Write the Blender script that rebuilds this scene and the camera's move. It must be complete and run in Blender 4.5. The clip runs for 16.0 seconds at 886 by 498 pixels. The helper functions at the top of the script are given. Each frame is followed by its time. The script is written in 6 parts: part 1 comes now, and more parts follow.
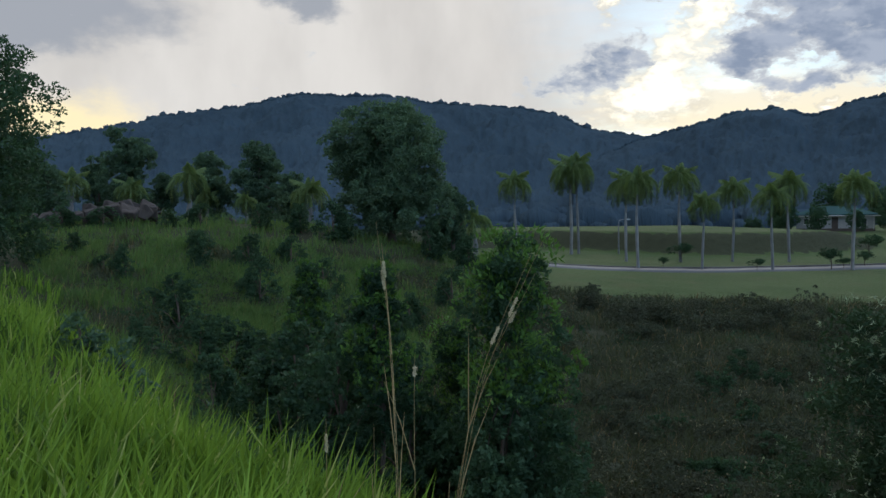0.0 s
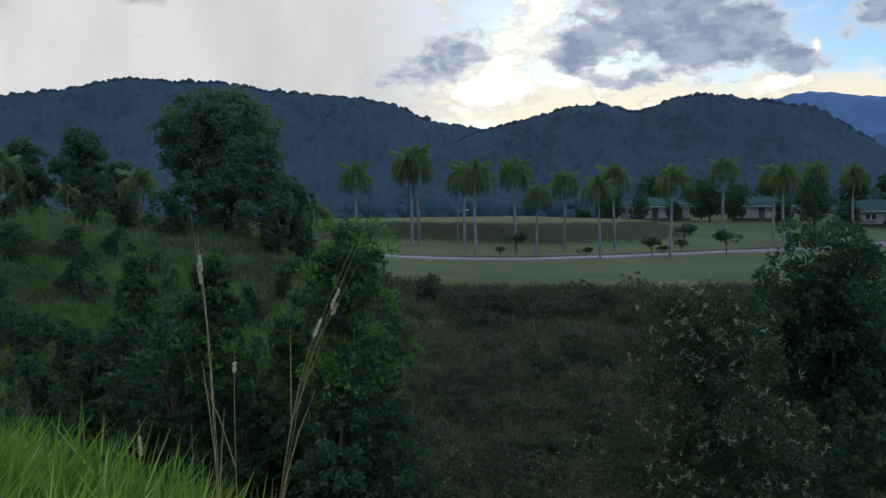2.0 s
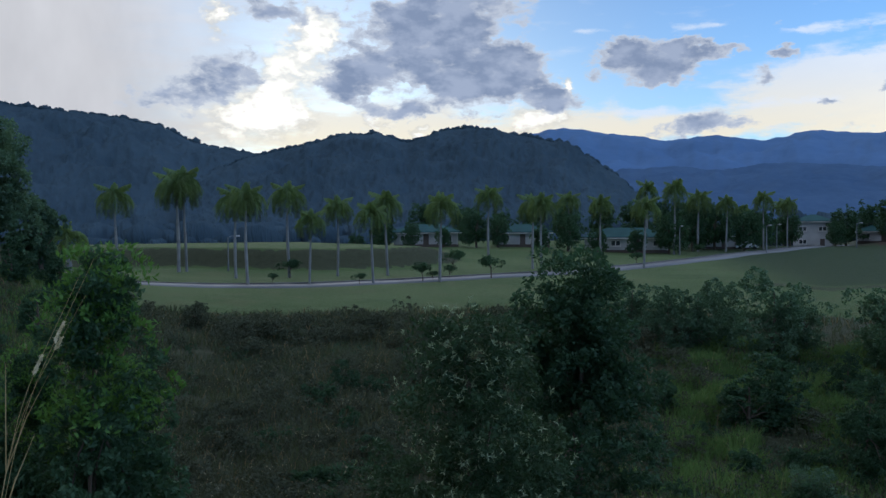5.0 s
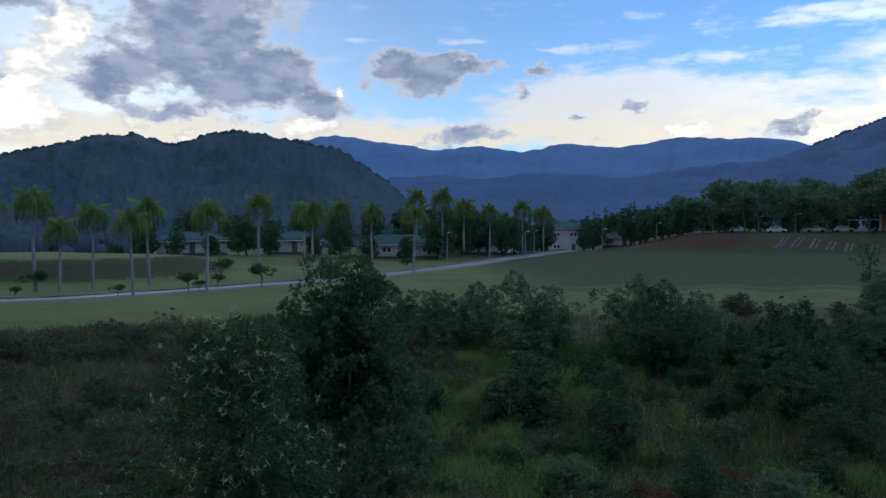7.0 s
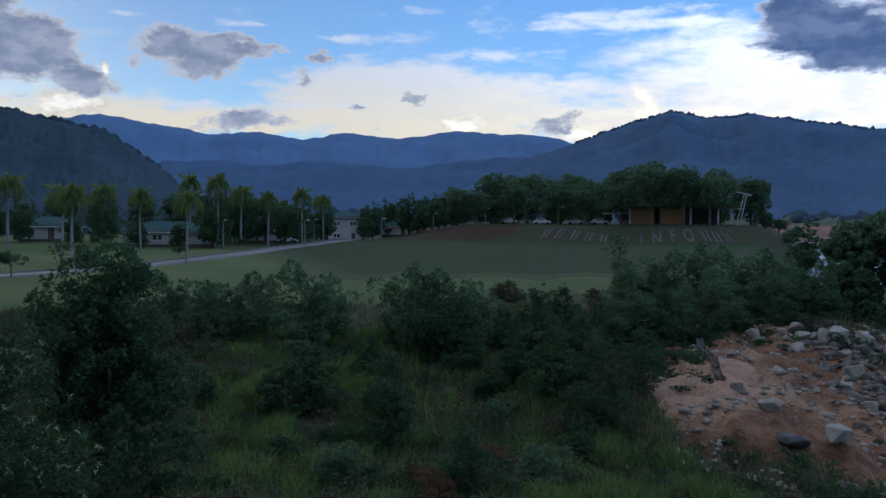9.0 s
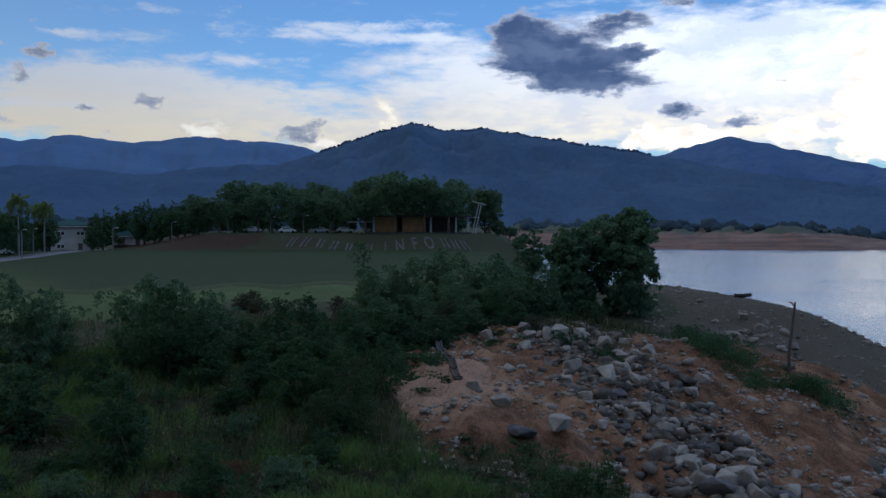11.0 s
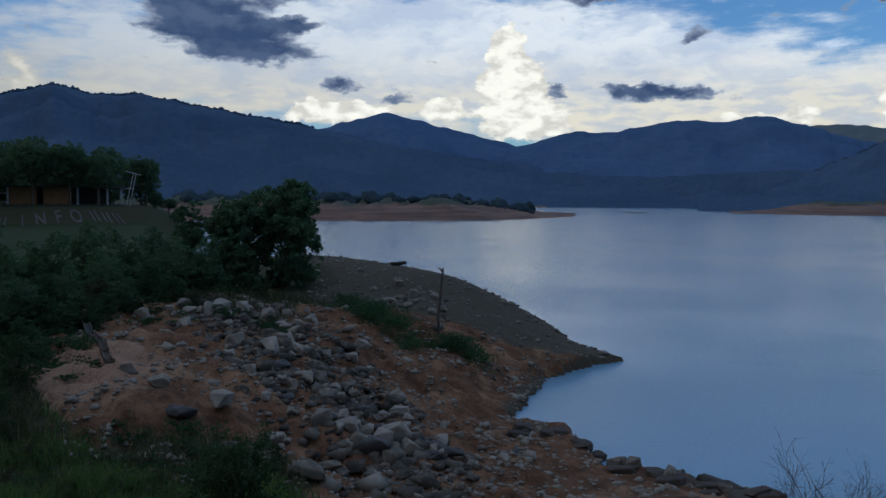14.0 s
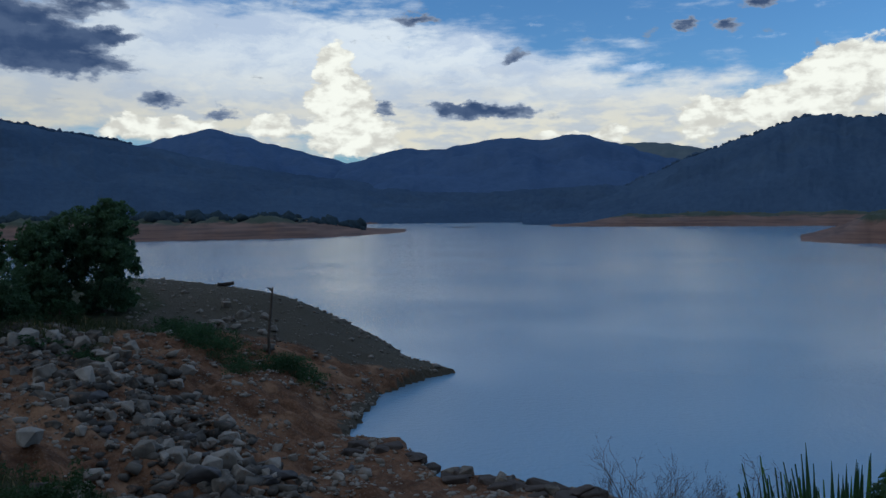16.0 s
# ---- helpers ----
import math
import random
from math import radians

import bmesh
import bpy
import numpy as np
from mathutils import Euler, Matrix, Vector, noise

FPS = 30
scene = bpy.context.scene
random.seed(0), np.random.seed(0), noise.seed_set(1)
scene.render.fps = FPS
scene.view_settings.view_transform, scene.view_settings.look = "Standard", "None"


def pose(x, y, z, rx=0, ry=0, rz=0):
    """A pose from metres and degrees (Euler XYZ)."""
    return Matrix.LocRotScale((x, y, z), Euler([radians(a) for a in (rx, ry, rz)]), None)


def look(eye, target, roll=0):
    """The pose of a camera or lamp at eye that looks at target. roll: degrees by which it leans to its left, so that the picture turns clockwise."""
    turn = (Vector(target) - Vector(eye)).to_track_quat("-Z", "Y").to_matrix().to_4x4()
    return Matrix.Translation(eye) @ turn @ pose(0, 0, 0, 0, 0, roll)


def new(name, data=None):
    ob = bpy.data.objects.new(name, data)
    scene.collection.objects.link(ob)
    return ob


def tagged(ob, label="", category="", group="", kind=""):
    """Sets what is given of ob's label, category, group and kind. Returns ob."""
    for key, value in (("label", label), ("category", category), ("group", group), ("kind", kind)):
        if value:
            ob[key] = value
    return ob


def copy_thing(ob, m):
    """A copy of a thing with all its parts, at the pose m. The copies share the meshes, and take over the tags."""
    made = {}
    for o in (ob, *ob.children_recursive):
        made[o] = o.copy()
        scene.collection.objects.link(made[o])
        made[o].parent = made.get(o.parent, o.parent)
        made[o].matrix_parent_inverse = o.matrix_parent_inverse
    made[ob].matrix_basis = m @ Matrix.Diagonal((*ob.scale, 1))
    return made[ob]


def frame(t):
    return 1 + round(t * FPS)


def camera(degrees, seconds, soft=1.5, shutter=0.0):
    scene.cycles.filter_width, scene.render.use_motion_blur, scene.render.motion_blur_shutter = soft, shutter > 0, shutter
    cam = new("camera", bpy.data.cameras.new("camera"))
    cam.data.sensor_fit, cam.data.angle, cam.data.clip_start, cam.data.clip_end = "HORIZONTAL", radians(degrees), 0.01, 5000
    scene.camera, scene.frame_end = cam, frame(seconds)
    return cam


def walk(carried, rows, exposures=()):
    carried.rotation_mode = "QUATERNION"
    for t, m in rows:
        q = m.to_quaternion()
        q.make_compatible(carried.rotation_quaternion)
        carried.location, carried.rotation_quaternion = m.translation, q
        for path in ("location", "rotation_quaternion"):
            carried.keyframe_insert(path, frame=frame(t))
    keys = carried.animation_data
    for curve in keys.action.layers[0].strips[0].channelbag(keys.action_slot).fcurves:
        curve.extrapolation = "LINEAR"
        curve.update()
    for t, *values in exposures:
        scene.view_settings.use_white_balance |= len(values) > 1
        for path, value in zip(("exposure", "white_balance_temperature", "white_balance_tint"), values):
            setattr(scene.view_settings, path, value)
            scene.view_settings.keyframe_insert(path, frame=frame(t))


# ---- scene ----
# The camera turns on the spot, held at arm's length in front of a standing body.
cam = camera(56.5, 16.0)
EYE, TILT, LEAN, ARM = 11.0, -2.8, 0.84, 0.45
ROWS = [
    (0.0, 0.00, 0.00, -0.00),
    (0.5, -3.28, 0.24, 0.43),
    (1.0, -6.25, 0.16, 0.44),
    (1.5, -8.38, -0.33, 0.55),
    (2.0, -10.95, -0.67, 0.53),
    (2.5, -13.96, -0.18, 0.56),
    (3.0, -15.60, 0.64, 0.96),
    (3.5, -18.52, 0.86, 1.02),
    (4.0, -22.14, 0.94, 1.16),
    (6.5, -36.23, 1.09, 1.09),
    (7.0, -42.17, 1.09, 1.75),
    (7.5, -44.92, 0.49, 1.28),
    (8.0, -49.55, 0.12, 1.36),
    (8.5, -53.33, -0.02, 1.16),
    (9.0, -57.35, -0.12, 1.55),
    (9.5, -61.45, -0.27, 1.60),
    (10.0, -66.51, -0.06, 1.89),
    (12.5, -86.27, -0.76, 2.09),
    (13.0, -90.66, -0.92, 2.19),
    (13.5, -93.62, -1.68, 2.69),
    (14.0, -97.83, -3.06, 2.61),
    (14.5, -100.38, -3.87, 3.15),
    (15.0, -103.30, -4.02, 3.13),
    (15.5, -106.76, -3.12, 3.07),
    (16.0, -109.53, -2.53, 3.49),
]
LEVEL = pose(0, 0, 0, TILT, LEAN, 0)


def held(yaw, pitch, roll):
    a = radians(yaw)
    return pose(-ARM * math.sin(a), ARM * math.cos(a) - ARM, EYE) @ LEVEL @ pose(0, 0, 0, 90 + pitch, roll, yaw)


walk(cam, [(t, held(yaw, pitch, roll)) for t, yaw, pitch, roll in ROWS], exposures=[(0.0, 0.1, 6050, 8), (4.0, 0.05, 5600, 10), (6.5, -0.08, 5500, 11), (7.0, -0.06, 5500, 12), (7.5, -0.22, 5500, 12), (8.0, -0.22, 5500, 12), (9.0, -0.22, 5500, 12), (10.0, -0.32, 5500, 12), (12.5, -0.92, 5450, 10), (16.0, -1.15, 5350, 6)])

# ---- world, sun ----
SUN_AZ, SUN_EL = 17.0, 13.0


class Nodes:
    """Short hand for building a node tree."""

    def __init__(self, tree):
        self.tree = tree
        tree.nodes.clear()

    def add(self, kind, **props):
        n = self.tree.nodes.new(kind)
        for k, v in props.items():
            if k == "operation":
                n.operation = v
            elif k == "blend_type":
                n.blend_type = v
            elif k == "interpolation_type":
                n.interpolation_type = v
        return n

    def put(self, socket, value):
        if isinstance(value, bpy.types.NodeSocket):
            self.tree.links.new(value, socket)
        else:
            socket.default_value = value

    def math(self, op, a, b=0.0):
        n = self.add("ShaderNodeMath", operation=op)
        self.put(n.inputs[0], a), self.put(n.inputs[1], b)
        return n.outputs[0]

    def vec(self, op, a, b=(0, 0, 0)):
        n = self.add("ShaderNodeVectorMath", operation=op)
        self.put(n.inputs[0], a), self.put(n.inputs[1], b)
        return n.outputs["Value"] if op == "LENGTH" else n.outputs["Vector"]

    def range(self, v, a, b, c=0.0, d=1.0, smooth=True):
        n = self.add("ShaderNodeMapRange", interpolation_type="SMOOTHSTEP" if smooth else "LINEAR")
        for i, x in enumerate((v, a, b, c, d)):
            self.put(n.inputs[i], x)
        return n.outputs[0]

    def mix(self, fac, a, b, blend="MIX"):
        n = self.add("ShaderNodeMix", blend_type=blend)
        n.data_type = "RGBA"
        self.put(n.inputs[0], fac), self.put(n.inputs[6], a), self.put(n.inputs[7], b)
        return n.outputs[2]

    def noise(self, vector, scale, detail=4.0, rough=0.55):
        n = self.add("ShaderNodeTexNoise")
        if vector is not None:
            self.put(n.inputs["Vector"], vector)
        n.inputs["Scale"].default_value, n.inputs["Detail"].default_value = scale, detail
        n.inputs["Roughness"].default_value = rough
        return n


def rgb(r, g, b):
    return (r, g, b, 1.0)


world = bpy.data.worlds.new("sky")
scene.world = world
world.use_nodes = True
N = Nodes(world.node_tree)
way = N.add("ShaderNodeTexCoord").outputs["Generated"]
sep = N.add("ShaderNodeSeparateXYZ")
N.put(sep.inputs[0], way)
azim = N.math("MULTIPLY", N.math("ARCTAN2", sep.outputs[0], sep.outputs[1]), 57.2958)
elev = N.math("MULTIPLY", N.math("ARCSINE", sep.outputs[2]), 57.2958)
com = N.add("ShaderNodeCombineXYZ")
N.put(com.inputs[0], azim), N.put(com.inputs[1], elev)
chart = com.outputs[0]
squash = N.vec("MULTIPLY", chart, (1.0, 1.7, 1.0))
warp_a = N.vec("MULTIPLY", N.vec("SUBTRACT", N.noise(squash, 0.22, 8, 0.62).outputs["Color"], (0.5, 0.5, 0.5)), (7.0, 4.0, 0.0))
warp_b = N.vec("MULTIPLY", N.vec("SUBTRACT", N.noise(squash, 0.55, 9, 0.6).outputs["Color"], (0.5, 0.5, 0.5)), (2.6, 2.2, 0.0))
soft_chart = N.vec("ADD", chart, warp_a)
puff_chart = N.vec("ADD", chart, warp_b)
grain = N.noise(squash, 0.5, 8, 0.6).outputs["Fac"]
streak = N.noise(N.vec("MULTIPLY", chart, (0.42, 1.7, 1.0)), 0.5, 7, 0.58).outputs["Fac"]

sky_tex = N.add("ShaderNodeTexSky")
sky_tex.sky_type, sky_tex.sun_disc = "NISHITA", False
sky_tex.sun_elevation, sky_tex.sun_rotation = radians(SUN_EL), radians(SUN_AZ)
sky_tex.air_density, sky_tex.dust_density, sky_tex.ozone_density = 1.0, 0.4, 2.0
clear = N.range(azim, 20.0, 110.0)
blue = N.mix(1.0, sky_tex.outputs[0], N.mix(clear, rgb(0.054, 0.066, 0.080), rgb(0.175, 0.222, 0.28)), "MULTIPLY")


def clouds(where, table, noise_fac, ragged, lo, hi):
    """Heaped clouds: soft ellipses (azimuth, elevation, half width, half height, in degrees) that run together, with ragged edges."""
    total = None
    for az, el, w, h in table:
        d = N.vec("LENGTH", N.vec("MULTIPLY", N.vec("SUBTRACT", where, (az, el, 0)), (1 / w, 1 / h, 0)))
        m = N.range(d, 0.0, 1.85, 1.0, 0.0)
        total = m if total is None else N.math("ADD", total, m)
    total = N.math("MINIMUM", total, 1.25)
    body = N.math("ADD", total, N.math("MULTIPLY", N.math("SUBTRACT", noise_fac, 0.5), ragged))
    return N.range(body, lo, hi), body


VEILS = [(-14, 10, 31, 12), (52, 8.4, 5, 1.6), (57, 8.6, 7, 2.2), (60, 6.2, 14, 1.9), (76, 8.6, 8, 3.6), (88, 9.6, 9, 3.8), (96, 9.6, 10, 4.0), (104, 9.2, 9, 3.9), (112, 7.6, 9, 3.6), (123, 5.8, 11, 3.5), (136, 5.2, 12, 3.2), (40, 6.3, 8, 1.2), (24, 6.4, 10, 1.5)]
WISPS = [(66, 12.8, 7.5, 0.5), (69.5, 13.5, 5.0, 0.3), (51.5, 11.8, 3.2, 0.3), (55.5, 13.7, 1.8, 0.25), (44.0, 12.5, 1.6, 0.25), (36.6, 12.6, 1.5, 0.2), (48.5, 7.4, 3.6, 0.4), (40.5, 7.2, 3.0, 0.4), (29.5, 8.1, 2.6, 0.4), (123.2, 9.6, 1.5, 0.3), (61, 10.9, 4.5, 0.5), (73, 12.6, 3, 0.4)]
GLOWS = [(18.0, 12.6, 1.5, 2.5), (15.4, 9.0, 2.4, 2.4), (13.2, 6.6, 3.4, 1.7), (11.6, 13.5, 0.8, 1.2), (33.2, 7.0, 1.6, 1.1), (34.7, 9.05, 0.55, 0.6), (22.4, 6.9, 0.9, 0.5), (25.2, 6.4, 0.8, 0.4), (70.5, 7.2, 0.9, 1.5), (58.5, 6.3, 1.6, 0.6), (67.0, 5.6, 1.6, 0.6)]
CUMULUS = [(102.2, 10.4, 1.0, 1.3), (103.0, 8.2, 2.2, 1.9), (101.4, 7.6, 1.2, 1.0), (104.4, 5.4, 2.2, 1.5), (102.0, 5.4, 1.8, 1.5), (89.2, 5.9, 2.8, 0.8), (98.0, 6.0, 1.5, 1.1), (93.2, 5.6, 2.4, 0.7), (126.8, 6.4, 1.5, 1.6), (130.3, 6.6, 1.8, 1.4), (133.6, 6.9, 2.2, 2.1), (135.3, 9.0, 2.2, 1.4), (139.2, 8.0, 3.0, 3.0), (121.0, 5.4, 1.4, 0.6), (117.6, 5.2, 2.2, 0.5)]
GREYS = [(11.9, 9.9, 2.5, 1.3), (8.7, 8.2, 2.7, 0.9), (20.3, 9.5, 2.2, 1.7), (15.2, 14.0, 2.6, 0.9), (24.2, 12.2, 4.4, 2.4), (29.6, 9.4, 3.6, 1.9), (27.4, 10.8, 3.2, 2.0), (32.0, 10.6, 1.6, 1.4), (34.2, 8.3, 1.7, 0.9), (24.1, 7.4, 2.3, 0.7), (28.0, 14.4, 5.0, 1.4),
         (40.0, 10.4, 3.0, 1.3), (42.4, 10.9, 1.5, 1.0), (38.8, 11.2, 1.2, 0.8), (45.2, 10.9, 1.5, 0.4), (41.6, 9.3, 1.4, 0.6), (44.2, 6.2, 3.0, 0.75), (48.8, 10.3, 0.7, 0.5), (47.6, 9.2, 0.6, 0.5), (65.0, 6.4, 1.8, 0.55), (51.5, 7.4, 0.8, 0.3), (55.5, 7.9, 0.9, 0.3)]
SLATES = [(81.5, 11.8, 3.7, 2.0), (80.1, 12.9, 1.5, 1.4), (86.0, 9.6, 3.2, 0.95), (84.0, 10.8, 3.4, 1.4), (87.7, 11.6, 2.2, 0.5), (86.9, 13.4, 2.4, 0.6), (90.9, 7.6, 1.4, 0.5), (94.7, 6.8, 1.0, 0.55), (105.6, 7.2, 0.9, 0.4), (110.2, 7.4, 2.2, 0.36), (113.3, 6.9, 3.0, 0.5), (107.9, 13.2, 1.6, 0.45), (114.7, 10.7, 0.9, 0.45), (128.4, 12.0, 1.0, 0.45), (125.7, 12.3, 0.7, 0.35), (130.4, 13.3, 1.2, 0.5), (90.0, 15.1, 3.0, 0.6), (98.9, 14.8, 2.0, 0.4)]

billow = N.noise(squash, 0.30, 7, 0.52).outputs["Fac"]
cauli = N.noise(N.vec("ADD", squash, N.vec("MULTIPLY", warp_b, (0.4, 0.4, 0.0))), 0.75, 7, 0.55).outputs["Fac"]
curl = N.noise(squash, 0.42, 6, 0.55).outputs["Fac"]
lumpy = N.noise(N.vec("ADD", squash, N.vec("MULTIPLY", warp_b, (0.6, 0.6, 0.0))), 0.48, 9, 0.6).outputs["Fac"]
torn = N.noise(N.vec("ADD", N.vec("MULTIPLY", chart, (0.62, 1.9, 1.0)), N.vec("MULTIPLY", warp_b, (0.5, 0.5, 0.0))), 0.55, 9, 0.62).outputs["Fac"]
broad = N.noise(N.vec("MULTIPLY", soft_chart, (0.5, 1.5, 1.0)), 0.22, 7, 0.6).outputs["Fac"]
veil = N.math("MULTIPLY", clouds(soft_chart, VEILS, streak, 2.2, 0.15, 1.05)[0], 0.92)
wisps = N.math("MULTIPLY", clouds(N.vec("ADD", chart, N.vec("MULTIPLY", warp_b, (0.5, 0.25, 0.0))), WISPS, torn, 3.2, 0.30, 1.35)[0], 0.75)
overcast = N.range(N.vec("LENGTH", N.vec("MULTIPLY", N.vec("SUBTRACT", soft_chart, (-18, 8, 0)), (1 / 34, 1 / 26, 0))), 0.62, 1.1, 1.0, 0.0)
glow, glow_body = clouds(soft_chart, GLOWS, cauli, 1.3, 0.25, 0.95)
puffs, puff_body = clouds(puff_chart, CUMULUS, cauli, 1.0, 0.44, 0.66)
pall = clouds(soft_chart, [(-23.5, 12.7, 6.6, 2.0), (-9.4, 13.8, 2.4, 1.0), (-15, 15.0, 6.0, 1.0), (-30, 11.5, 5, 2.4)], billow, 0.9, 0.2, 0.95)[0]
sunset = clouds(soft_chart, [(-23.0, 5.4, 4.2, 2.4), (-28, 5.0, 4, 2)], billow, 0.8, 0.1, 1.1)[0]
greys, grey_body = clouds(puff_chart, GREYS, lumpy, 2.5, 0.32, 0.74)
slates, slate_body = clouds(puff_chart, SLATES, torn, 1.9, 0.34, 0.72)
# Unseen bright cloud overhead, added to light the land and the water.
high = N.range(N.noise(N.vec("MULTIPLY", chart, (1.0, 2.0, 1.0)), 0.05, 8, 0.6).outputs["Fac"], 0.36, 0.6, 0.15, 1.0)
high = N.math("MULTIPLY", high, N.range(elev, 17.0, 30.0))
high = N.math("MULTIPLY", high, N.range(azim, 50.0, 110.0, 1.0, 0.62))

low_warm = N.range(elev, 5.0, 11.5)
east = N.range(azim, 44.0, 108.0)
sky_c = N.mix(high, blue, N.mix(east, rgb(0.95, 1.0, 1.12), rgb(1.75, 1.95, 2.35)))
white = N.mix(east, N.mix(low_warm, rgb(1.0, 0.83, 0.56), rgb(0.76, 0.78, 0.80)), N.mix(low_warm, N.mix(N.range(torn, 0.40, 0.60), rgb(1.95, 1.62, 1.12), rgb(1.36, 1.26, 1.12)), N.mix(N.range(broad, 0.38, 0.60), rgb(1.30, 1.33, 1.40), rgb(1.90, 1.80, 1.62))))
sky_c = N.mix(veil, sky_c, white)
sky_c = N.mix(wisps, sky_c, N.mix(east, rgb(0.82, 0.82, 0.82), rgb(1.8, 1.78, 1.74)))
sky_c = N.mix(overcast, sky_c, N.mix(N.range(N.noise(N.vec("MULTIPLY", chart, (1.0, 0.45, 1.0)), 0.12, 5).outputs["Fac"], 0.3, 0.7), rgb(0.61, 0.56, 0.51), rgb(0.76, 0.70, 0.635)))
sky_c = N.mix(pall, sky_c, rgb(0.37, 0.375, 0.40))
sky_c = N.mix(sunset, sky_c, rgb(1.02, 0.84, 0.50))
lit = N.mix(N.range(glow_body, 0.55, 1.15), N.mix(N.range(cauli, 0.42, 0.60), rgb(0.72, 0.64, 0.51), rgb(1.02, 0.90, 0.68)), rgb(1.25, 1.14, 0.94))
sky_c = N.mix(glow, sky_c, N.mix(east, lit, rgb(2.1, 1.8, 1.3)))
sky_c = N.mix(greys, sky_c, N.mix(N.range(grey_body, 0.45, 1.15), rgb(0.64, 0.63, 0.62), N.mix(N.range(curl, 0.38, 0.62), rgb(0.26, 0.30, 0.385), rgb(0.40, 0.43, 0.50))))
sky_c = N.mix(puffs, sky_c, N.mix(N.range(N.math("ADD", cauli, N.math("MULTIPLY", N.math("SUBTRACT", puff_body, 0.8), 0.22)), 0.34, 0.66), rgb(1.58, 1.37, 1.06), rgb(2.35, 2.08, 1.60)))
sky_c = N.mix(slates, sky_c, N.mix(N.range(slate_body, 0.5, 1.1), rgb(0.62, 0.66, 0.76), N.mix(N.range(curl, 0.35, 0.65), rgb(0.10, 0.155, 0.29), rgb(0.20, 0.26, 0.40))))
bg = N.add("ShaderNodeBackground")
N.put(bg.inputs[0], sky_c)
bg.inputs[1].default_value = 1.0
out = N.add("ShaderNodeOutputWorld")
N.put(out.inputs[0], bg.outputs[0])
world.cycles.sampling_method = "MANUAL"
world.cycles.sample_map_resolution = 512

sun = new("sun", bpy.data.lights.new("sun", "SUN"))
sun.data.energy, sun.data.angle, sun.data.color = 0.55, radians(20), (1.0, 0.86, 0.68)
_a, _e = radians(SUN_AZ), radians(SUN_EL)
sun.matrix_world = look((60 * math.sin(_a), 60 * math.cos(_a), 90), (60 * math.sin(_a) - math.sin(_a) * math.cos(_e), 60 * math.cos(_a) - math.cos(_a) * math.cos(_e), 90 - math.sin(_e)))

# ---- materials ----


def material(name):
    m = bpy.data.materials.new(name)
    m.use_nodes = True
    k = Nodes(m.node_tree)
    o = k.add("ShaderNodeOutputMaterial")
    return m, k, o


def surface(name, c1, c2, scale=3.0, rough=0.8, metal=0.0, bump=0.3, fine=30.0, wear=None, vary=0.35):
    """A painted, stony or earthy surface: two colours at two scales, with fine relief."""
    m, k, o = material(name)
    co = k.add("ShaderNodeTexCoord").outputs["Object"]
    big, small = k.noise(co, scale, 5).outputs["Fac"], k.noise(co, fine, 6, 0.65).outputs["Fac"]
    info = k.add("ShaderNodeObjectInfo").outputs["Random"]
    f = k.math("ADD", k.math("MULTIPLY", k.range(big, 0.3, 0.7), 0.6), k.math("MULTIPLY", small, 0.4))
    f = k.math("ADD", f, k.math("MULTIPLY", k.math("SUBTRACT", info, 0.5), vary))
    col = k.mix(f, rgb(*c1), rgb(*c2))
    if wear:
        col = k.mix(k.range(k.noise(co, scale * 2.3, 6, 0.7).outputs["Fac"], 0.52, 0.7), col, rgb(*wear))
    b = k.add("ShaderNodeBsdfPrincipled")
    k.put(b.inputs["Base Color"], col)
    k.put(b.inputs["Roughness"], k.range(small, 0.2, 0.8, rough - 0.12, min(1.0, rough + 0.1)))
    b.inputs["Metallic"].default_value = metal
    b.inputs["Specular IOR Level"].default_value = 0.5 if rough < 0.6 else 0.15
    bp = k.add("ShaderNodeBump")
    bp.inputs["Strength"].default_value, bp.inputs["Distance"].default_value = bump, 0.02
    k.put(bp.inputs["Height"], small)
    k.put(b.inputs["Normal"], bp.outputs[0])
    k.put(o.inputs[0], b.outputs[0])
    return m


def foliage(name, dark, light, through_light=0.35, rough=0.5, patch=0.35, tip=None, tip_share=0.1):
    """Leaves that vary leaf by leaf, plant by plant and in patches, and let some light through."""
    m, k, o = material(name)
    co = k.add("ShaderNodeTexCoord").outputs["Object"]
    isl = k.add("ShaderNodeNewGeometry").outputs["Random Per Island"]
    info = k.add("ShaderNodeObjectInfo").outputs["Random"]
    big = k.noise(co, patch, 4).outputs["Fac"]
    f = k.math("ADD", k.math("MULTIPLY", isl, 0.5), k.math("MULTIPLY", k.range(big, 0.3, 0.7), 0.4))
    f = k.math("ADD", f, k.math("MULTIPLY", k.math("SUBTRACT", info, 0.5), 0.3))
    col = k.mix(f, rgb(*dark), rgb(*light))
    if tip:
        col = k.mix(k.math("GREATER_THAN", isl, 1.0 - tip_share), col, rgb(*tip))
    b = k.add("ShaderNodeBsdfPrincipled")
    k.put(b.inputs["Base Color"], col)
    b.inputs["Roughness"].default_value = min(1.0, rough + 0.2)
    b.inputs["Specular IOR Level"].default_value = 0.15
    tr = k.add("ShaderNodeBsdfTranslucent")
    k.put(tr.inputs[0], k.mix(0.5, col, rgb(light[0] * 1.3, light[1] * 1.4, light[2] * 0.7)))
    mx = k.add("ShaderNodeMixShader")
    mx.inputs[0].default_value = through_light
    k.put(mx.inputs[1], b.outputs[0]), k.put(mx.inputs[2], tr.outputs[0])
    k.put(o.inputs[0], mx.outputs[0])
    return m


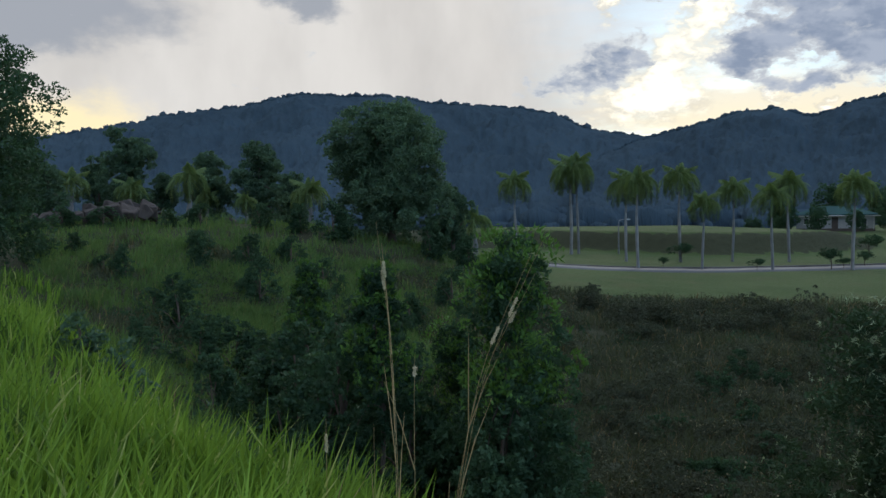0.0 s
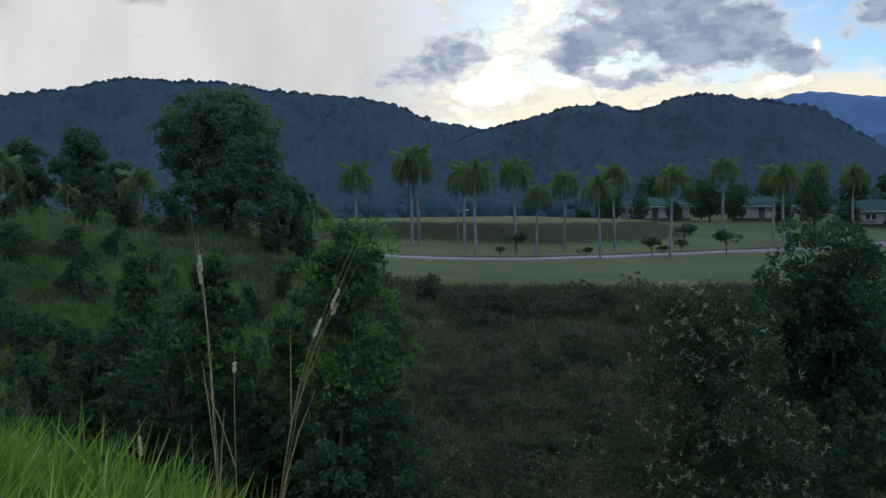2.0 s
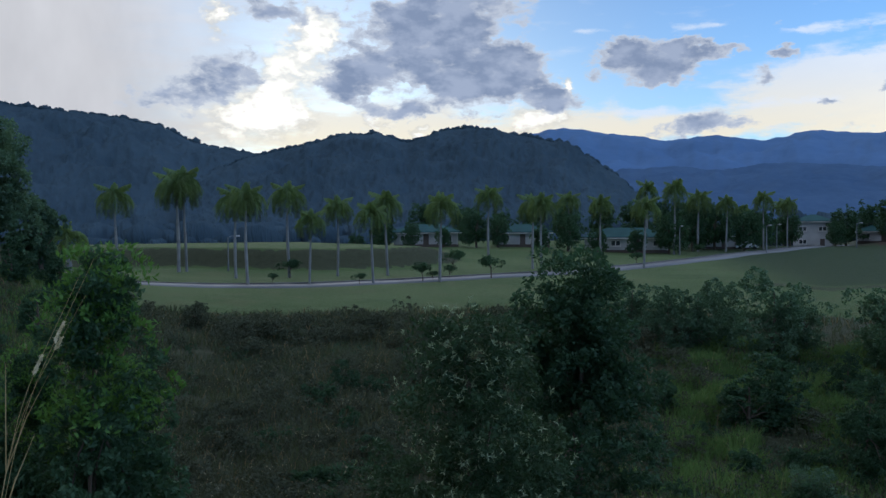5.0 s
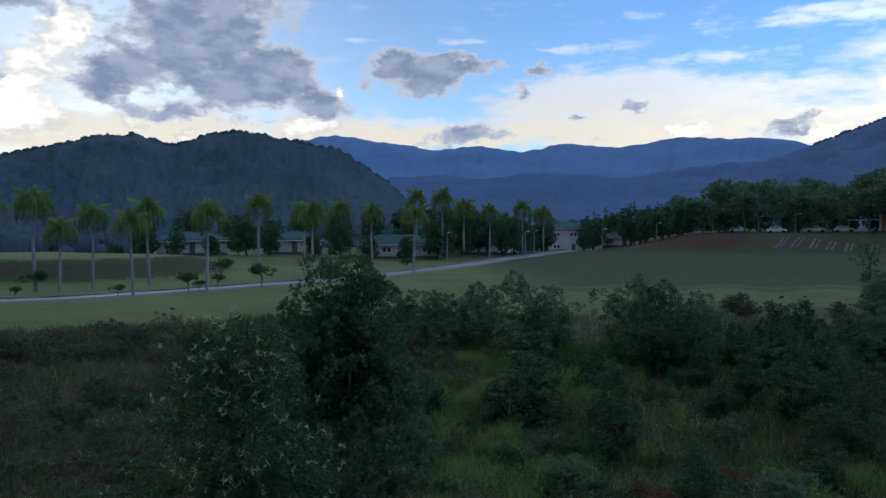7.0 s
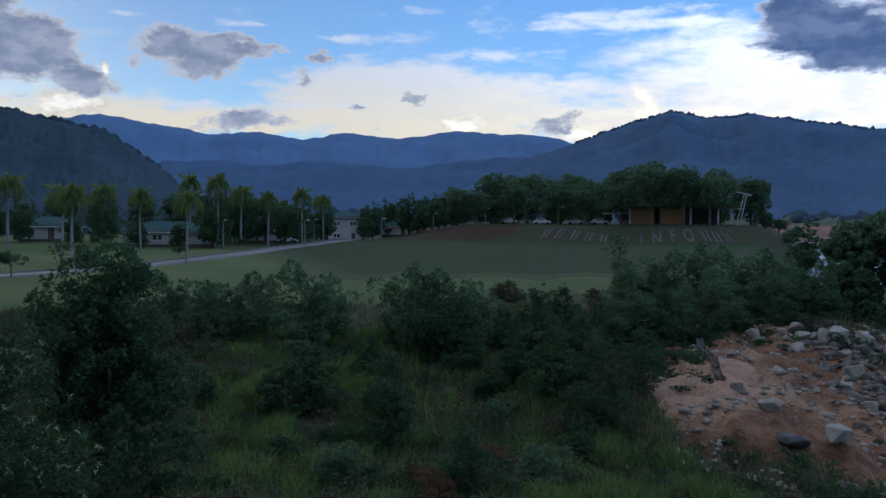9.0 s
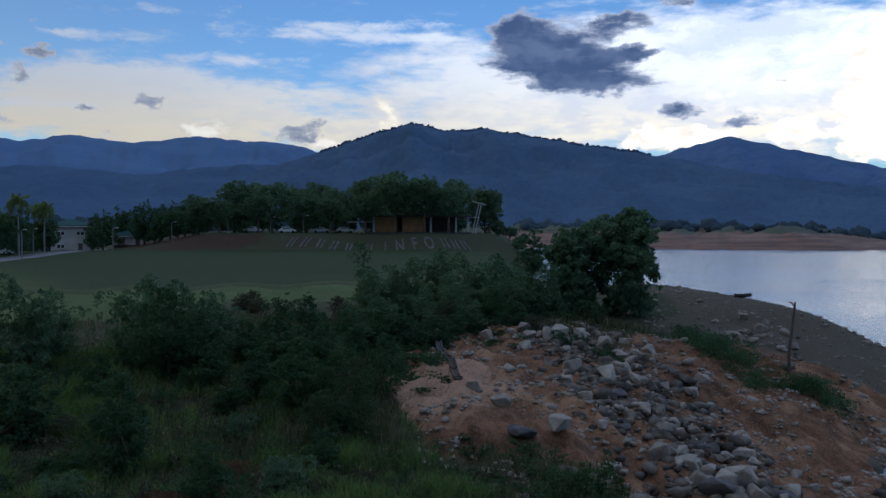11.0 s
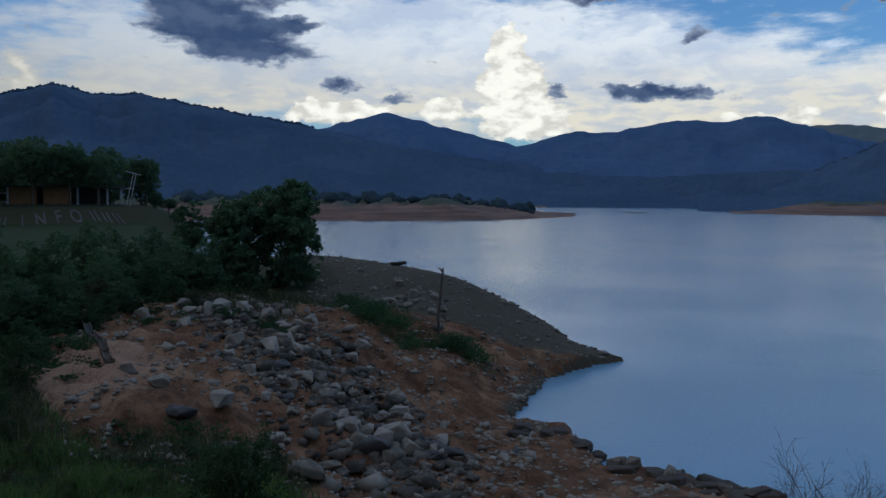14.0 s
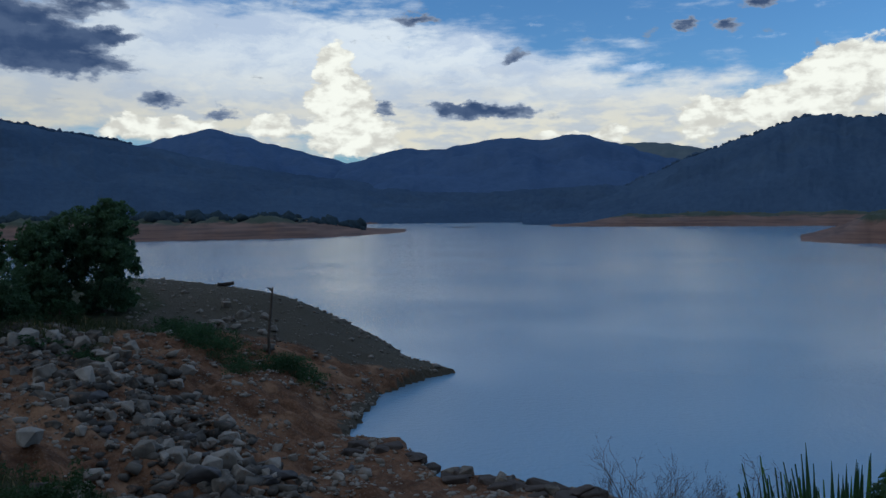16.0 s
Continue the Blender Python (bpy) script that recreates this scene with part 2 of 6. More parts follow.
M_GRASS = foliage("tall_grass_blades", (0.010, 0.038, 0.006), (0.235, 0.375, 0.055), 0.34, 0.45, 0.5, (0.38, 0.40, 0.14), 0.05)
# Darker copy of the grass: shade between the tufts is put into its colour.
M_UNDER = foliage("painted_shade_grass_blades", (0.014, 0.038, 0.010), (0.105, 0.180, 0.042), 0.3, 0.5, 0.5)
M_SCRUB = foliage("scrub_blades", (0.030, 0.043, 0.024), (0.108, 0.118, 0.064), 0.3, 0.6, 0.12, (0.20, 0.15, 0.08), 0.10)
M_MEADOW = foliage("meadow_blades", (0.040, 0.078, 0.028), (0.150, 0.236, 0.074), 0.40, 0.55, 0.2, (0.2, 0.19, 0.08), 0.05)
M_LEAF = foliage("bush_leaves", (0.021, 0.046, 0.027), (0.071, 0.132, 0.066), 0.34, 0.42)
M_LEAF_LIGHT = foliage("young_leaves", (0.04, 0.095, 0.02), (0.15, 0.27, 0.06), 0.3, 0.42)
M_LEAF_DARK = foliage("dark_leaves", (0.044, 0.084, 0.056), (0.118, 0.194, 0.110), 0.34, 0.45)
M_LEAF_OLIVE = foliage("olive_leaves", (0.032, 0.045, 0.029), (0.098, 0.106, 0.066), 0.25, 0.5)
M_WEED = foliage("brownish_weeds", (0.034, 0.042, 0.028), (0.098, 0.104, 0.064), 0.25, 0.6, 0.3, (0.26, 0.24, 0.14), 0.05)
M_LEAF_SILVER = foliage("silvery_leaves", (0.020, 0.044, 0.02), (0.064, 0.104, 0.048), 0.25, 0.45)
M_STAR = foliage("pale_star_shoots", (0.19, 0.24, 0.15), (0.38, 0.43, 0.29), 0.3, 0.5)
M_TREE = foliage("tree_leaves", (0.042, 0.078, 0.054), (0.118, 0.188, 0.108), 0.36, 0.5)
M_PALM = foliage("palm_fronds", (0.07, 0.115, 0.045), (0.22, 0.29, 0.11), 0.3, 0.5)
M_DRY = foliage("dry_shrub", (0.08, 0.05, 0.03), (0.16, 0.10, 0.06), 0.2, 0.7)
M_BARK = surface("bark", (0.06, 0.045, 0.035), (0.16, 0.13, 0.10), 2.0, 0.9, 0, 0.6, 14)
M_PALM_TRUNK = surface("palm_trunk", (0.14, 0.14, 0.135), (0.25, 0.248, 0.24), 1.2, 0.85, 0, 0.4, 12)
M_SHAFT = surface("palm_crownshaft", (0.10, 0.17, 0.05), (0.18, 0.26, 0.09), 2.0, 0.5, 0, 0.1, 12)
M_STRAW = surface("straw", (0.26, 0.19, 0.08), (0.42, 0.32, 0.16), 8.0, 0.8, 0, 0.2, 40)
M_SEED = foliage("seed_fluff", (0.50, 0.44, 0.30), (0.72, 0.66, 0.50), 0.3, 0.8, 4.0)
M_ROCK = surface("granite", (0.055, 0.051, 0.044), (0.26, 0.238, 0.200), 0.9, 0.85, 0, 0.9, 9, (0.19, 0.13, 0.09), 0.9)
M_ROCK_PALE = surface("pale_granite", (0.18, 0.168, 0.146), (0.39, 0.362, 0.312), 0.9, 0.85, 0, 0.9, 9, (0.24, 0.17, 0.11), 0.3)
M_ROCK_BROWN = surface("brown_broken_rock", (0.040, 0.034, 0.030), (0.105, 0.088, 0.076), 0.9, 0.9, 0, 0.8, 9)
M_ROCK_DARK = surface("dark_stone", (0.05, 0.05, 0.055), (0.13, 0.13, 0.13), 0.9, 0.85, 0, 0.8, 9)
M_ROAD = surface("asphalt", (0.12, 0.12, 0.12), (0.19, 0.19, 0.185), 0.15, 0.75, 0, 0.2, 6)
M_KERB = surface("kerb_concrete", (0.05, 0.05, 0.05), (0.13, 0.13, 0.12), 0.6, 0.9, 0, 0.3, 8)
M_WALL = surface("white_wall", (0.35, 0.345, 0.34), (0.49, 0.48, 0.47), 0.5, 0.8, 0, 0.1, 5)
M_BAND = surface("brown_band", (0.075, 0.060, 0.052), (0.13, 0.105, 0.092), 0.6, 0.8, 0, 0.2, 5)
M_ROOF = surface("green_roof", (0.018, 0.050, 0.048), (0.030, 0.078, 0.072), 0.4, 0.88, 0, 0.2, 4)
M_FRAME = surface("window_frame", (0.55, 0.52, 0.48), (0.70, 0.68, 0.64), 1.0, 0.6, 0, 0.05, 9)
M_PANE = surface("dark_pane", (0.02, 0.025, 0.03), (0.05, 0.06, 0.07), 1.0, 0.12, 0, 0.0, 9)
M_BRICK = surface("brown_brick_wall", (0.24, 0.12, 0.06), (0.40, 0.21, 0.10), 0.6, 0.85, 0, 0.4, 6)
M_STEEL = surface("galvanised_steel", (0.14, 0.145, 0.15), (0.24, 0.245, 0.25), 2.0, 0.5, 0.4, 0.1, 20)
M_WHITE = surface("white_paint", (0.36, 0.36, 0.35), (0.55, 0.55, 0.54), 1.0, 0.7, 0, 0.1, 8)
M_LETTER = surface("weathered_white", (0.055, 0.055, 0.055), (0.115, 0.115, 0.112), 0.5, 0.8, 0, 0.1, 4)
M_TIMBER = surface("grey_timber", (0.05, 0.04, 0.035), (0.13, 0.11, 0.09), 3.0, 0.9, 0, 0.6, 15)
M_CARPAINT = surface("car_paint", (0.55, 0.56, 0.58), (0.65, 0.66, 0.68), 0.5, 0.3, 0.2, 0.0, 5)
M_TYRE = surface("tyre_rubber", (0.015, 0.015, 0.015), (0.03, 0.03, 0.03), 4.0, 0.8, 0, 0.1, 20)


def far_forest(name, c1, c2, fine=0.085):
    m, k, o = material(name)
    co = k.add("ShaderNodeTexCoord").outputs["Object"]
    xyz = k.add("ShaderNodeSeparateXYZ")
    k.put(xyz.inputs[0], co)
    round_about = k.add("ShaderNodeCombineXYZ")
    k.put(round_about.inputs[0], k.math("MULTIPLY", k.math("ARCTAN2", xyz.outputs[0], xyz.outputs[1]), 1500.0))
    k.put(round_about.inputs[1], k.math("MULTIPLY", k.vec("LENGTH", k.vec("MULTIPLY", co, (1, 1, 0))), 0.55))
    k.put(round_about.inputs[2], xyz.outputs[2])
    co = round_about.outputs[0]
    a, b2 = k.noise(co, 0.006, 5, 0.6).outputs["Fac"], k.noise(co, fine, 4, 0.65).outputs["Fac"]
    isl = k.add("ShaderNodeNewGeometry").outputs["Random Per Island"]
    f = k.math("ADD", k.math("MULTIPLY", k.range(a, 0.3, 0.7), 0.34), k.math("MULTIPLY", k.range(b2, 0.3, 0.7), 0.22))
    col = k.mix(k.math("ADD", f, k.math("MULTIPLY", isl, 0.14)), rgb(*c1), rgb(*c2))
    b = k.add("ShaderNodeBsdfPrincipled")
    k.put(b.inputs["Base Color"], col)
    b.inputs["Roughness"].default_value, b.inputs["Specular IOR Level"].default_value = 1.0, 0.0
    bp = k.add("ShaderNodeBump")
    bp.inputs["Strength"].default_value, bp.inputs["Distance"].default_value = 0.8, 9.0
    k.put(bp.inputs["Height"], k.math("ADD", a, k.math("MULTIPLY", b2, 0.35)))
    k.put(b.inputs["Normal"], bp.outputs[0])
    k.put(o.inputs[0], b.outputs[0])
    return m


# Air haze is painted into these forest colours, bluer and paler for farther ranges.
M_HILL_NEAR = far_forest("hazed_forest_near_hill", (0.034, 0.052, 0.066), (0.070, 0.102, 0.124), 0.06)
M_HILL_MID = far_forest("hazed_forest_mid_hill", (0.050, 0.084, 0.140), (0.102, 0.156, 0.240))
M_HILL_BLUE = far_forest("hazed_forest_blue_hill", (0.060, 0.105, 0.20), (0.115, 0.178, 0.305))
M_HILL_FAR = far_forest("hazed_forest_far_range", (0.080, 0.138, 0.245), (0.118, 0.188, 0.315), 0.03)
M_HILL_LOW = far_forest("hazed_forest_low_range", (0.050, 0.086, 0.150), (0.092, 0.142, 0.222), 0.05)
M_HILL_PALE = far_forest("hazed_forest_pale_range", (0.115, 0.150, 0.175), (0.20, 0.235, 0.235), 0.03)

# ground: scrub, mown lawn and bare red soil, told apart by attributes of the sheet
M_GROUND, k, o = material("ground_cover")
co = k.add("ShaderNodeTexCoord").outputs["Object"]
n1, n2, n3 = k.noise(co, 0.08, 6).outputs["Fac"], k.noise(co, 1.1, 7, 0.65).outputs["Fac"], k.noise(co, 9.0, 6, 0.7).outputs["Fac"]
scrub = k.mix(k.math("ADD", k.math("MULTIPLY", n2, 0.6), k.math("MULTIPLY", n3, 0.4)), rgb(0.024, 0.032, 0.018), rgb(0.075, 0.076, 0.042))
lawn = k.mix(k.range(n1, 0.35, 0.65), rgb(0.066, 0.096, 0.036), rgb(0.105, 0.136, 0.055))
lawn = k.mix(k.math("MULTIPLY", n2, 0.6), lawn, rgb(0.085, 0.125, 0.038))
soil = k.mix(k.range(n2, 0.3, 0.7), rgb(0.072, 0.038, 0.022), rgb(0.21, 0.115, 0.064))
soil = k.mix(k.range(k.noise(co, 0.35, 6, 0.6).outputs["Fac"], 0.5, 0.66), soil, rgb(0.29, 0.175, 0.102))
soil = k.mix(k.range(n3, 0.5, 0.75), soil, rgb(0.21, 0.165, 0.125))
at = k.add("ShaderNodeAttribute")
at.attribute_name = "cover"
away = k.vec("LENGTH", k.vec("MULTIPLY", k.vec("SUBTRACT", co, (33.8, 8.6, 0.0)), (1 / 5.5, 1 / 3.6, 0.0)))
sandy = k.math("ADD", away, k.math("MULTIPLY", k.math("SUBTRACT", k.noise(co, 0.5, 5, 0.6).outputs["Fac"], 0.5), 1.6))
soil = k.mix(k.range(sandy, 0.5, 0.95, 0.7, 0.0), soil, k.mix(n2, rgb(0.30, 0.18, 0.115), rgb(0.50, 0.34, 0.24)))
crack = k.math("ABSOLUTE", k.math("SUBTRACT", k.noise(k.vec("MULTIPLY", co, (0.6, 1.2, 1.0)), 0.9, 6, 0.62).outputs["Fac"], 0.5))
soil = k.mix(k.range(crack, 0.0, 0.03, 0.4, 0.0), soil, rgb(0.050, 0.026, 0.017))
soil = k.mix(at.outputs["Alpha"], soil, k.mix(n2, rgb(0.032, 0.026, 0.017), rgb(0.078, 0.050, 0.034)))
sc = k.add("ShaderNodeSeparateColor")
k.put(sc.inputs[0], at.outputs["Color"])
jit = k.math("MULTIPLY", k.math("SUBTRACT", n2, 0.5), 0.5)
lawn = k.mix(k.range(n3, 0.32, 0.68, 0.0, 0.55), lawn, rgb(0.046, 0.070, 0.025))
lawn = k.mix(k.range(k.noise(co, 0.3, 5, 0.6).outputs["Fac"], 0.5, 0.7, 0.0, 0.5), lawn, rgb(0.105, 0.108, 0.050))
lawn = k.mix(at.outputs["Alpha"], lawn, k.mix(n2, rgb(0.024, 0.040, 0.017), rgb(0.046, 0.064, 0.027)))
col = k.mix(k.range(k.math("ADD", sc.outputs[1], jit), 0.4, 0.6), scrub, lawn)
col = k.mix(k.range(k.math("ADD", sc.outputs[0], jit), 0.4, 0.6), col, soil)
col = k.mix(k.range(k.math("ADD", sc.outputs[2], jit), 0.4, 0.6), col, k.mix(n3, rgb(0.048, 0.045, 0.033), rgb(0.125, 0.110, 0.082)))
b = k.add("ShaderNodeBsdfPrincipled")
k.put(b.inputs["Base Color"], col)
b.inputs["Roughness"].default_value, b.inputs["Specular IOR Level"].default_value = 0.95, 0.1
bp = k.add("ShaderNodeBump")
bp.inputs["Strength"].default_value, bp.inputs["Distance"].default_value = 0.9, 0.22
k.put(bp.inputs["Height"], k.math("ADD", n2, k.math("MULTIPLY", n3, 0.4))), k.put(b.inputs["Normal"], bp.outputs[0])
k.put(o.inputs[0], b.outputs[0])

M_WATER, k, o = material("lake_water")
co = k.add("ShaderNodeTexCoord").outputs["Object"]
w1 = k.noise(k.vec("MULTIPLY", co, (1.0, 0.7, 1.0)), 3.0, 4, 0.62).outputs["Fac"]
w2 = k.noise(co, 0.03, 3).outputs["Fac"]
b = k.add("ShaderNodeBsdfPrincipled")
b.inputs["Base Color"].default_value = rgb(0.19, 0.325, 0.455)
b.inputs["Roughness"].default_value, b.inputs["IOR"].default_value = 0.15, 1.33
bp = k.add("ShaderNodeBump")
k.put(bp.inputs["Strength"], k.range(w2, 0.35, 0.7, 0.35, 0.9))
bp.inputs["Distance"].default_value = 0.06
k.put(bp.inputs["Height"], w1), k.put(b.inputs["Normal"], bp.outputs[0])
k.put(o.inputs[0], b.outputs[0])

# ---- mesh helpers ----


def npmesh(name, verts, faces, mats=(), smooth=False, face_mat=None):
    """A mesh from arrays; faces is one array (n, 3) or (n, 4), or a list of such."""
    faces = [np.asarray(f) for f in (faces if isinstance(faces, list) else [faces]) if len(f)]
    me = bpy.data.meshes.new(name)
    v = np.asarray(verts, dtype=np.float32)
    loops = np.concatenate([f.ravel() for f in faces]).astype(np.int32)
    counts = np.concatenate([np.full(len(f), f.shape[1]) for f in faces])
    me.vertices.add(len(v)), me.loops.add(len(loops)), me.polygons.add(len(counts))
    me.vertices.foreach_set("co", v.ravel())
    me.loops.foreach_set("vertex_index", loops)
    me.polygons.foreach_set("loop_start", np.concatenate([[0], np.cumsum(counts)[:-1]]).astype(np.int32))
    if smooth:
        me.polygons.foreach_set("use_smooth", np.ones(len(counts), dtype=bool))
    for m in mats:
        me.materials.append(m)
    if face_mat is not None:
        me.polygons.foreach_set("material_index", np.asarray(face_mat, dtype=np.int32))
    me.update(calc_edges=True)
    me.validate()
    return me


def part(name, me, mat=None, parent=None, label="", at=None):
    """Links a mesh or bmesh as one object under a thing or a part."""
    if isinstance(me, bmesh.types.BMesh):
        bm, me = me, bpy.data.meshes.new(name)
        bm.to_mesh(me)
        bm.free()
    if mat is not None and not me.materials:
        me.materials.append(mat)
    ob = new(name, me)
    ob.parent = parent
    if at is not None:
        ob.matrix_basis = at
    if label:
        ob["label"] = label
    return ob


def thing(name, label, category, at, group="", kind=""):
    ob = new(name)
    ob.matrix_basis = at
    return tagged(ob, label, category, group, kind)


def box(sx, sy, sz, bevel=0.0, at=(0, 0, 0)):
    bm = bmesh.new()
    bmesh.ops.create_cube(bm, size=1.0, matrix=Matrix.Translation(at) @ Matrix.Diagonal((sx, sy, sz, 1)))
    if bevel:
        bmesh.ops.bevel(bm, geom=bm.edges[:], offset=bevel, segments=2, affect="EDGES")
    return bm


def tube(points, radii, sides=8):
    """Verts and quads of a tapered tube along points."""
    p, r = np.asarray(points, float), np.asarray(radii, float)
    t = np.gradient(p, axis=0)
    t /= np.linalg.norm(t, axis=1)[:, None] + 1e-9
    ref = np.where(np.abs(t[:, 2:3]) > 0.9, [[1.0, 0, 0]], [[0, 0, 1.0]])
    u = np.cross(t, ref)
    u /= np.linalg.norm(u, axis=1)[:, None]
    w = np.cross(t, u)
    a = np.linspace(0, 2 * np.pi, sides, endpoint=False)
    v = (p[:, None] + r[:, None, None] * (np.cos(a)[None, :, None] * u[:, None] + np.sin(a)[None, :, None] * w[:, None])).reshape(-1, 3)
    i, j = np.meshgrid(np.arange(len(p) - 1), np.arange(sides), indexing="ij")
    b = (j + 1) % sides
    f = np.stack([i * sides + j, i * sides + b, (i + 1) * sides + b, (i + 1) * sides + j], -1).reshape(-1, 4)
    return v, f


def join(pieces):
    """Joins (verts, faces) pairs."""
    vs, fs, n = [], [], 0
    for v, f in pieces:
        vs.append(np.asarray(v)), fs.append(np.asarray(f) + n)
        n += len(v)
    out = {}
    for f in fs:
        out.setdefault(f.shape[1], []).append(f)
    return np.concatenate(vs), [np.concatenate(f) for f in out.values()]


def unit(v):
    return v / (np.linalg.norm(v, axis=-1, keepdims=True) + 1e-9)


def leaves(centres, normals, length, width, rng, droop=0.0):
    """Folded diamond leaves at centres; each is a loose island of two quads' worth of area."""
    n = len(centres)
    d = unit(rng.normal(size=(n, 3)) * 0.9 + normals * 0.8 + np.array([0, 0, -droop]))
    s = unit(np.cross(d, rng.normal(size=(n, 3))))
    up = np.cross(s, d)
    L = (length * rng.uniform(0.6, 1.25, n))[:, None]
    Wd = (width * rng.uniform(0.7, 1.2, n))[:, None]
    base = centres - d * L * 0.5
    v = np.stack([base, base + d * L * 0.45 + s * Wd * 0.5 + up * Wd * 0.18, base + d * L, base + d * L * 0.45 - s * Wd * 0.5 + up * Wd * 0.18], 1).reshape(-1, 3)
    return v, np.arange(n * 4).reshape(n, 4)


def crown(c, r, n, length, width, rng, droop=0.0, inner=0.55, tufts=11):
    """Leaves in tufts that sit round the lumps of a crown, so that lit clumps and dark gaps show."""
    vol = r[:, 0] * r[:, 2]
    m = max(len(c) * tufts, 1)
    k = rng.choice(len(c), size=m, p=vol / vol.sum())
    d = unit(rng.normal(size=(m, 3)) + np.array([0, 0, 0.25]))
    reach = rng.uniform(inner, 1.0, m) * (1 + 0.16 * np.sin(d[:, 0] * 9 + k) * np.cos(d[:, 2] * 8 + k * 2))
    far = rng.uniform(0, 1, m) > 0.93
    hub = c[k] + d * r[k] * np.where(far, reach * 1.22, reach)[:, None]
    size = r[k] * (rng.uniform(0.20, 0.42, m) * np.where(far, 0.75, 1.0))[:, None]
    t = rng.choice(m, size=n, p=size[:, 0] ** 1.5 / (size[:, 0] ** 1.5).sum())
    e = unit(rng.normal(size=(n, 3)) + d[t] * 0.5 + np.array([0, 0, 0.35]))
    q = rng.uniform(0.2, 1.0, n) ** 0.5
    return leaves(hub[t] + e * size[t] * q[:, None], unit(e + d[t] * 0.6), length, width, rng, droop)


# ---- the ground ----


def smooth(a, b, x):
    t = np.clip((x - a) / (b - a), 0, 1)
    return t * t * (3 - 2 * t)


def fbm(x, y, scale, octaves=4, seed=0.0):
    """Cheap smooth noise from turned sines, about -1 to 1."""
    out, amp, f = np.zeros_like(np.asarray(x, float)), 1.0, 1.0 / scale
    for i in range(octaves):
        a = 1.3 + i * 2.1 + seed
        u, v = x * math.cos(a) + y * math.sin(a), -x * math.sin(a) + y * math.cos(a)
        out = out + amp * np.sin(u * f * 2.1 + 1.7 * np.sin(v * f * 1.3 + seed + i)) * np.cos(v * f * 1.9 + 1.1 * np.sin(u * f * 0.9 + i * 3.3))
        amp, f = amp * 0.5, f * 2.03
    return out * 0.62


# relief by azimuth (clockwise from ahead), distance and height above the lake
SPUR = [(-28, 8, 8.7), (-30, 20, 9.0), (-32, 32, 9.2), (-17, 7, 8.85), (-60, 10, 9.2), (-90, 5, 9.4), (0, 2, 9.2), (180, 4, 9.5), (180, 18, 9.5), (-120, 18, 9.5), (100, 2, 9.2), (-8, 4.5, 8.6), (-3.5, 5.6, 8.45), (-12.5, 6.8, 8.75), (-8, 6, 8.65), (-25, 14, 8.8)]
DROP = [(-7, 9, 7.0), (-14, 15, 6.6), (-20, 24, 6.8), (3, 7, 6.8), (15, 5, 7.4), (60, 5, 7.4)]
RAVINE = [(15, 12, 5.3), (0, 18, 4.8), (-9, 26, 5.4), (15, 22, 3.8), (35, 12, 5.1), (35, 24, 3.5), (55, 12, 5.0), (55, 26, 3.1), (-16, 38, 7.6), (-24, 42, 8.6)]
BANK = [(0, 38, 5.8), (15, 40, 4.5), (35, 42, 4.5), (55, 42, 4.3), (5, 55, 5.8), (30, 55, 5.2), (55, 58, 5.2), (70, 60, 5.1), (68, 42, 4.6)]
MEADOW = [(10, 90, 5.3), (30, 85, 5.3), (45, 90, 5.3), (60, 90, 5.3), (75, 90, 5.3), (20, 70, 5.3), (50, 70, 5.3)]
KNAP = [(-12, 60, 10.0), (-25, 60, 10.3), (-4, 58, 8.7), (-36, 55, 10), (-20, 90, 10), (-6, 95, 7), (2, 75, 6.4)]
SCREE = [(71, 22, 3.4), (80, 31, 4.0), (90, 25, 2.3), (88, 38, 3.7), (83, 48, 5.0), (95, 45, 3.0), (97.7, 50, 3.0), (102, 31, 0.9), (99, 42, 1.7), (92, 58, 4.4), (82, 65, 5.3), (70, 13, 5.0), (90, 12, 5.4), (110, 12, 5.0), (130, 12, 5.0)]
SHORE = [(103, 39, 0.0), (105.5, 39.5, 0.25), (108, 38.5, 0.0), (110, 56.6, 0.2), (106.7, 58, 0.9), (104.3, 60, 2.2), (101.2, 63, 3.95), (98.4, 65, 5.1), (94, 69, 5.65), (90, 74, 5.9), (102.2, 50, 1.6), (101, 45, 1.3), (112, 34.2, 0.1), (118, 33, 0.0), (126, 31, 0.0), (140, 30, 0.0), (120, 24, 1.4), (112, 28, 1.0)]
BED = [(113, 62, -2.5), (106, 76, -1.5), (96, 92, -2), (107, 46, -1.0), (110, 47, -1.2), (113, 42, -1.5), (125, 42, -2.5), (100, 110, -3), (125, 70, -4), (140, 45, -3)]
_p = np.array(SPUR + DROP + RAVINE + BANK + MEADOW + KNAP + SCREE + SHORE + BED, float)
_xy = np.stack([_p[:, 1] * np.sin(np.radians(_p[:, 0])), _p[:, 1] * np.cos(np.radians(_p[:, 0]))], 1)


def _phi(d):
    return np.sqrt(d * d + 9.0)


_n = len(_p)
_A = np.zeros((_n + 1, _n + 1))
_A[:_n, :_n] = _phi(np.linalg.norm(_xy[:, None] - _xy[None], axis=-1)) - 0.35 * np.eye(_n)
_A[_n, :_n] = _A[:_n, _n] = 1
_w = np.linalg.solve(_A, np.append(_p[:, 2], 0))


def azimuth(x, y):
    return np.degrees(np.arctan2(x, y))


def polar(az, r):
    a = np.radians(az)
    return r * np.sin(a), r * np.cos(a)


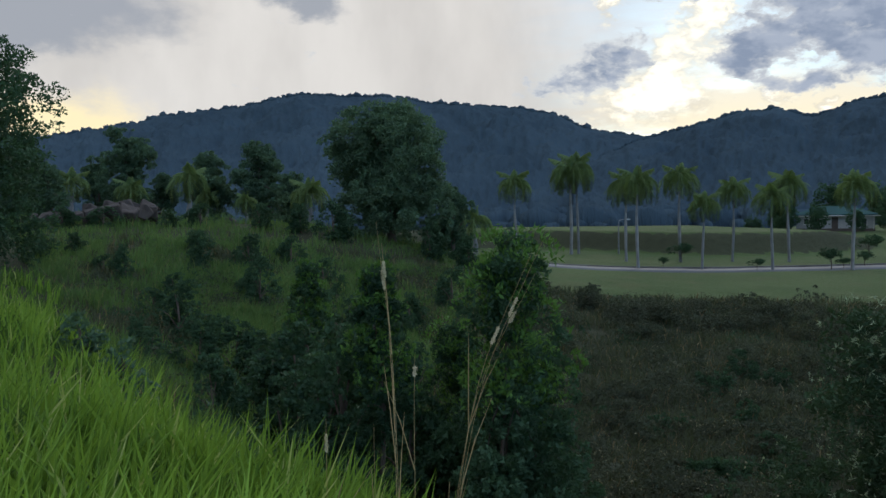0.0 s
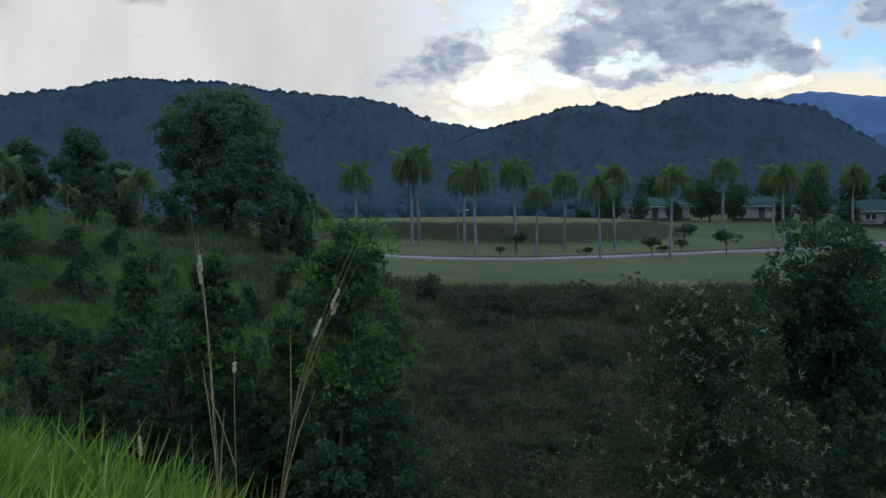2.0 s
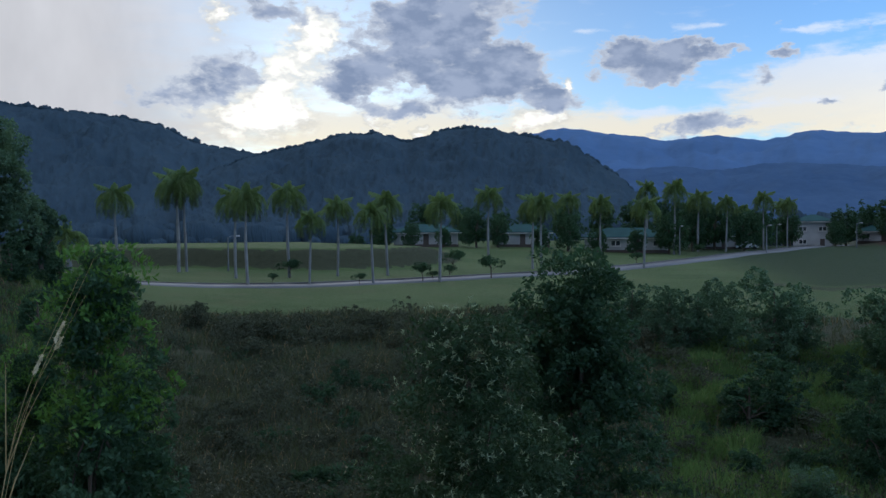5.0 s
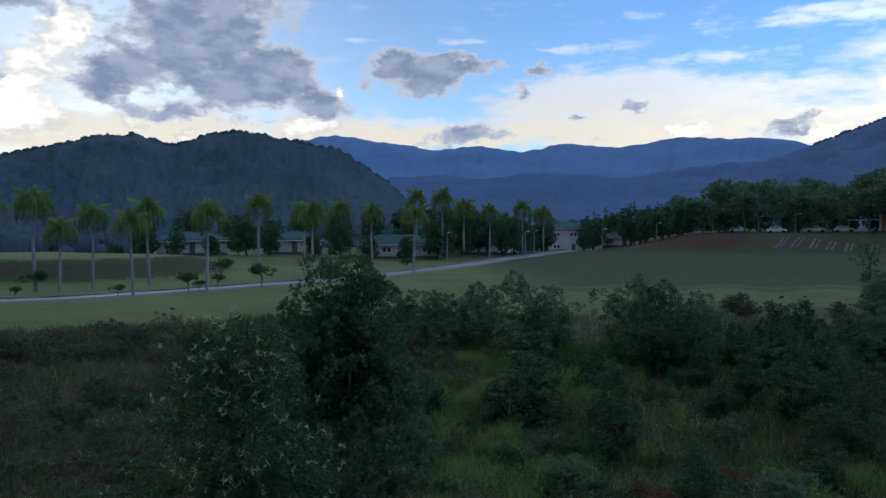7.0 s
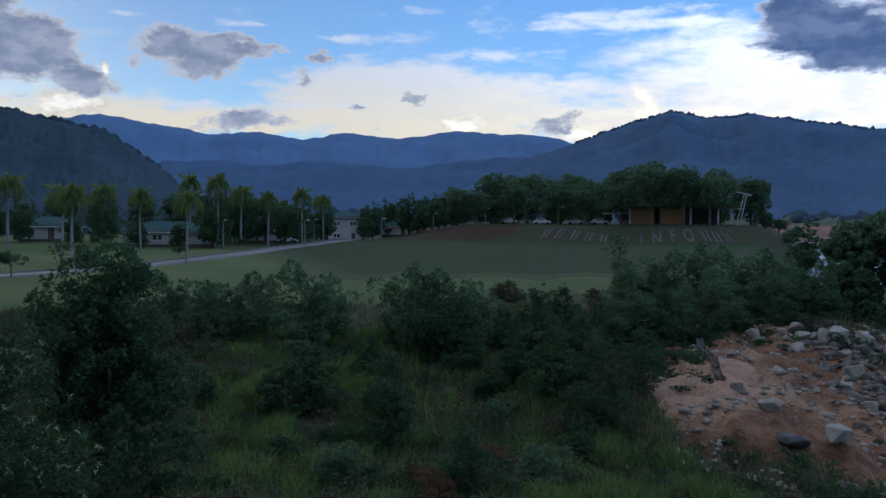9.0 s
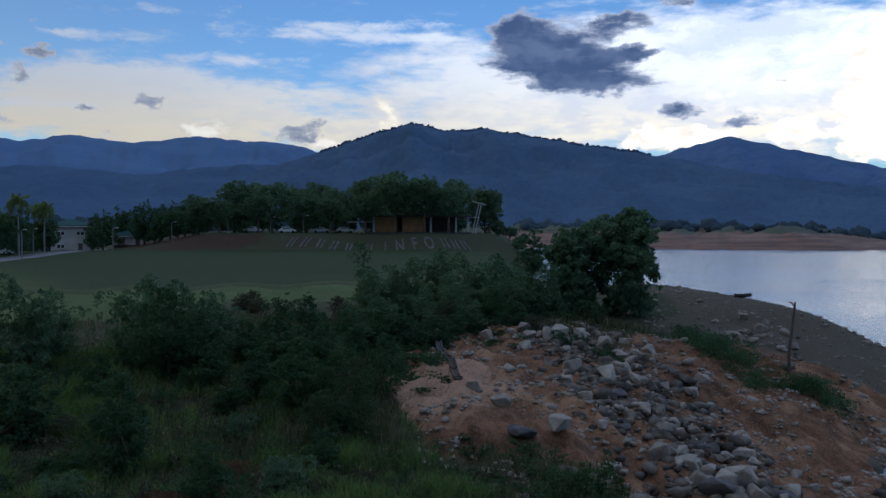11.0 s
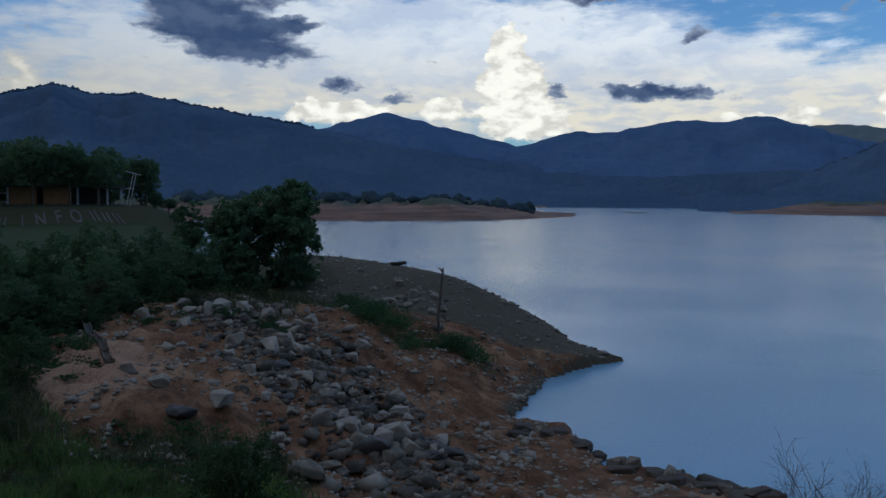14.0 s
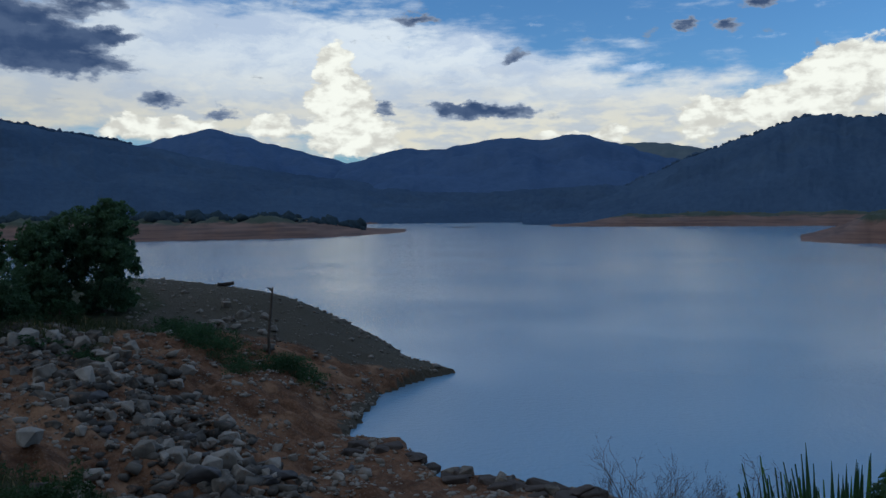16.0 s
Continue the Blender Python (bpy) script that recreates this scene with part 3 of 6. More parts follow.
def terrace(x, y):
    """Step up to the upper lawn behind the palms; gentler where the bungalows stand."""
    edge = 111 - 20 * smooth(10, 32, x) + 7 * smooth(38, 55, x) + 1.2 * np.sin(x / 13)
    right = 1 - smooth(44, 60, x + 0.2 * (y - 100))
    wide = smooth(14, 46, y - 72 - 0.48 * np.maximum(0, x - 45)) * smooth(30, 60, x) * (1 - smooth(170, 230, x))
    return np.maximum(2.5 * smooth(0, 5.0, y - edge) * right, 1.15 * wide) * smooth(-25, 0, x)


def knoll(x, y):
    """Raised bank beyond the lawn with the brick pavilion on it."""
    a, r = azimuth(x, y), np.hypot(x, y)
    return 3.7 * smooth(176, 190, r + 2.0 * np.sin(a * 0.7)) * smooth(53, 60, a) * (1 - smooth(80, 84, a)) * (1 - smooth(260, 300, r))


def inland(x, y, a, r):
    """Metres from the waterline of the headland and the near shelf, positive on land."""
    bay = np.interp(r, [36, 40.5, 45.2, 51, 54.5, 57.6, 60, 65, 70, 76, 92], [103.0, 103.2, 104.3, 105.7, 107.9, 110.6, 109.2, 105.5, 102.5, 99, 92])
    edge = np.interp(a, [103, 107.2, 107.9, 109.8, 112, 114.5, 117, 120, 126, 140], [40.5, 40.3, 37.4, 34.1, 34.3, 34.3, 33.5, 32.9, 31, 30])
    return np.maximum((bay - a) * r / 57.3, edge - r) + 0.28 * fbm(x, y, 1.6, 3, 4.0) + 0.12 * fbm(x, y, 0.5, 2, 1.0)


def height(x, y):
    x, y = np.asarray(x, float), np.asarray(y, float)
    shape = x.shape
    q = np.stack([x.ravel(), y.ravel()], 1)
    z = np.empty(len(q))
    for i in range(0, len(q), 20000):
        z[i:i + 20000] = _phi(np.linalg.norm(q[i:i + 20000, None] - _xy[None], axis=-1)) @ _w[:_n] + _w[_n]
    z = z.reshape(shape)
    a, r = azimuth(x, y), np.hypot(x, y)
    land = np.where(np.abs(a + 50) < 133, 1 - smooth(78, 83, a), 0.0)
    behind = (a < -60) | (a > 150)
    far = np.where(behind, 9.5, 5.3 * land - 4 * (1 - land) + 4.0 * smooth(-2, -14, a) * (a > -60))
    z = z + (far - z) * smooth(88, 112, r) + np.where(behind, (9.5 - z) * smooth(12, 25, r) * (1 - smooth(88, 112, r)), 0)
    z = z + terrace(x, y) + knoll(x, y)
    fall = smooth(135, 175, r) * (1 - smooth(18, 24, a)) + smooth(190, 230, r) * smooth(18, 24, a) * (1 - smooth(50, 54, a))
    z = z - np.where((a > -60) & (a < 60), fall * np.maximum(z - 2.0, 0), 0)
    scar = smooth(68, 74, a) * (1 - smooth(104, 110, a)) * smooth(20, 26, r) * (1 - smooth(50, 57, r))
    z = z - scar * (0.34 * np.abs(fbm((0.423 * x - 0.906 * y) * 1.0, (-0.906 * x - 0.423 * y) * 0.22, 1.1, 3, 2.0)) + 0.7 * np.abs(fbm(x * 0.5 + y * 0.9, x * 0.9 - y * 0.35, 4.5, 3, 6.0)) + 0.26 * np.abs(fbm(x, y, 1.3, 4, 3.0)) + 0.10 * fbm(x, y, 0.55, 2, 9.0) - 0.28)
    low = smooth(1.5, 3.0, r) * (1 - 0.85 * smooth(58, 72, r))
    z = z + low * (0.16 * fbm(x, y, 5.0, 3) + 0.07 * fbm(x, y, 1.3, 3, 2.0))
    d = inland(x, y, a, r)
    near = smooth(86, 92, a) * (1 - smooth(145, 150, a)) * smooth(22, 27, r) * (1 - smooth(92, 98, r))
    shore = np.where(d > 0, np.maximum(z, 0.16 + np.minimum(0.30 * d, 0.34) + 0.10 * fbm(x, y, 0.9, 3, 7.0)), np.minimum(z, -0.25 + np.maximum(d, -5) * 0.5))
    z = z + (shore - z) * near
    return z + 0.5 * smooth(300, 600, r) * fbm(x, y, 90.0, 3) * (z > 3)


def zat(x, y):
    return float(height(np.array([x]), np.array([y]))[0])


def spot(az, r, sink=0.0):
    x, y = polar(az, r)
    return float(x), float(y), zat(x, y) - sink


def covers(x, y, z):
    """Shares of bare soil, mown lawn and stony shore."""
    a, r = azimuth(x, y), np.hypot(x, y)
    wob = 2.2 * fbm(x, y, 9.0, 4, 4.0)
    s = smooth(70, 75, a + wob) * smooth(24, 30, r + wob) * (1 - smooth(46, 54, r + wob * 1.5 + (a - 75) * 0.15)) * (a < 112)
    s = np.maximum(s, smooth(86, 92, a + wob) * smooth(20, 25, r + wob) * (1 - smooth(50, 58, r + wob)) * (a < 112))
    s = np.maximum(s, smooth(100, 108, a) * (r < 60) * (r > 18) * (a < 145))
    s = np.maximum(s, (0.42 + 0.4 * (1 - smooth(62, 67, a))) * smooth(0.05, 0.6, knoll(x, y)) * (1 - smooth(3.45, 3.66, knoll(x, y))) * smooth(-0.6, 0.2, fbm(x, y, 14, 3, 1.0)))
    st = smooth(88, 93, a + wob) * smooth(50, 56, r + wob) * (r < 90)
    st = np.maximum(st, (z < 0.35) * (r < 90) * (a > 86))
    l = np.where((a > -30) & (a < 84), smooth(52, 58, r + wob * 0.7), 0) * (1 - smooth(55, 62, a) * (1 - smooth(60, 66, r + wob)))
    l = l * (1 - smooth(185, 200, r))
    l = l * smooth(-4, 3, a + wob)
    kn = knoll(x, y)
    l = l * (1 - 0.95 * smooth(0.15, 0.5, kn) * (1 - smooth(3.3, 3.6, kn)))
    l = l * (1 - 0.55 * smooth(72, 74, r + 2 * np.sin(a)) * (1 - smooth(77, 79, r + 2 * np.sin(a))) * smooth(44, 48, a))
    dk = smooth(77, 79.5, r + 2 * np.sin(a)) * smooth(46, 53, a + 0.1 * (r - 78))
    t = terrace(x, y)
    l = l * (1 - 0.97 * smooth(0.06, 0.25, t) * (1 - smooth(2.3, 2.47, t)) * smooth(58, 46, x))
    return np.clip(np.stack([s, l, st, dk * np.ones_like(s)], -1), 0, 1)


def bare(x, y):
    """Where the slope is bare soil or stones rather than grown over."""
    c = covers(x, y, np.ones_like(x))
    return np.maximum(c[..., 0], c[..., 2])


az_list = np.concatenate([np.arange(-180, -42, 3.0), np.arange(-42, 145, 0.45), np.arange(145, 180, 3.0)])
r_list = np.concatenate([np.linspace(0.0, 4, 9), np.geomspace(4.35, 20, 46), np.linspace(20.3, 58, 150), np.geomspace(58.5, 80, 18), np.linspace(81, 132, 52), np.geomspace(134, 320, 70), np.geomspace(340, 4500, 30)])
RR, AA = np.meshgrid(r_list, az_list, indexing="ij")
GX, GY = polar(AA, RR)
GZ = height(GX, GY)
m_, n_ = RR.shape
i_, j_ = np.meshgrid(np.arange(m_ - 1), np.arange(n_), indexing="ij")
jb = (j_ + 1) % n_
gf = np.stack([i_ * n_ + j_, i_ * n_ + jb, (i_ + 1) * n_ + jb, (i_ + 1) * n_ + j_], -1).reshape(-1, 4)[:, ::-1]
ground_mesh = npmesh("ground", np.stack([GX, GY, GZ], -1).reshape(-1, 3), gf, [M_GROUND], True)
ca = ground_mesh.color_attributes.new("cover", "FLOAT_COLOR", "POINT")
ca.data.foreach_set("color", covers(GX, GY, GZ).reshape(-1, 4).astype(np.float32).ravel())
tagged(new("ground", ground_mesh), "grassy and scrubby ground with mown lawn and bare red soil", "ground", kind="structure")

bm = bmesh.new()
bmesh.ops.create_circle(bm, cap_ends=True, segments=64, radius=4700)
tagged(part("water", bm, M_WATER), "calm blue lake water with fine ripples", "lake", kind="structure")

# ---- hills ----


def canopy(n, pos, size, rng, name, label, mat, low=0.7, tall=1.15):
    """Far woods: many small uneven crowns in one mesh."""
    ico = bmesh.new()
    bmesh.ops.create_icosphere(ico, subdivisions=1, radius=1.0)
    v0 = np.array([v.co[:] for v in ico.verts])
    f0 = np.array([[v.index for v in f.verts] for f in ico.faces])
    ico.free()
    q, _ = np.linalg.qr(rng.normal(size=(n, 3, 3)))
    v = np.einsum("nij,vj->nvi", q, v0) * (1 + 0.13 * rng.normal(size=(n, len(v0), 1)))
    flip = np.linalg.det(q) < 0
    v = v * (size * np.clip(rng.lognormal(-0.12, 0.42, n), 0.4, 2.2))[:, None, None] * np.stack([np.ones(n), np.ones(n), rng.uniform(low, tall, n)], -1)[:, None] + pos[:, None]
    f = np.where(flip[:, None, None], f0[None, :, ::-1], f0[None]) + (np.arange(n) * len(v0))[:, None, None]
    ob = part(name, npmesh(name, v.reshape(-1, 3), f.reshape(-1, 3), [], True), mat)
    return tagged(ob, label, "woods", kind="stuff")


def range_of_hills(name, label, peaks, dist, mat, foot=0.5, rough=0.05, seed=1.0, step=0.2, trees=0, tree_size=6.0, tree_to=999.0, tree_from=-999.0, rows=34, bumps=0.0):
    """A wooded range: its crest follows peaks (azimuth, elevation) at a distance; spurs and gullies run down to its foot."""
    az = np.arange(peaks[0][0], peaks[-1][0] + step, step)
    pa, pe = np.array(peaks).T
    el = np.interp(az, pa, pe)
    k = max(1, int(0.8 / step))
    pad = np.pad(el, k, mode="edge")
    el = np.convolve(pad, np.ones(2 * k + 1) / (2 * k + 1), "valid") * 0.5 + el * 0.5
    el = el + 0.10 * fbm(az * 10, az * 3, 9.0, 4, seed)
    u = np.concatenate([np.linspace(0, 1, rows), [1.08, 1.2]])
    U, A2 = np.meshgrid(u, az, indexing="ij")
    EL = np.broadcast_to(el, U.shape)
    wander = 0.10 * fbm(A2 * 12, A2 * 5, 14.0, 3, seed + 2)
    R2 = dist * (foot + (1 - foot) * U * (1 + wander * U * (1 - U) * 2))
    X, Y = polar(A2, R2)
    top = EYE + dist * np.tan(np.radians(EL))
    s = np.where(U <= 1, U ** 0.78, 1 - (U - 1) * 1.6)
    gully = fbm(X, Y, dist * 0.055, 5, seed) * np.clip(U * (1 - U) * 4, 0, 1)
    Z = -2.0 + (top + 2.0) * s * (1 + 0.22 * gully * (1 - 0.5 * U)) + rough * dist * 0.05 * gully
    if bumps:
        Z = Z + bumps * (1.2 - np.abs(fbm(X, Y, bumps * 2.6, 3, seed + 5)) * 2.2 + 0.8 * fbm(X, Y, bumps * 9, 2, seed)) * np.clip((1.02 - U) * 8, 0, 1)
    m, n = U.shape
    i, j = np.meshgrid(np.arange(m - 1), np.arange(n - 1), indexing="ij")
    f = np.stack([i * n + j, (i + 1) * n + j, (i + 1) * n + j + 1, i * n + j + 1], -1).reshape(-1, 4)
    ob = part(name, npmesh(name, np.stack([X, Y, Z], -1).reshape(-1, 3), f, [mat], True))
    tagged(ob, label, "hill", kind="structure")
    rng = np.random.default_rng(int(seed * 100))
    if trees:
        c = rng.integers(int((az < tree_from).sum()), int((az < tree_to).sum()) - 1, trees)
        w = rng.uniform(0, 1, trees)
        row = np.full(trees, rows - 1)
        p = np.stack([X[row, c] * (1 - w) + X[row, c + 1] * w, Y[row, c] * (1 - w) + Y[row, c + 1] * w, Z[row, c] * (1 - w) + Z[row, c + 1] * w - 0.15 * tree_size], -1)
        canopy(len(p), p, tree_size, rng, "hill_woods", "uneven dark trees along the crest of a hill", mat)
    return ob


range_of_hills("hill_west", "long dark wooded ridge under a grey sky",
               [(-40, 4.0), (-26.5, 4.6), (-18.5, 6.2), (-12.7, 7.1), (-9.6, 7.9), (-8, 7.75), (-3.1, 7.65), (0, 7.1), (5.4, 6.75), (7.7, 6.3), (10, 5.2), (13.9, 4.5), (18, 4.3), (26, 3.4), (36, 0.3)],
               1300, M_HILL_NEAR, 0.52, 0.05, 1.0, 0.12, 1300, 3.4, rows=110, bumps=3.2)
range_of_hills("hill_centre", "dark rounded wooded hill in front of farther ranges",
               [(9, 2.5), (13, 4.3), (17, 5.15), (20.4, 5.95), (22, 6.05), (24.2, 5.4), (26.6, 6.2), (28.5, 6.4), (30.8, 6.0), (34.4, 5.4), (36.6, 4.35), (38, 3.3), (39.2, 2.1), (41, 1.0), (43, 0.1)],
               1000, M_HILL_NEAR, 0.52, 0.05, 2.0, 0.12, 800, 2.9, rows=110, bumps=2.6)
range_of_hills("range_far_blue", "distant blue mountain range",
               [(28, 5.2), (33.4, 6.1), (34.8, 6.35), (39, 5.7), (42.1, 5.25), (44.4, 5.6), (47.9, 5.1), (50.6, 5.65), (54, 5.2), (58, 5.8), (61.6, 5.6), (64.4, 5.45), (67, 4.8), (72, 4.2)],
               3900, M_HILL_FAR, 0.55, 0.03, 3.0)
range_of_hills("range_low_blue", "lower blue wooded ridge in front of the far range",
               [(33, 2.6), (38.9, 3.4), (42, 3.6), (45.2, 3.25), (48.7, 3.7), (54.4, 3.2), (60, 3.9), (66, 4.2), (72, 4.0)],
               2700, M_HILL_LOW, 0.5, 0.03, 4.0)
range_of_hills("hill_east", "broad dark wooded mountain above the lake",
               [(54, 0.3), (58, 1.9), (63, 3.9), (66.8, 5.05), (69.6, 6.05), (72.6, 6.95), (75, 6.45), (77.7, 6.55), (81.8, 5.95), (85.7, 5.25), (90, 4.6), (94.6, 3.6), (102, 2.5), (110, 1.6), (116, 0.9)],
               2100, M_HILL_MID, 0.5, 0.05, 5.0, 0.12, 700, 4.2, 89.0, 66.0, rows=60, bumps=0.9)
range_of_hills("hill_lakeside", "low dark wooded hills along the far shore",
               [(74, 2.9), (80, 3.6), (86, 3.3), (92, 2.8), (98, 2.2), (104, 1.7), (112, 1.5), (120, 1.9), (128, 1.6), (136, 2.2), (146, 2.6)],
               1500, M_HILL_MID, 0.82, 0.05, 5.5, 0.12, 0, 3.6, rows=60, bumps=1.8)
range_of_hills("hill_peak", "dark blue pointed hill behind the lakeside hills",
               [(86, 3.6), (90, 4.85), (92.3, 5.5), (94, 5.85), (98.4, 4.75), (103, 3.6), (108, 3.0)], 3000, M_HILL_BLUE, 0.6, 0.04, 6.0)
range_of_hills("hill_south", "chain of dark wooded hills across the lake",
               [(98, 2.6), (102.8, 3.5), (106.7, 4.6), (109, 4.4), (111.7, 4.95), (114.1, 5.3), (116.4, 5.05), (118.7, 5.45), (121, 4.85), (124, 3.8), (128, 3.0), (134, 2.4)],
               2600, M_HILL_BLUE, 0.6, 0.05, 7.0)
range_of_hills("range_sunlit", "distant ridge with pale haze painted into its colour", [(117, 4.0), (122, 4.7), (124, 4.75), (126.8, 4.2), (132, 3.4)], 4200, M_HILL_PALE, 0.8, 0.03, 8.0)
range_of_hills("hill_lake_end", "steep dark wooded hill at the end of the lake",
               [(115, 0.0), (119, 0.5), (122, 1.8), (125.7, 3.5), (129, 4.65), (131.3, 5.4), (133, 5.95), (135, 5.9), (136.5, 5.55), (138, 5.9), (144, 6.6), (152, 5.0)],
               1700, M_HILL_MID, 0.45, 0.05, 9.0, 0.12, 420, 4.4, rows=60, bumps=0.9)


_rng = np.random.default_rng(31)
_a, _r = _rng.uniform(-34, 62, 1700), 260 + 300 * _rng.uniform(0, 1, 1700) ** 0.8
_x, _y = polar(_a, _r)
canopy(1700, np.stack([_x, _y, height(_x, _y) + 2.0], 1), 4.6, _rng, "valley_woods", "dark low woods on the valley floor", M_HILL_NEAR)


def shore_land(name, label, az0, az1, r0, r1, depth, top, mat, seed, tip_low=True, bend=1.0):
    """A low tongue of bare red shore that runs out into the lake."""
    az = np.linspace(az0, az1, 110)
    u = np.linspace(0, 1, 16)
    U, A2 = np.meshgrid(u, az, indexing="ij")
    q = (A2 - az0) / (az1 - az0)
    R2 = r0 + (r1 - r0) * q ** bend + 0.02 * r0 * fbm(A2 * 9, A2 * 4, 11, 4, seed) + U * depth
    X, Y = polar(A2, R2)
    lift = (1 - smooth(0.72, 1.0, q)) if tip_low else np.ones_like(q)
    Z = -0.8 + (top * (0.25 + 0.75 * lift) + 0.8) * np.clip(np.minimum(U * 3.2, 1) ** 0.8, 0, 1) * (0.35 + 0.65 * lift) * (1 + 0.38 * fbm(X, Y, r0 * 0.045, 5, seed))
    Z = np.where(q > 0.985, -0.8, Z)
    m, n = U.shape
    i, j = np.meshgrid(np.arange(m - 1), np.arange(n - 1), indexing="ij")
    f = np.stack([i * n + j, (i + 1) * n + j, (i + 1) * n + j + 1, i * n + j + 1], -1).reshape(-1, 4)
    return tagged(part(name, npmesh(name, np.stack([X, Y, Z], -1).reshape(-1, 3), f, [mat], True)), label, "shore", kind="structure")


M_SHORE, k, o = material("bare_red_shore")
geo = k.add("ShaderNodeTexCoord").outputs["Object"]
sx = k.add("ShaderNodeSeparateXYZ")
k.put(sx.inputs[0], geo)
na, nb = k.noise(geo, 0.05, 6, 0.65).outputs["Fac"], k.noise(k.vec("MULTIPLY", geo, (0.05, 0.05, 1.5)), 0.6, 4).outputs["Fac"]
c = k.mix(k.range(nb, 0.3, 0.7), rgb(0.095, 0.054, 0.040), rgb(0.20, 0.112, 0.076))
c = k.mix(k.range(k.math("ADD", sx.outputs[2], k.math("MULTIPLY", k.math("SUBTRACT", na, 0.5), 9.0)), 6.5, 8.5), c, rgb(0.035, 0.05, 0.025))
b = k.add("ShaderNodeBsdfPrincipled")
k.put(b.inputs["Base Color"], c)
b.inputs["Roughness"].default_value = 0.95
k.put(o.inputs[0], b.outputs[0])
shore_land("shore_headland", "bare red earth headland with scrub on its crest", 75, 107.5, 398, 514, 160, 9.0, M_SHORE, 1.0, True, 8.0)
shore_land("shore_far", "thin strip of far lake shore", 103, 124, 1020, 1330, 120, 3.5, M_SHORE, 2.0, False)
shore_land("shore_middle", "low red earth shore across the lake", 140, 116.6, 660, 677, 160, 9.0, M_SHORE, 3.0)
shore_land("shore_right", "dark low headland with reddish bank", 150, 132.7, 296, 307, 110, 9.5, M_SHORE, 4.0)

_rng = np.random.default_rng(47)
_a = _rng.uniform(80, 104, 420)
_r = 398 + 116 * ((_a - 75) / 32.5) ** 8 + _rng.uniform(60, 150, 420)
_x, _y = polar(_a, _r)
canopy(420, np.stack([_x, _y, 8.0 + _rng.uniform(0, 2.5, 420) - 6.0 * smooth(98, 104, _a)], 1), 2.8, _rng, "shore_woods", "dark scrub and trees on the crest of the headland", M_HILL_NEAR)
shore_land("islet", "low dark rocky islet in the lake", 110.2, 111.8, 672, 690, 12, 0.8, M_ROCK_DARK, 6.0, False)

# ---- vegetation ----


def stem_set(name, c, h, radius, rng, mat, parent, limbs=6):
    """A tapered trunk with limbs into the crown's lumps."""
    s = np.linspace(0, 1, 8)
    path = np.stack([0.03 * h * np.sin(s * 4) * s, 0.03 * h * np.cos(s * 3) * s, s * h * 0.72], 1)
    pieces = [tube(path, radius * np.linspace(1.15, 0.3, 8), 8)]
    for q in c[rng.permutation(len(c))[:limbs]]:
        a = path[rng.integers(2, 6)]
        mid = (a + q) / 2 + np.array([0, 0, 0.05 * h])
        pieces.append(tube(np.array([a, mid, q]), radius * np.array([0.45, 0.3, 0.08]), 5))
    v, f = join(pieces)
    return part(name, npmesh(name, v, f, [mat], True), None, parent)


def shape_lumps(w, h, z0, count, rng, kind):
    """Centres and radii of a crown's lumps: 'dome', 'column' (narrow, tall), 'flat' (spreading) or 'mound'."""
    c, r = [], []
    for _ in range(count):
        t, ph, q = rng.uniform(0, 1), rng.uniform(0, 2 * np.pi), math.sqrt(rng.uniform(0.04, 1))
        if kind == "dome":
            wide = 0.78 * (1 - 0.75 * max(0.0, t - 0.35) ** 1.4) * min(1.0, 0.55 + 1.6 * t)
        elif kind == "column":
            wide = 0.8 * (1 - 0.8 * t ** 1.6) * min(1.0, 0.5 + 2 * t)
        elif kind == "flat":
            wide, t = 0.9, 0.45 + 0.5 * t
        else:
            wide = 0.9 * math.sqrt(max(0.05, 1 - t * t))
        k = rng.uniform(0.10, 0.22) * (0.8 if kind == "column" else 1.0)
        lobe = 1 + 0.22 * math.sin(3 * ph + w * 5) * min(1.0, count / 40)
        wide, t = wide * lobe, t * (1 - 0.16 * (0.5 + 0.5 * math.cos(2 * ph + h * 7)) * q)
        c.append((q * wide * math.cos(ph) * (w / 2) * 0.95, q * wide * math.sin(ph) * (w / 2) * 0.95, z0 + (h - z0) * (0.06 + 0.84 * t)))
        r.append((w * k, w * k, min(w, h) * k * rng.uniform(0.7, 1.0)))
    return np.array(c), np.array(r)


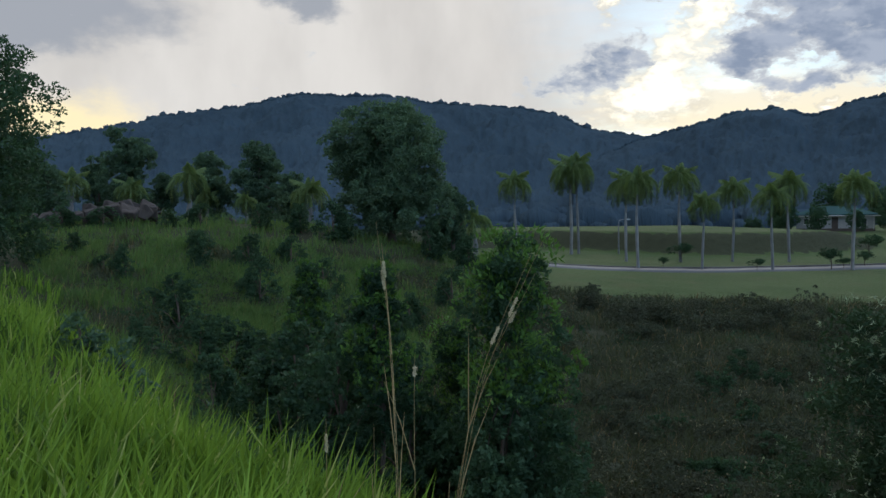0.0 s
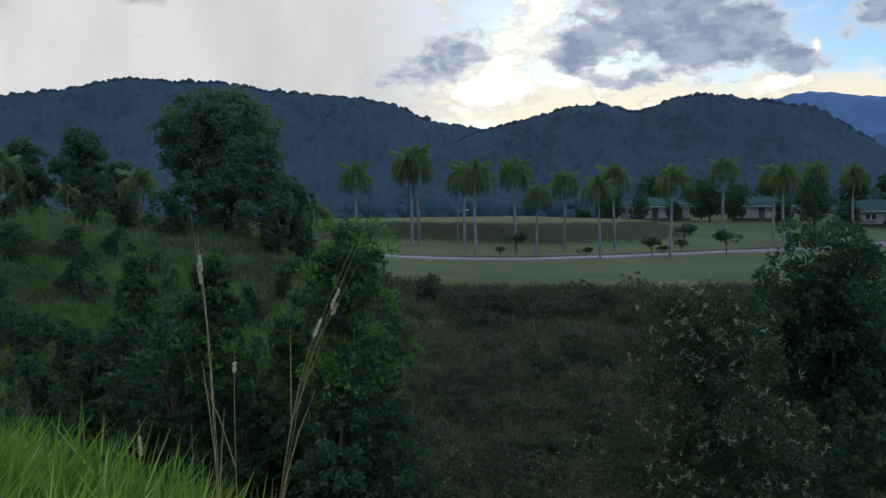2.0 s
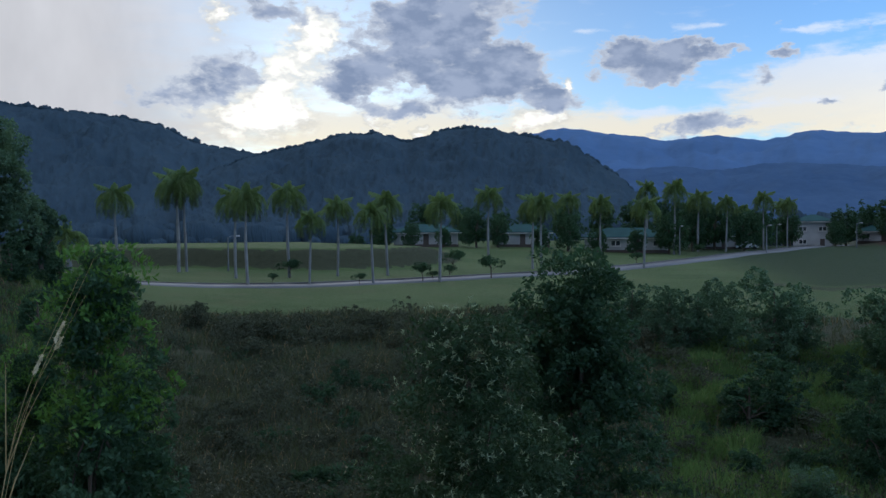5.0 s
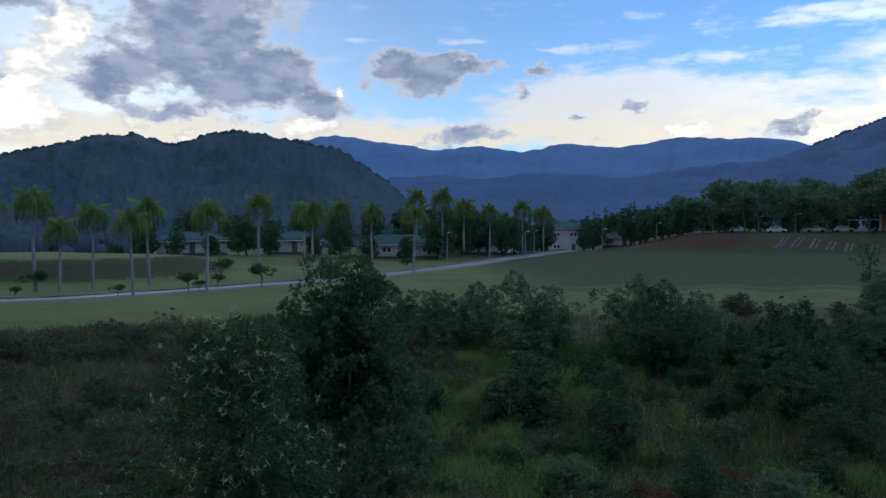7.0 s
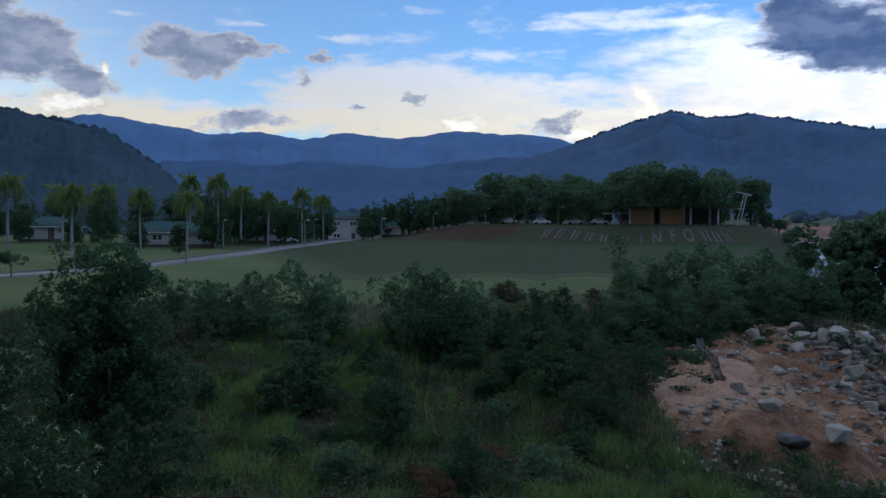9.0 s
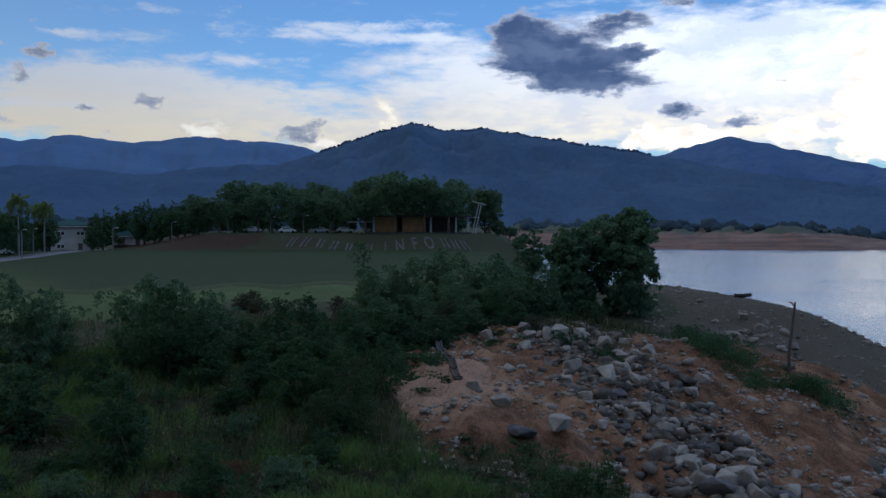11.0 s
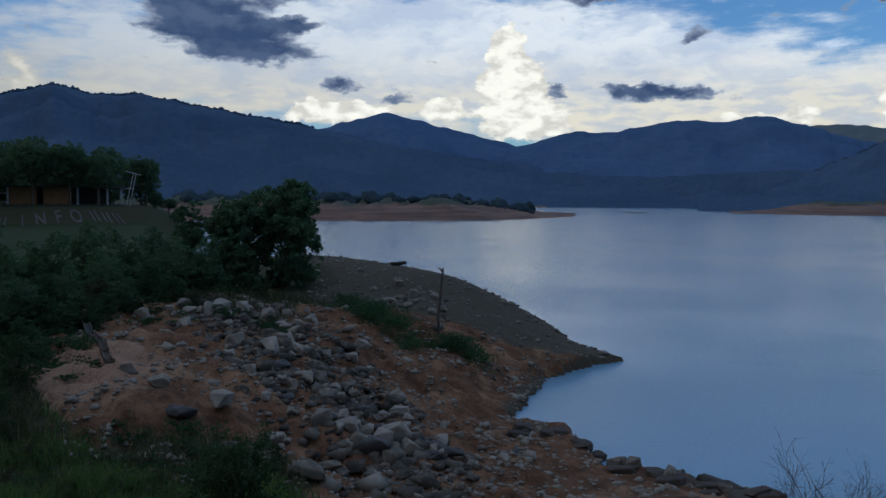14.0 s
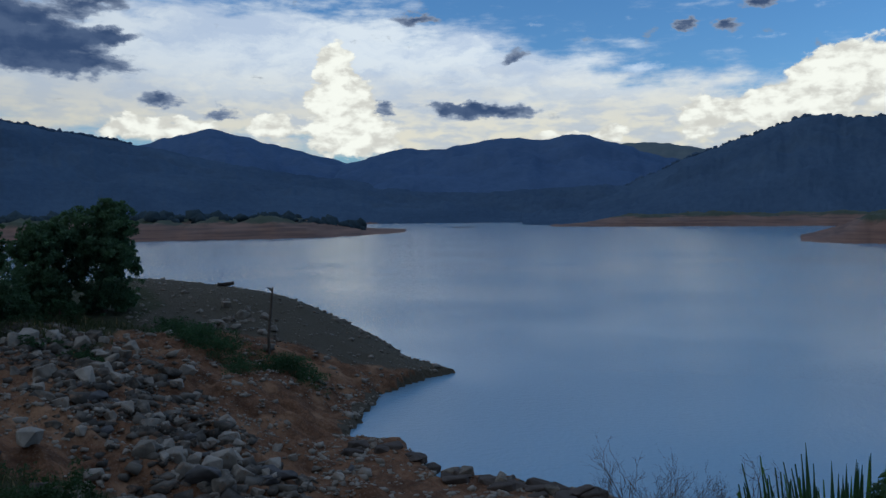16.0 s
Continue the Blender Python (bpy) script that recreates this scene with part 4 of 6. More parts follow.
def plant(name, label, category, at, w, h, z0, count, n, leaf, leaf_w, mat, seed, trunk=0.12, group="", kind="dome", droop=0.0, stars=0, limbs=6, tips=None):
    """A tree or bush: stems and a crown of many small leaves, in uneven lumps."""
    rng = np.random.default_rng(seed)
    ob = thing(name, label, category, at, group)
    c, r = shape_lumps(w, h, z0, count, rng, kind)
    stem_set("trunk" if trunk > 0.07 else "stem", c, h, trunk, rng, M_BARK, ob, limbs)
    v, f = crown(c, r, n, leaf, leaf_w, rng, droop)
    part("crown", npmesh("crown", v, f, [mat]), None, ob)
    if tips:
        hi = c[:, 2] > z0 + (h - z0) * 0.45
        v, f = crown(c[hi] + np.array([0, 0, 0.10 * h / 4]), r[hi] * 1.02, n // 7, leaf * 1.1, leaf_w, rng, -0.8, 0.8)
        part("young_growth", npmesh("young_growth", v, f, [tips]), None, ob, "fresh light-green shoots")
    if stars:
        k = rng.integers(0, len(c), stars)
        d = unit(rng.normal(size=(stars, 3)) + np.array([0, -0.3, 0.9]))
        q = np.repeat(c[k] + d * r[k] * 1.12, 7, 0)
        dd = unit(rng.normal(size=(len(q), 3)) + np.repeat(d, 7, 0) * 0.6)
        s = unit(np.cross(dd, rng.normal(size=dd.shape)))
        L = rng.uniform(0.045, 0.095, len(q))[:, None]
        vv = np.stack([q, q + dd * L * 0.5 + s * 0.009, q + dd * L, q + dd * L * 0.5 - s * 0.009], 1).reshape(-1, 3)
        part("pale_growth", npmesh("pale_growth", vv, np.arange(len(vv)).reshape(-1, 4), [M_STAR]), None, ob, "pale star-shaped shoots")
    return ob


def at_ground(az, r, turn=0.0, sink=0.05):
    x, y, z = spot(az, r, sink)
    return pose(x, y, z, 0, 0, turn)


def put_copy(ob, az, r, turn, scale=1.0, sink=0.05, tall=1.0, label=""):
    o2 = copy_thing(ob, at_ground(az, r, turn, sink))
    o2.scale = (scale, scale, scale * tall)
    if label:
        o2["label"] = label
    return o2


# large trees on the rise beyond the ravine
plant("tree", "large dense dark-green broadleaf tree on the grassy rise", "tree", at_ground(-3.6, 60), 10.9, 10.1, 0.2, 90, 66000, 0.24, 0.15, M_TREE, 17, 0.35, kind="dome")
plant("tree", "shorter leafy tree beside the large broadleaf tree", "tree", at_ground(0.6, 62), 4.2, 6.0, 0.2, 26, 14000, 0.22, 0.14, M_TREE, 14, 0.2, kind="dome")
plant("tree", "tall dark tree with a ragged outline by the rubble mound", "tree", at_ground(-29.9, 38), 8.2, 9.6, 0.2, 80, 46000, 0.19, 0.10, M_LEAF, 12, 0.3, kind="dome")

tree_dome = plant("tree", "round-crowned dark broadleaf tree", "tree", at_ground(-12.3, 76), 5.8, 8.2, 0.3, 64, 26000, 0.23, 0.15, M_TREE, 21, 0.2, "trees on the grassy rise", "dome")
tree_tall = plant("tree", "narrow dark tree standing on the grassy rise", "tree", at_ground(-20.9, 76), 5.4, 8.6, 0.6, 60, 24000, 0.23, 0.15, M_TREE, 22, 0.2, "trees on the grassy rise", "dome")
tree_flat = plant("tree", "spreading dark shade tree on the far bank", "tree", at_ground(60.8, 205), 14.0, 12.0, 1.6, 50, 9000, 0.55, 0.36, M_TREE, 23, 0.3, "shade trees on the far bank", "dome")
put_copy(tree_dome, -15.6, 78, 70, 0.85)
put_copy(tree_dome, -27.0, 80, 160, 0.8)
put_copy(tree_tall, -22.6, 84, 120, 0.75)
put_copy(tree_dome, -10.5, 84, 200, 0.8)
put_copy(tree_dome, -18.8, 82, 250, 0.6)
put_copy(tree_dome, -25.4, 60, 20, 0.5, label="small dark broadleaf tree by the rubble mound")
for az, r, s, ht in ((58.5, 200, 0.75, 1.0), (63.2, 208, 1.0, 1.0), (65.6, 200, 0.85, 0.95), (67.6, 212, 0.9, 1.0), (69.6, 204, 1.0, 1.1), (71.4, 222, 1.1, 1.2), (73.6, 218, 1.05, 1.1), (75.8, 214, 1.0, 1.1), (77.9, 206, 0.72, 1.15), (61.8, 226, 0.95, 1.1), (66.5, 232, 1.0, 1.1)):
    put_copy(tree_flat, az, r, az * 47 % 360, s, 0.05, ht)
bank_tree = plant("tree", "dark tree behind the bungalows", "tree", at_ground(25.2, 176), 8.5, 8.8, 0.8, 36, 5600, 0.40, 0.27, M_LEAF, 24, 0.25, "trees behind the bungalows", "dome")
for az, r, s in ((20.5, 170, 0.55), (22.0, 178, 0.6), (28.3, 172, 0.9), (30.6, 182, 0.8), (32.6, 170, 0.85), (35.0, 180, 1.0), (37.4, 174, 0.9), (39.8, 180, 1.05), (41.9, 172, 1.15), (43.9, 184, 1.15), (45.8, 190, 1.0), (47.7, 182, 0.9), (49.0, 205, 0.9), (52.6, 200, 0.95), (53.9, 214, 1.05), (55.1, 200, 1.1), (56.7, 214, 1.0), (57.2, 190, 0.75)):
    put_copy(bank_tree, az, r, az * 83 % 360, s)

for az, r, s in ((22.6, 145, 0.62), (24.4, 141, 0.5), (26.6, 142, 0.42), (33.4, 141, 0.48), (37.2, 142, 0.5), (39.8, 141, 0.5), (28.9, 143, 0.75), (30.4, 145, 0.62), (35.2, 143, 0.8), (41.9, 143, 0.8), (43.4, 158, 0.95), (44.8, 165, 1.0), (46.6, 160, 0.85), (47.2, 172, 0.9), (49.4, 190, 0.8), (28.0, 190, 0.8), (52.0, 190, 0.6), (56.0, 196, 0.8), (57.6, 204, 0.9)):
    put_copy(bank_tree, az, r, az * 67 % 360, s)
tree_over = plant("tree", "shade tree with a high dark crown over the pavilion", "tree", at_ground(71.6, 192), 11.0, 13.0, 4.8, 40, 6500, 0.5, 0.34, M_TREE, 25, 0.28, "shade trees on the far bank", "dome")
for az, r, s, ht in ((73.7, 193, 0.95, 1.05), (75.4, 192, 0.8, 1.05), (69.6, 193, 0.8, 0.9), (67.2, 194, 0.7, 0.9), (62.4, 195, 0.75, 0.9), (59.8, 195, 0.7, 0.85), (64.6, 216, 0.9, 1.0), (78.2, 203, 0.85, 1.0), (79.6, 208, 0.5, 0.6)):
    put_copy(tree_over, az, r, az * 59 % 360, s, 0.05, ht)
for az, r, s in ((60.0, 214, 0.6), (62.6, 216, 0.55), (65.0, 212, 0.5), (66.8, 216, 0.5), (68.6, 214, 0.6), (70.4, 216, 0.6), (78.8, 196, 0.45), (80.2, 190, 0.4), (58.8, 196, 0.4), (61.4, 210, 0.5)):
    put_copy(bank_tree, az, r, az * 71 % 360, s)

# bushes of the ravine
bush_young = plant("bush", "tall slender bush with glossy light-green shoot tips", "bush", at_ground(-4.6, 14, 20), 1.95, 4.6, 0.1, 46, 13000, 0.105, 0.045, M_LEAF, 31, 0.05, "bushes in the ravine", "column", tips=M_LEAF_LIGHT)
bush_full = plant("bush", "tall leafy green bush with fresh shoot tips", "bush", at_ground(3.9, 13.2, 60), 3.3, 5.3, 0.0, 64, 22000, 0.115, 0.05, M_LEAF, 32, 0.06, "bushes in the ravine", "column", tips=M_LEAF_LIGHT)
plant("bush", "tall grey-green bush dotted with pale star-shaped shoots", "bush", at_ground(29.3, 12.5), 4.0, 5.2, 0.0, 74, 30000, 0.11, 0.035, M_LEAF_SILVER, 33, 0.06, "", "column", 0.2, 620)
plant("tree", "dark young tree with an open leafy top", "tree", at_ground(36.4, 18), 5.0, 6.7, 0.1, 84, 36000, 0.13, 0.065, M_LEAF, 34, 0.09, "", "column")
bush_round = plant("bush", "dense round dark-green bush", "bush", at_ground(48.6, 42), 4.1, 4.6, 0.0, 40, 7000, 0.19, 0.10, M_LEAF_DARK, 35, 0.08, "bushes in the ravine", "dome")
bush_mid = plant("bush", "leafy mid-green bush in the ravine", "bush", at_ground(57.2, 38), 3.0, 4.8, 0.0, 44, 9000, 0.15, 0.075, M_LEAF, 36, 0.07, "bushes in the ravine", "dome")
bush_low = plant("bush", "low spreading olive bush", "bush", at_ground(10, 47), 2.6, 1.7, 0.0, 26, 4500, 0.11, 0.055, M_LEAF_OLIVE, 37, 0.04, "low bushes on the slope", "mound")
bush_small = plant("bush", "small dark rounded bush in the grass", "bush", at_ground(-18.0, 28), 1.9, 2.3, 0.0, 24, 5000, 0.11, 0.06, M_LEAF, 38, 0.05, "low bushes on the slope", "dome")
bush_silver = plant("bush", "pale grey-green bush on the slope", "bush", at_ground(69.2, 31), 2.6, 2.9, 0.0, 30, 7000, 0.11, 0.04, M_LEAF_SILVER, 39, 0.05, "bushes in the ravine", "mound")

put_copy(bush_young, -9.4, 22, 200, 1.0, tall=0.98, label="slender dark-green bush among tall grass")
put_copy(bush_full, 6.2, 14.6, 140, 0.72)
put_copy(bush_full, 1.2, 15.4, 250, 0.74)
for az, r, s, ht in ((-14.2, 24, 1.05, 0.95), (-12.0, 22, 1.1, 0.9), (-10.6, 17.5, 1.3, 1.0), (-8.0, 17, 1.25, 1.0), (-6.0, 19, 1.2, 1.1), (-12.8, 20, 0.9, 0.8), (-3.0, 18.5, 1.1, 0.9), (-9.6, 26, 1.2, 1.1), (-6.4, 30, 1.3, 0.9), (-13.0, 42, 0.9, 0.7), (-16.5, 48, 0.9, 0.6), (-22.5, 40, 0.75, 0.6), (-26.2, 42, 0.9, 0.7), (-24.3, 46, 0.9, 0.6), (-10.5, 46, 1.0, 0.8), (-4.0, 44, 1.1, 0.8), (0.5, 40, 1.2, 0.9), (3.0, 46, 1.0, 0.8), (49.0, 32, 1.6, 0.8), (-19.5, 31, 0.7, 0.7), (-24.8, 56, 1.2, 0.6), (-22.4, 57, 1.3, 0.5), (-18.6, 57, 1.2, 0.5), (-16.4, 58, 1.3, 0.6), (-12.6, 57, 1.4, 0.6), (-9.8, 57, 1.4, 0.7), (-7.6, 55, 1.6, 0.8), (-1.0, 55, 1.6, 0.8), (1.8, 55, 1.6, 0.8), (47.2, 31, 1.4, 0.7), (-7.2, 15.5, 1.3, 1.2), (-9.2, 14.5, 1.0, 1.0), (-2.4, 15.0, 1.2, 1.0), (-11.5, 15.0, 0.9, 0.8), (8.4, 15.0, 1.0, 0.8), (-5.0, 25, 1.3, 1.2), (-15.5, 27, 0.9, 0.8)):
    put_copy(bush_small, az, r, az * 61 % 360, s, 0.05, ht)
for az, r, s in ((42.0, 44, 0.72), (44.0, 43, 0.85), (45.4, 46, 0.7), (50.4, 44, 0.7), (55.0, 43, 0.95), (58.6, 44, 0.85), (39.6, 46, 0.75), (60.4, 42, 0.7), (70.5, 52, 0.75), (72.6, 56, 0.85), (74.8, 58, 0.95), (77.2, 56, 0.9), (79.4, 58, 0.9), (76.0, 50, 0.7), (79.8, 52, 0.75), (81.9, 53, 0.85), (73.6, 48, 0.6)):
    put_copy(bush_round, az, r, az * 37 % 360, s)
for az, r, s, ht in ((56.0, 40, 0.85, 0.95), (59.4, 39, 0.8, 0.9), (64.4, 38, 0.85, 0.95), (65.6, 32, 0.8, 0.9), (54.3, 27, 0.72, 1.15), (62.2, 40, 0.7, 0.8), (67.2, 36, 0.75, 0.8), (69.0, 40, 0.8, 0.75), (71.4, 42, 0.8, 0.7), (66.0, 45, 0.8, 0.75), (63.0, 34, 0.7, 0.7), (53.0, 36, 0.6, 0.8), (71.6, 37, 0.6, 0.7)):
    put_copy(bush_mid, az, r, az * 29 % 360, s, 0.05, ht)
for az, r, s in ((71.4, 33, 0.7), (67.4, 28, 0.75), (63.2, 20.5, 0.42), (70.2, 28, 0.6)):
    put_copy(bush_silver, az, r, az * 29 % 360, s)
_rng = np.random.default_rng(15)
for _ in range(30):
    az, r = _rng.uniform(-25, 1), _rng.uniform(15, 46)
    x, y = polar(az, r)
    if x > -(y - 4.5) * 0.6 + 1.5:
        put_copy(bush_small, az, r, _rng.uniform(0, 360), _rng.uniform(0.5, 1.0), 0.05, _rng.uniform(0.6, 1.1))
_rng = np.random.default_rng(5)


def scrub_mass(label, az, r, mat, n, leaf, rng, wide, tall):
    """Bushes that run into one another: low mounds of leaves, in one mesh."""
    x, y = polar(az, r)
    k = 7
    w, h = rng.uniform(*wide, len(x)), rng.uniform(*tall, len(x))
    ph, q = rng.uniform(0, 2 * np.pi, (len(x), k)), rng.uniform(0.1, 1.0, (len(x), k)) ** 0.5
    c = np.stack([x[:, None] + q * w[:, None] * 0.4 * np.cos(ph), y[:, None] + q * w[:, None] * 0.4 * np.sin(ph), height(x, y)[:, None] + h[:, None] * rng.uniform(0.2, 0.8, (len(x), k)) * (1.15 - 0.6 * q)], -1).reshape(-1, 3)
    e = rng.uniform(0.16, 0.30, (len(x), k))
    rr = np.stack([e * w[:, None], e * w[:, None], e * h[:, None] * 1.1], -1).reshape(-1, 3)
    v, f = crown(c, rr, n, leaf, leaf * 0.5, rng, 0.0, 0.5, 5)
    return tagged(part("scrub", npmesh("scrub", v, f, [mat])), label, "scrub", kind="stuff")


scrub_mass("olive-brown scrub along the far edge of the ravine", _rng.uniform(4, 44, 84), 34 + 17 * _rng.uniform(0, 1, 84) ** 0.6, M_LEAF_OLIVE, 90000, 0.12, _rng, (1.6, 3.0), (0.9, 1.9))
scrub_mass("low olive scrub on the ravine's slope", _rng.uniform(6, 68, 150), _rng.uniform(15, 36, 150), M_LEAF_OLIVE, 105000, 0.10, _rng, (1.0, 2.3), (0.5, 1.2))
scrub_mass("low brownish scrub on the ravine's slope", _rng.uniform(6, 44, 80), _rng.uniform(16, 44, 80), M_WEED, 60000, 0.09, _rng, (1.0, 2.2), (0.5, 1.2))
scrub_mass("low dark-green scrub on the ravine's slope", _rng.uniform(5, 64, 90), _rng.uniform(13, 40, 90), M_LEAF, 75000, 0.10, _rng, (0.8, 1.6), (0.5, 1.3))
for _ in range(16):
    put_copy(bush_low, _rng.uniform(60, 82), _rng.uniform(46, 60), _rng.uniform(0, 360), _rng.uniform(0.7, 1.2), 0.05, _rng.uniform(0.8, 1.1))

for _ in range(46):
    az = _rng.uniform(69, 85.5)
    r = _rng.uniform(np.interp(az, [69, 73, 77, 81, 85.5], [43, 45, 47, 51, 55.5]), 62)
    put_copy(bush_mid if _rng.uniform() < 0.45 else bush_round, az, r, _rng.uniform(0, 360), _rng.uniform(0.45, 0.8), 0.1, _rng.uniform(0.6, 0.9))
for _ in range(24):
    az = _rng.uniform(70, 86)
    put_copy(bush_small, az, np.interp(az, [69, 73, 77, 81, 86], [41, 43, 45.5, 49.5, 54]) + _rng.normal() * 0.8, _rng.uniform(0, 360), _rng.uniform(0.6, 1.1), 0.1, _rng.uniform(0.5, 0.9), "low dark green scrub on the eroded slope")
# trees on the bank above the shore, and the bush at its foot
plant("tree", "dense dark tree on the bank above the rocks", "tree", at_ground(87.6, 58), 6.0, 7.5, 0.0, 64, 38000, 0.22, 0.13, M_LEAF_DARK, 41, 0.2, kind="dome")
plant("tree", "dark bushy tree on the bank above the rocks", "tree", at_ground(84.4, 57), 4.8, 6.8, 0.0, 56, 30000, 0.22, 0.13, M_LEAF_DARK, 42, 0.2, kind="dome")
plant("tree", "small ragged dark tree on the bank", "tree", at_ground(81.2, 62), 3.4, 6.0, 0.0, 30, 10000, 0.20, 0.11, M_LEAF_DARK, 43, 0.15, kind="dome")
plant("bush", "small dark bush on the eroded slope", "bush", at_ground(86.4, 12.4), 1.9, 2.5, 0.0, 40, 12000, 0.08, 0.03, M_LEAF_SILVER, 44, 0.04, kind="dome")
for az, r, s in ((93.0, 15, 0.35), (97.0, 16, 0.4), (108, 19, 0.5), (112.0, 17.5, 0.45), (119.0, 17, 0.4), (78, 17, 0.45)):
    put_copy(bush_low, az, r, az * 53 % 360, s, 0.05, 0.9)


def blades(p, length, width, rng, lean=(0.0, 0.0), spread=0.45):
    """Grass: each blade a bent strip of a quad and a tip."""
    n = len(p)
    ph = rng.uniform(0, 2 * np.pi, n)
    side = np.stack([np.cos(ph), np.sin(ph), np.zeros(n)], 1)
    bend = rng.normal(size=(n, 2)) * spread + np.array(lean)
    d1 = unit(np.concatenate([bend * 0.35, np.ones((n, 1))], 1))
    d2 = unit(np.concatenate([bend * 1.25, np.full((n, 1), 0.75)], 1))
    L, w = length[:, None], width[:, None]
    mid = p + d1 * L * 0.55
    v = np.stack([p - side * w * 0.5, p + side * w * 0.5, mid + side * w * 0.42, mid - side * w * 0.42, mid + d2 * L * 0.45], 1).reshape(-1, 3)
    k = (np.arange(n) * 5)[:, None]
    return v, [k + np.array([[0, 1, 2, 3]]), k + np.array([[3, 2, 4]])]


def grass(name, label, x, y, length, width, mat, rng, lean=(0.0, 0.0), spread=0.45):
    z = height(x, y) - 0.03
    v, f = blades(np.stack([x, y, z], 1), length, width, rng, lean, spread)
    return tagged(part(name, npmesh(name, v, f, [mat])), label, "grass", kind="stuff")


def spur_edge(y):
    return np.where(y > 4.5, -(y - 4.5) * 0.6 + 0.6 * (1 - smooth(6.5, 12, y)) + 0.4 * smooth(4.5, 7.5, y), 0.6)


# tall grass on the spur
_rng = np.random.default_rng(9)
# a thin even growth, and tufts of broader blades that lean out of one root
n = 34000
az, r = _rng.uniform(-48, 6, n), 2.6 + 33 * _rng.uniform(0, 1, n) ** 1.25
x, y = polar(az, r)
ragged = 0.25 * fbm(x, y, 1.5, 3, 5.0)
keep = x < spur_edge(y) + ragged + 0.15 + 0.25 * _rng.exponential(1.0, n)
x, y, r = x[keep], y[keep], r[keep]
tuft = 0.70 + 0.5 * fbm(x, y, 0.9, 3, 8.0)
grass("tall_grass", "tall hillside grass, painted darker for the shade between tufts", x, y, tuft * _rng.uniform(0.3, 0.7, len(x)), (0.022 + 0.0006 * r) * _rng.uniform(0.5, 1.4, len(x)), M_UNDER, _rng, (0.16, -0.04), 0.4)
n = 4200
az, r = _rng.uniform(-46, 8, n), 2.7 + 30 * _rng.uniform(0, 1, n) ** 1.7
x, y = polar(az, r)
keep = (x < spur_edge(y) + 0.25 * fbm(x, y, 1.5, 3, 5.0) + 0.1 + 0.2 * _rng.exponential(1.0, n)) & (fbm(x, y, 0.8, 3, 8.0) > -0.35)
x, y, r = x[keep], y[keep], r[keep]
size = 0.95 + 0.35 * fbm(x, y, 0.9, 3, 8.0)
k = 8
ox, oy = _rng.normal(size=(2, len(x), k)) * 0.05
z = height(x, y)[:, None] - 0.03
p = np.stack([x[:, None] + ox, y[:, None] + oy, z + 0 * ox], -1).reshape(-1, 3)
L = (size[:, None] * _rng.uniform(0.36, 0.92, (len(x), k))).ravel()
Wd = ((0.027 + 0.0005 * r)[:, None] * _rng.uniform(0.6, 1.35, (len(x), k))).ravel()
v, f = blades(p, L, Wd, _rng, (0.18, -0.05), 0.28)
tagged(part("tall_grass", npmesh("tall_grass", v, f, [M_GRASS])), "tufts of broad bright-green grass blades", "grass", kind="stuff")


def scatter(n, az0, az1, r0, r1, rng, power=0.8):
    az, r = rng.uniform(az0, az1, n), r0 + (r1 - r0) * rng.uniform(0, 1, n) ** power
    x, y = polar(az, r)
    return az, r, x, y


# rough growth on the ravine's slopes
az, r, x, y = scatter(132000, -31, 92, 11, 54, _rng)
keep = (x > spur_edge(y) + 0.4) & (fbm(x, y, 3.0, 3, 1.0) > -0.55) & (bare(x, y) < _rng.uniform(0.1, 0.6, len(x))) & ((az > -2) | (fbm(x, y, 3.5, 3, 3.0) < -0.35)) & ((az < 41) | (az > 54) | (_rng.uniform(0, 1, len(x)) < 0.25))
x, y, r = x[keep], y[keep], r[keep]
grass("rough_grass", "brownish-green rough grass and weeds on the slope", x, y, (0.55 + 0.3 * fbm(x, y, 2.5, 2)) * _rng.uniform(0.6, 1.3, len(x)), (0.012 + 0.0007 * r) * _rng.uniform(0.8, 1.6, len(x)), M_SCRUB, _rng, (0, 0), 0.8)
pieces = []
for a0, a1, r0, r1, n in ((41, 55, 24, 46, 34000), (38, 62, 14, 30, 12000), (53, 68, 30, 44, 12000), (-19, -10, 30, 42, 12000), (-14, -8, 18, 24, 5000), (-30, 3, 8, 52, 52000), (57, 72, 15, 27, 12000), (-34, 6, 46, 78, 26000), (74, 96, 11, 24, 14000), (-4, 0, 20, 34, 4000), (61, 77, 19, 31, 9000), (70, 84, 15, 24, 8000)):
    az, r, x, y = scatter(n, a0, a1, r0, r1, _rng)
    edge = np.minimum(np.minimum(az - a0, a1 - az) * r / 57, np.minimum(r - r0, r1 - r) * 1.5)
    keep = (x > spur_edge(y) + 0.3) & (fbm(x, y, 3.5, 3, 3.0) > (-0.3 if n == 52000 else -0.35)) & (edge > _rng.uniform(0, 1.6, n)) & (bare(x, y) < _rng.uniform(0.1, 0.6, n))
    x, y, r = x[keep], y[keep], r[keep]
    v, f = blades(np.stack([x, y, height(x, y) - 0.03], 1), _rng.uniform(0.4, 0.85, len(x)) * np.clip(0.85 + 0.8 * fbm(x, y, 1.6, 3, 6.0), 0.35, 1.6), (0.010 + 0.0006 * r) * _rng.uniform(0.8, 1.5, len(x)), _rng, (0.1, 0), 0.45)
    pieces += [(v, f[0]), (np.zeros((0, 3)), f[1] - len(v))]
v, f = join(pieces)
tagged(part("meadow_grass", npmesh("meadow_grass", v, f, [M_MEADOW])), "green grass patches between the bushes", "grass", kind="stuff")
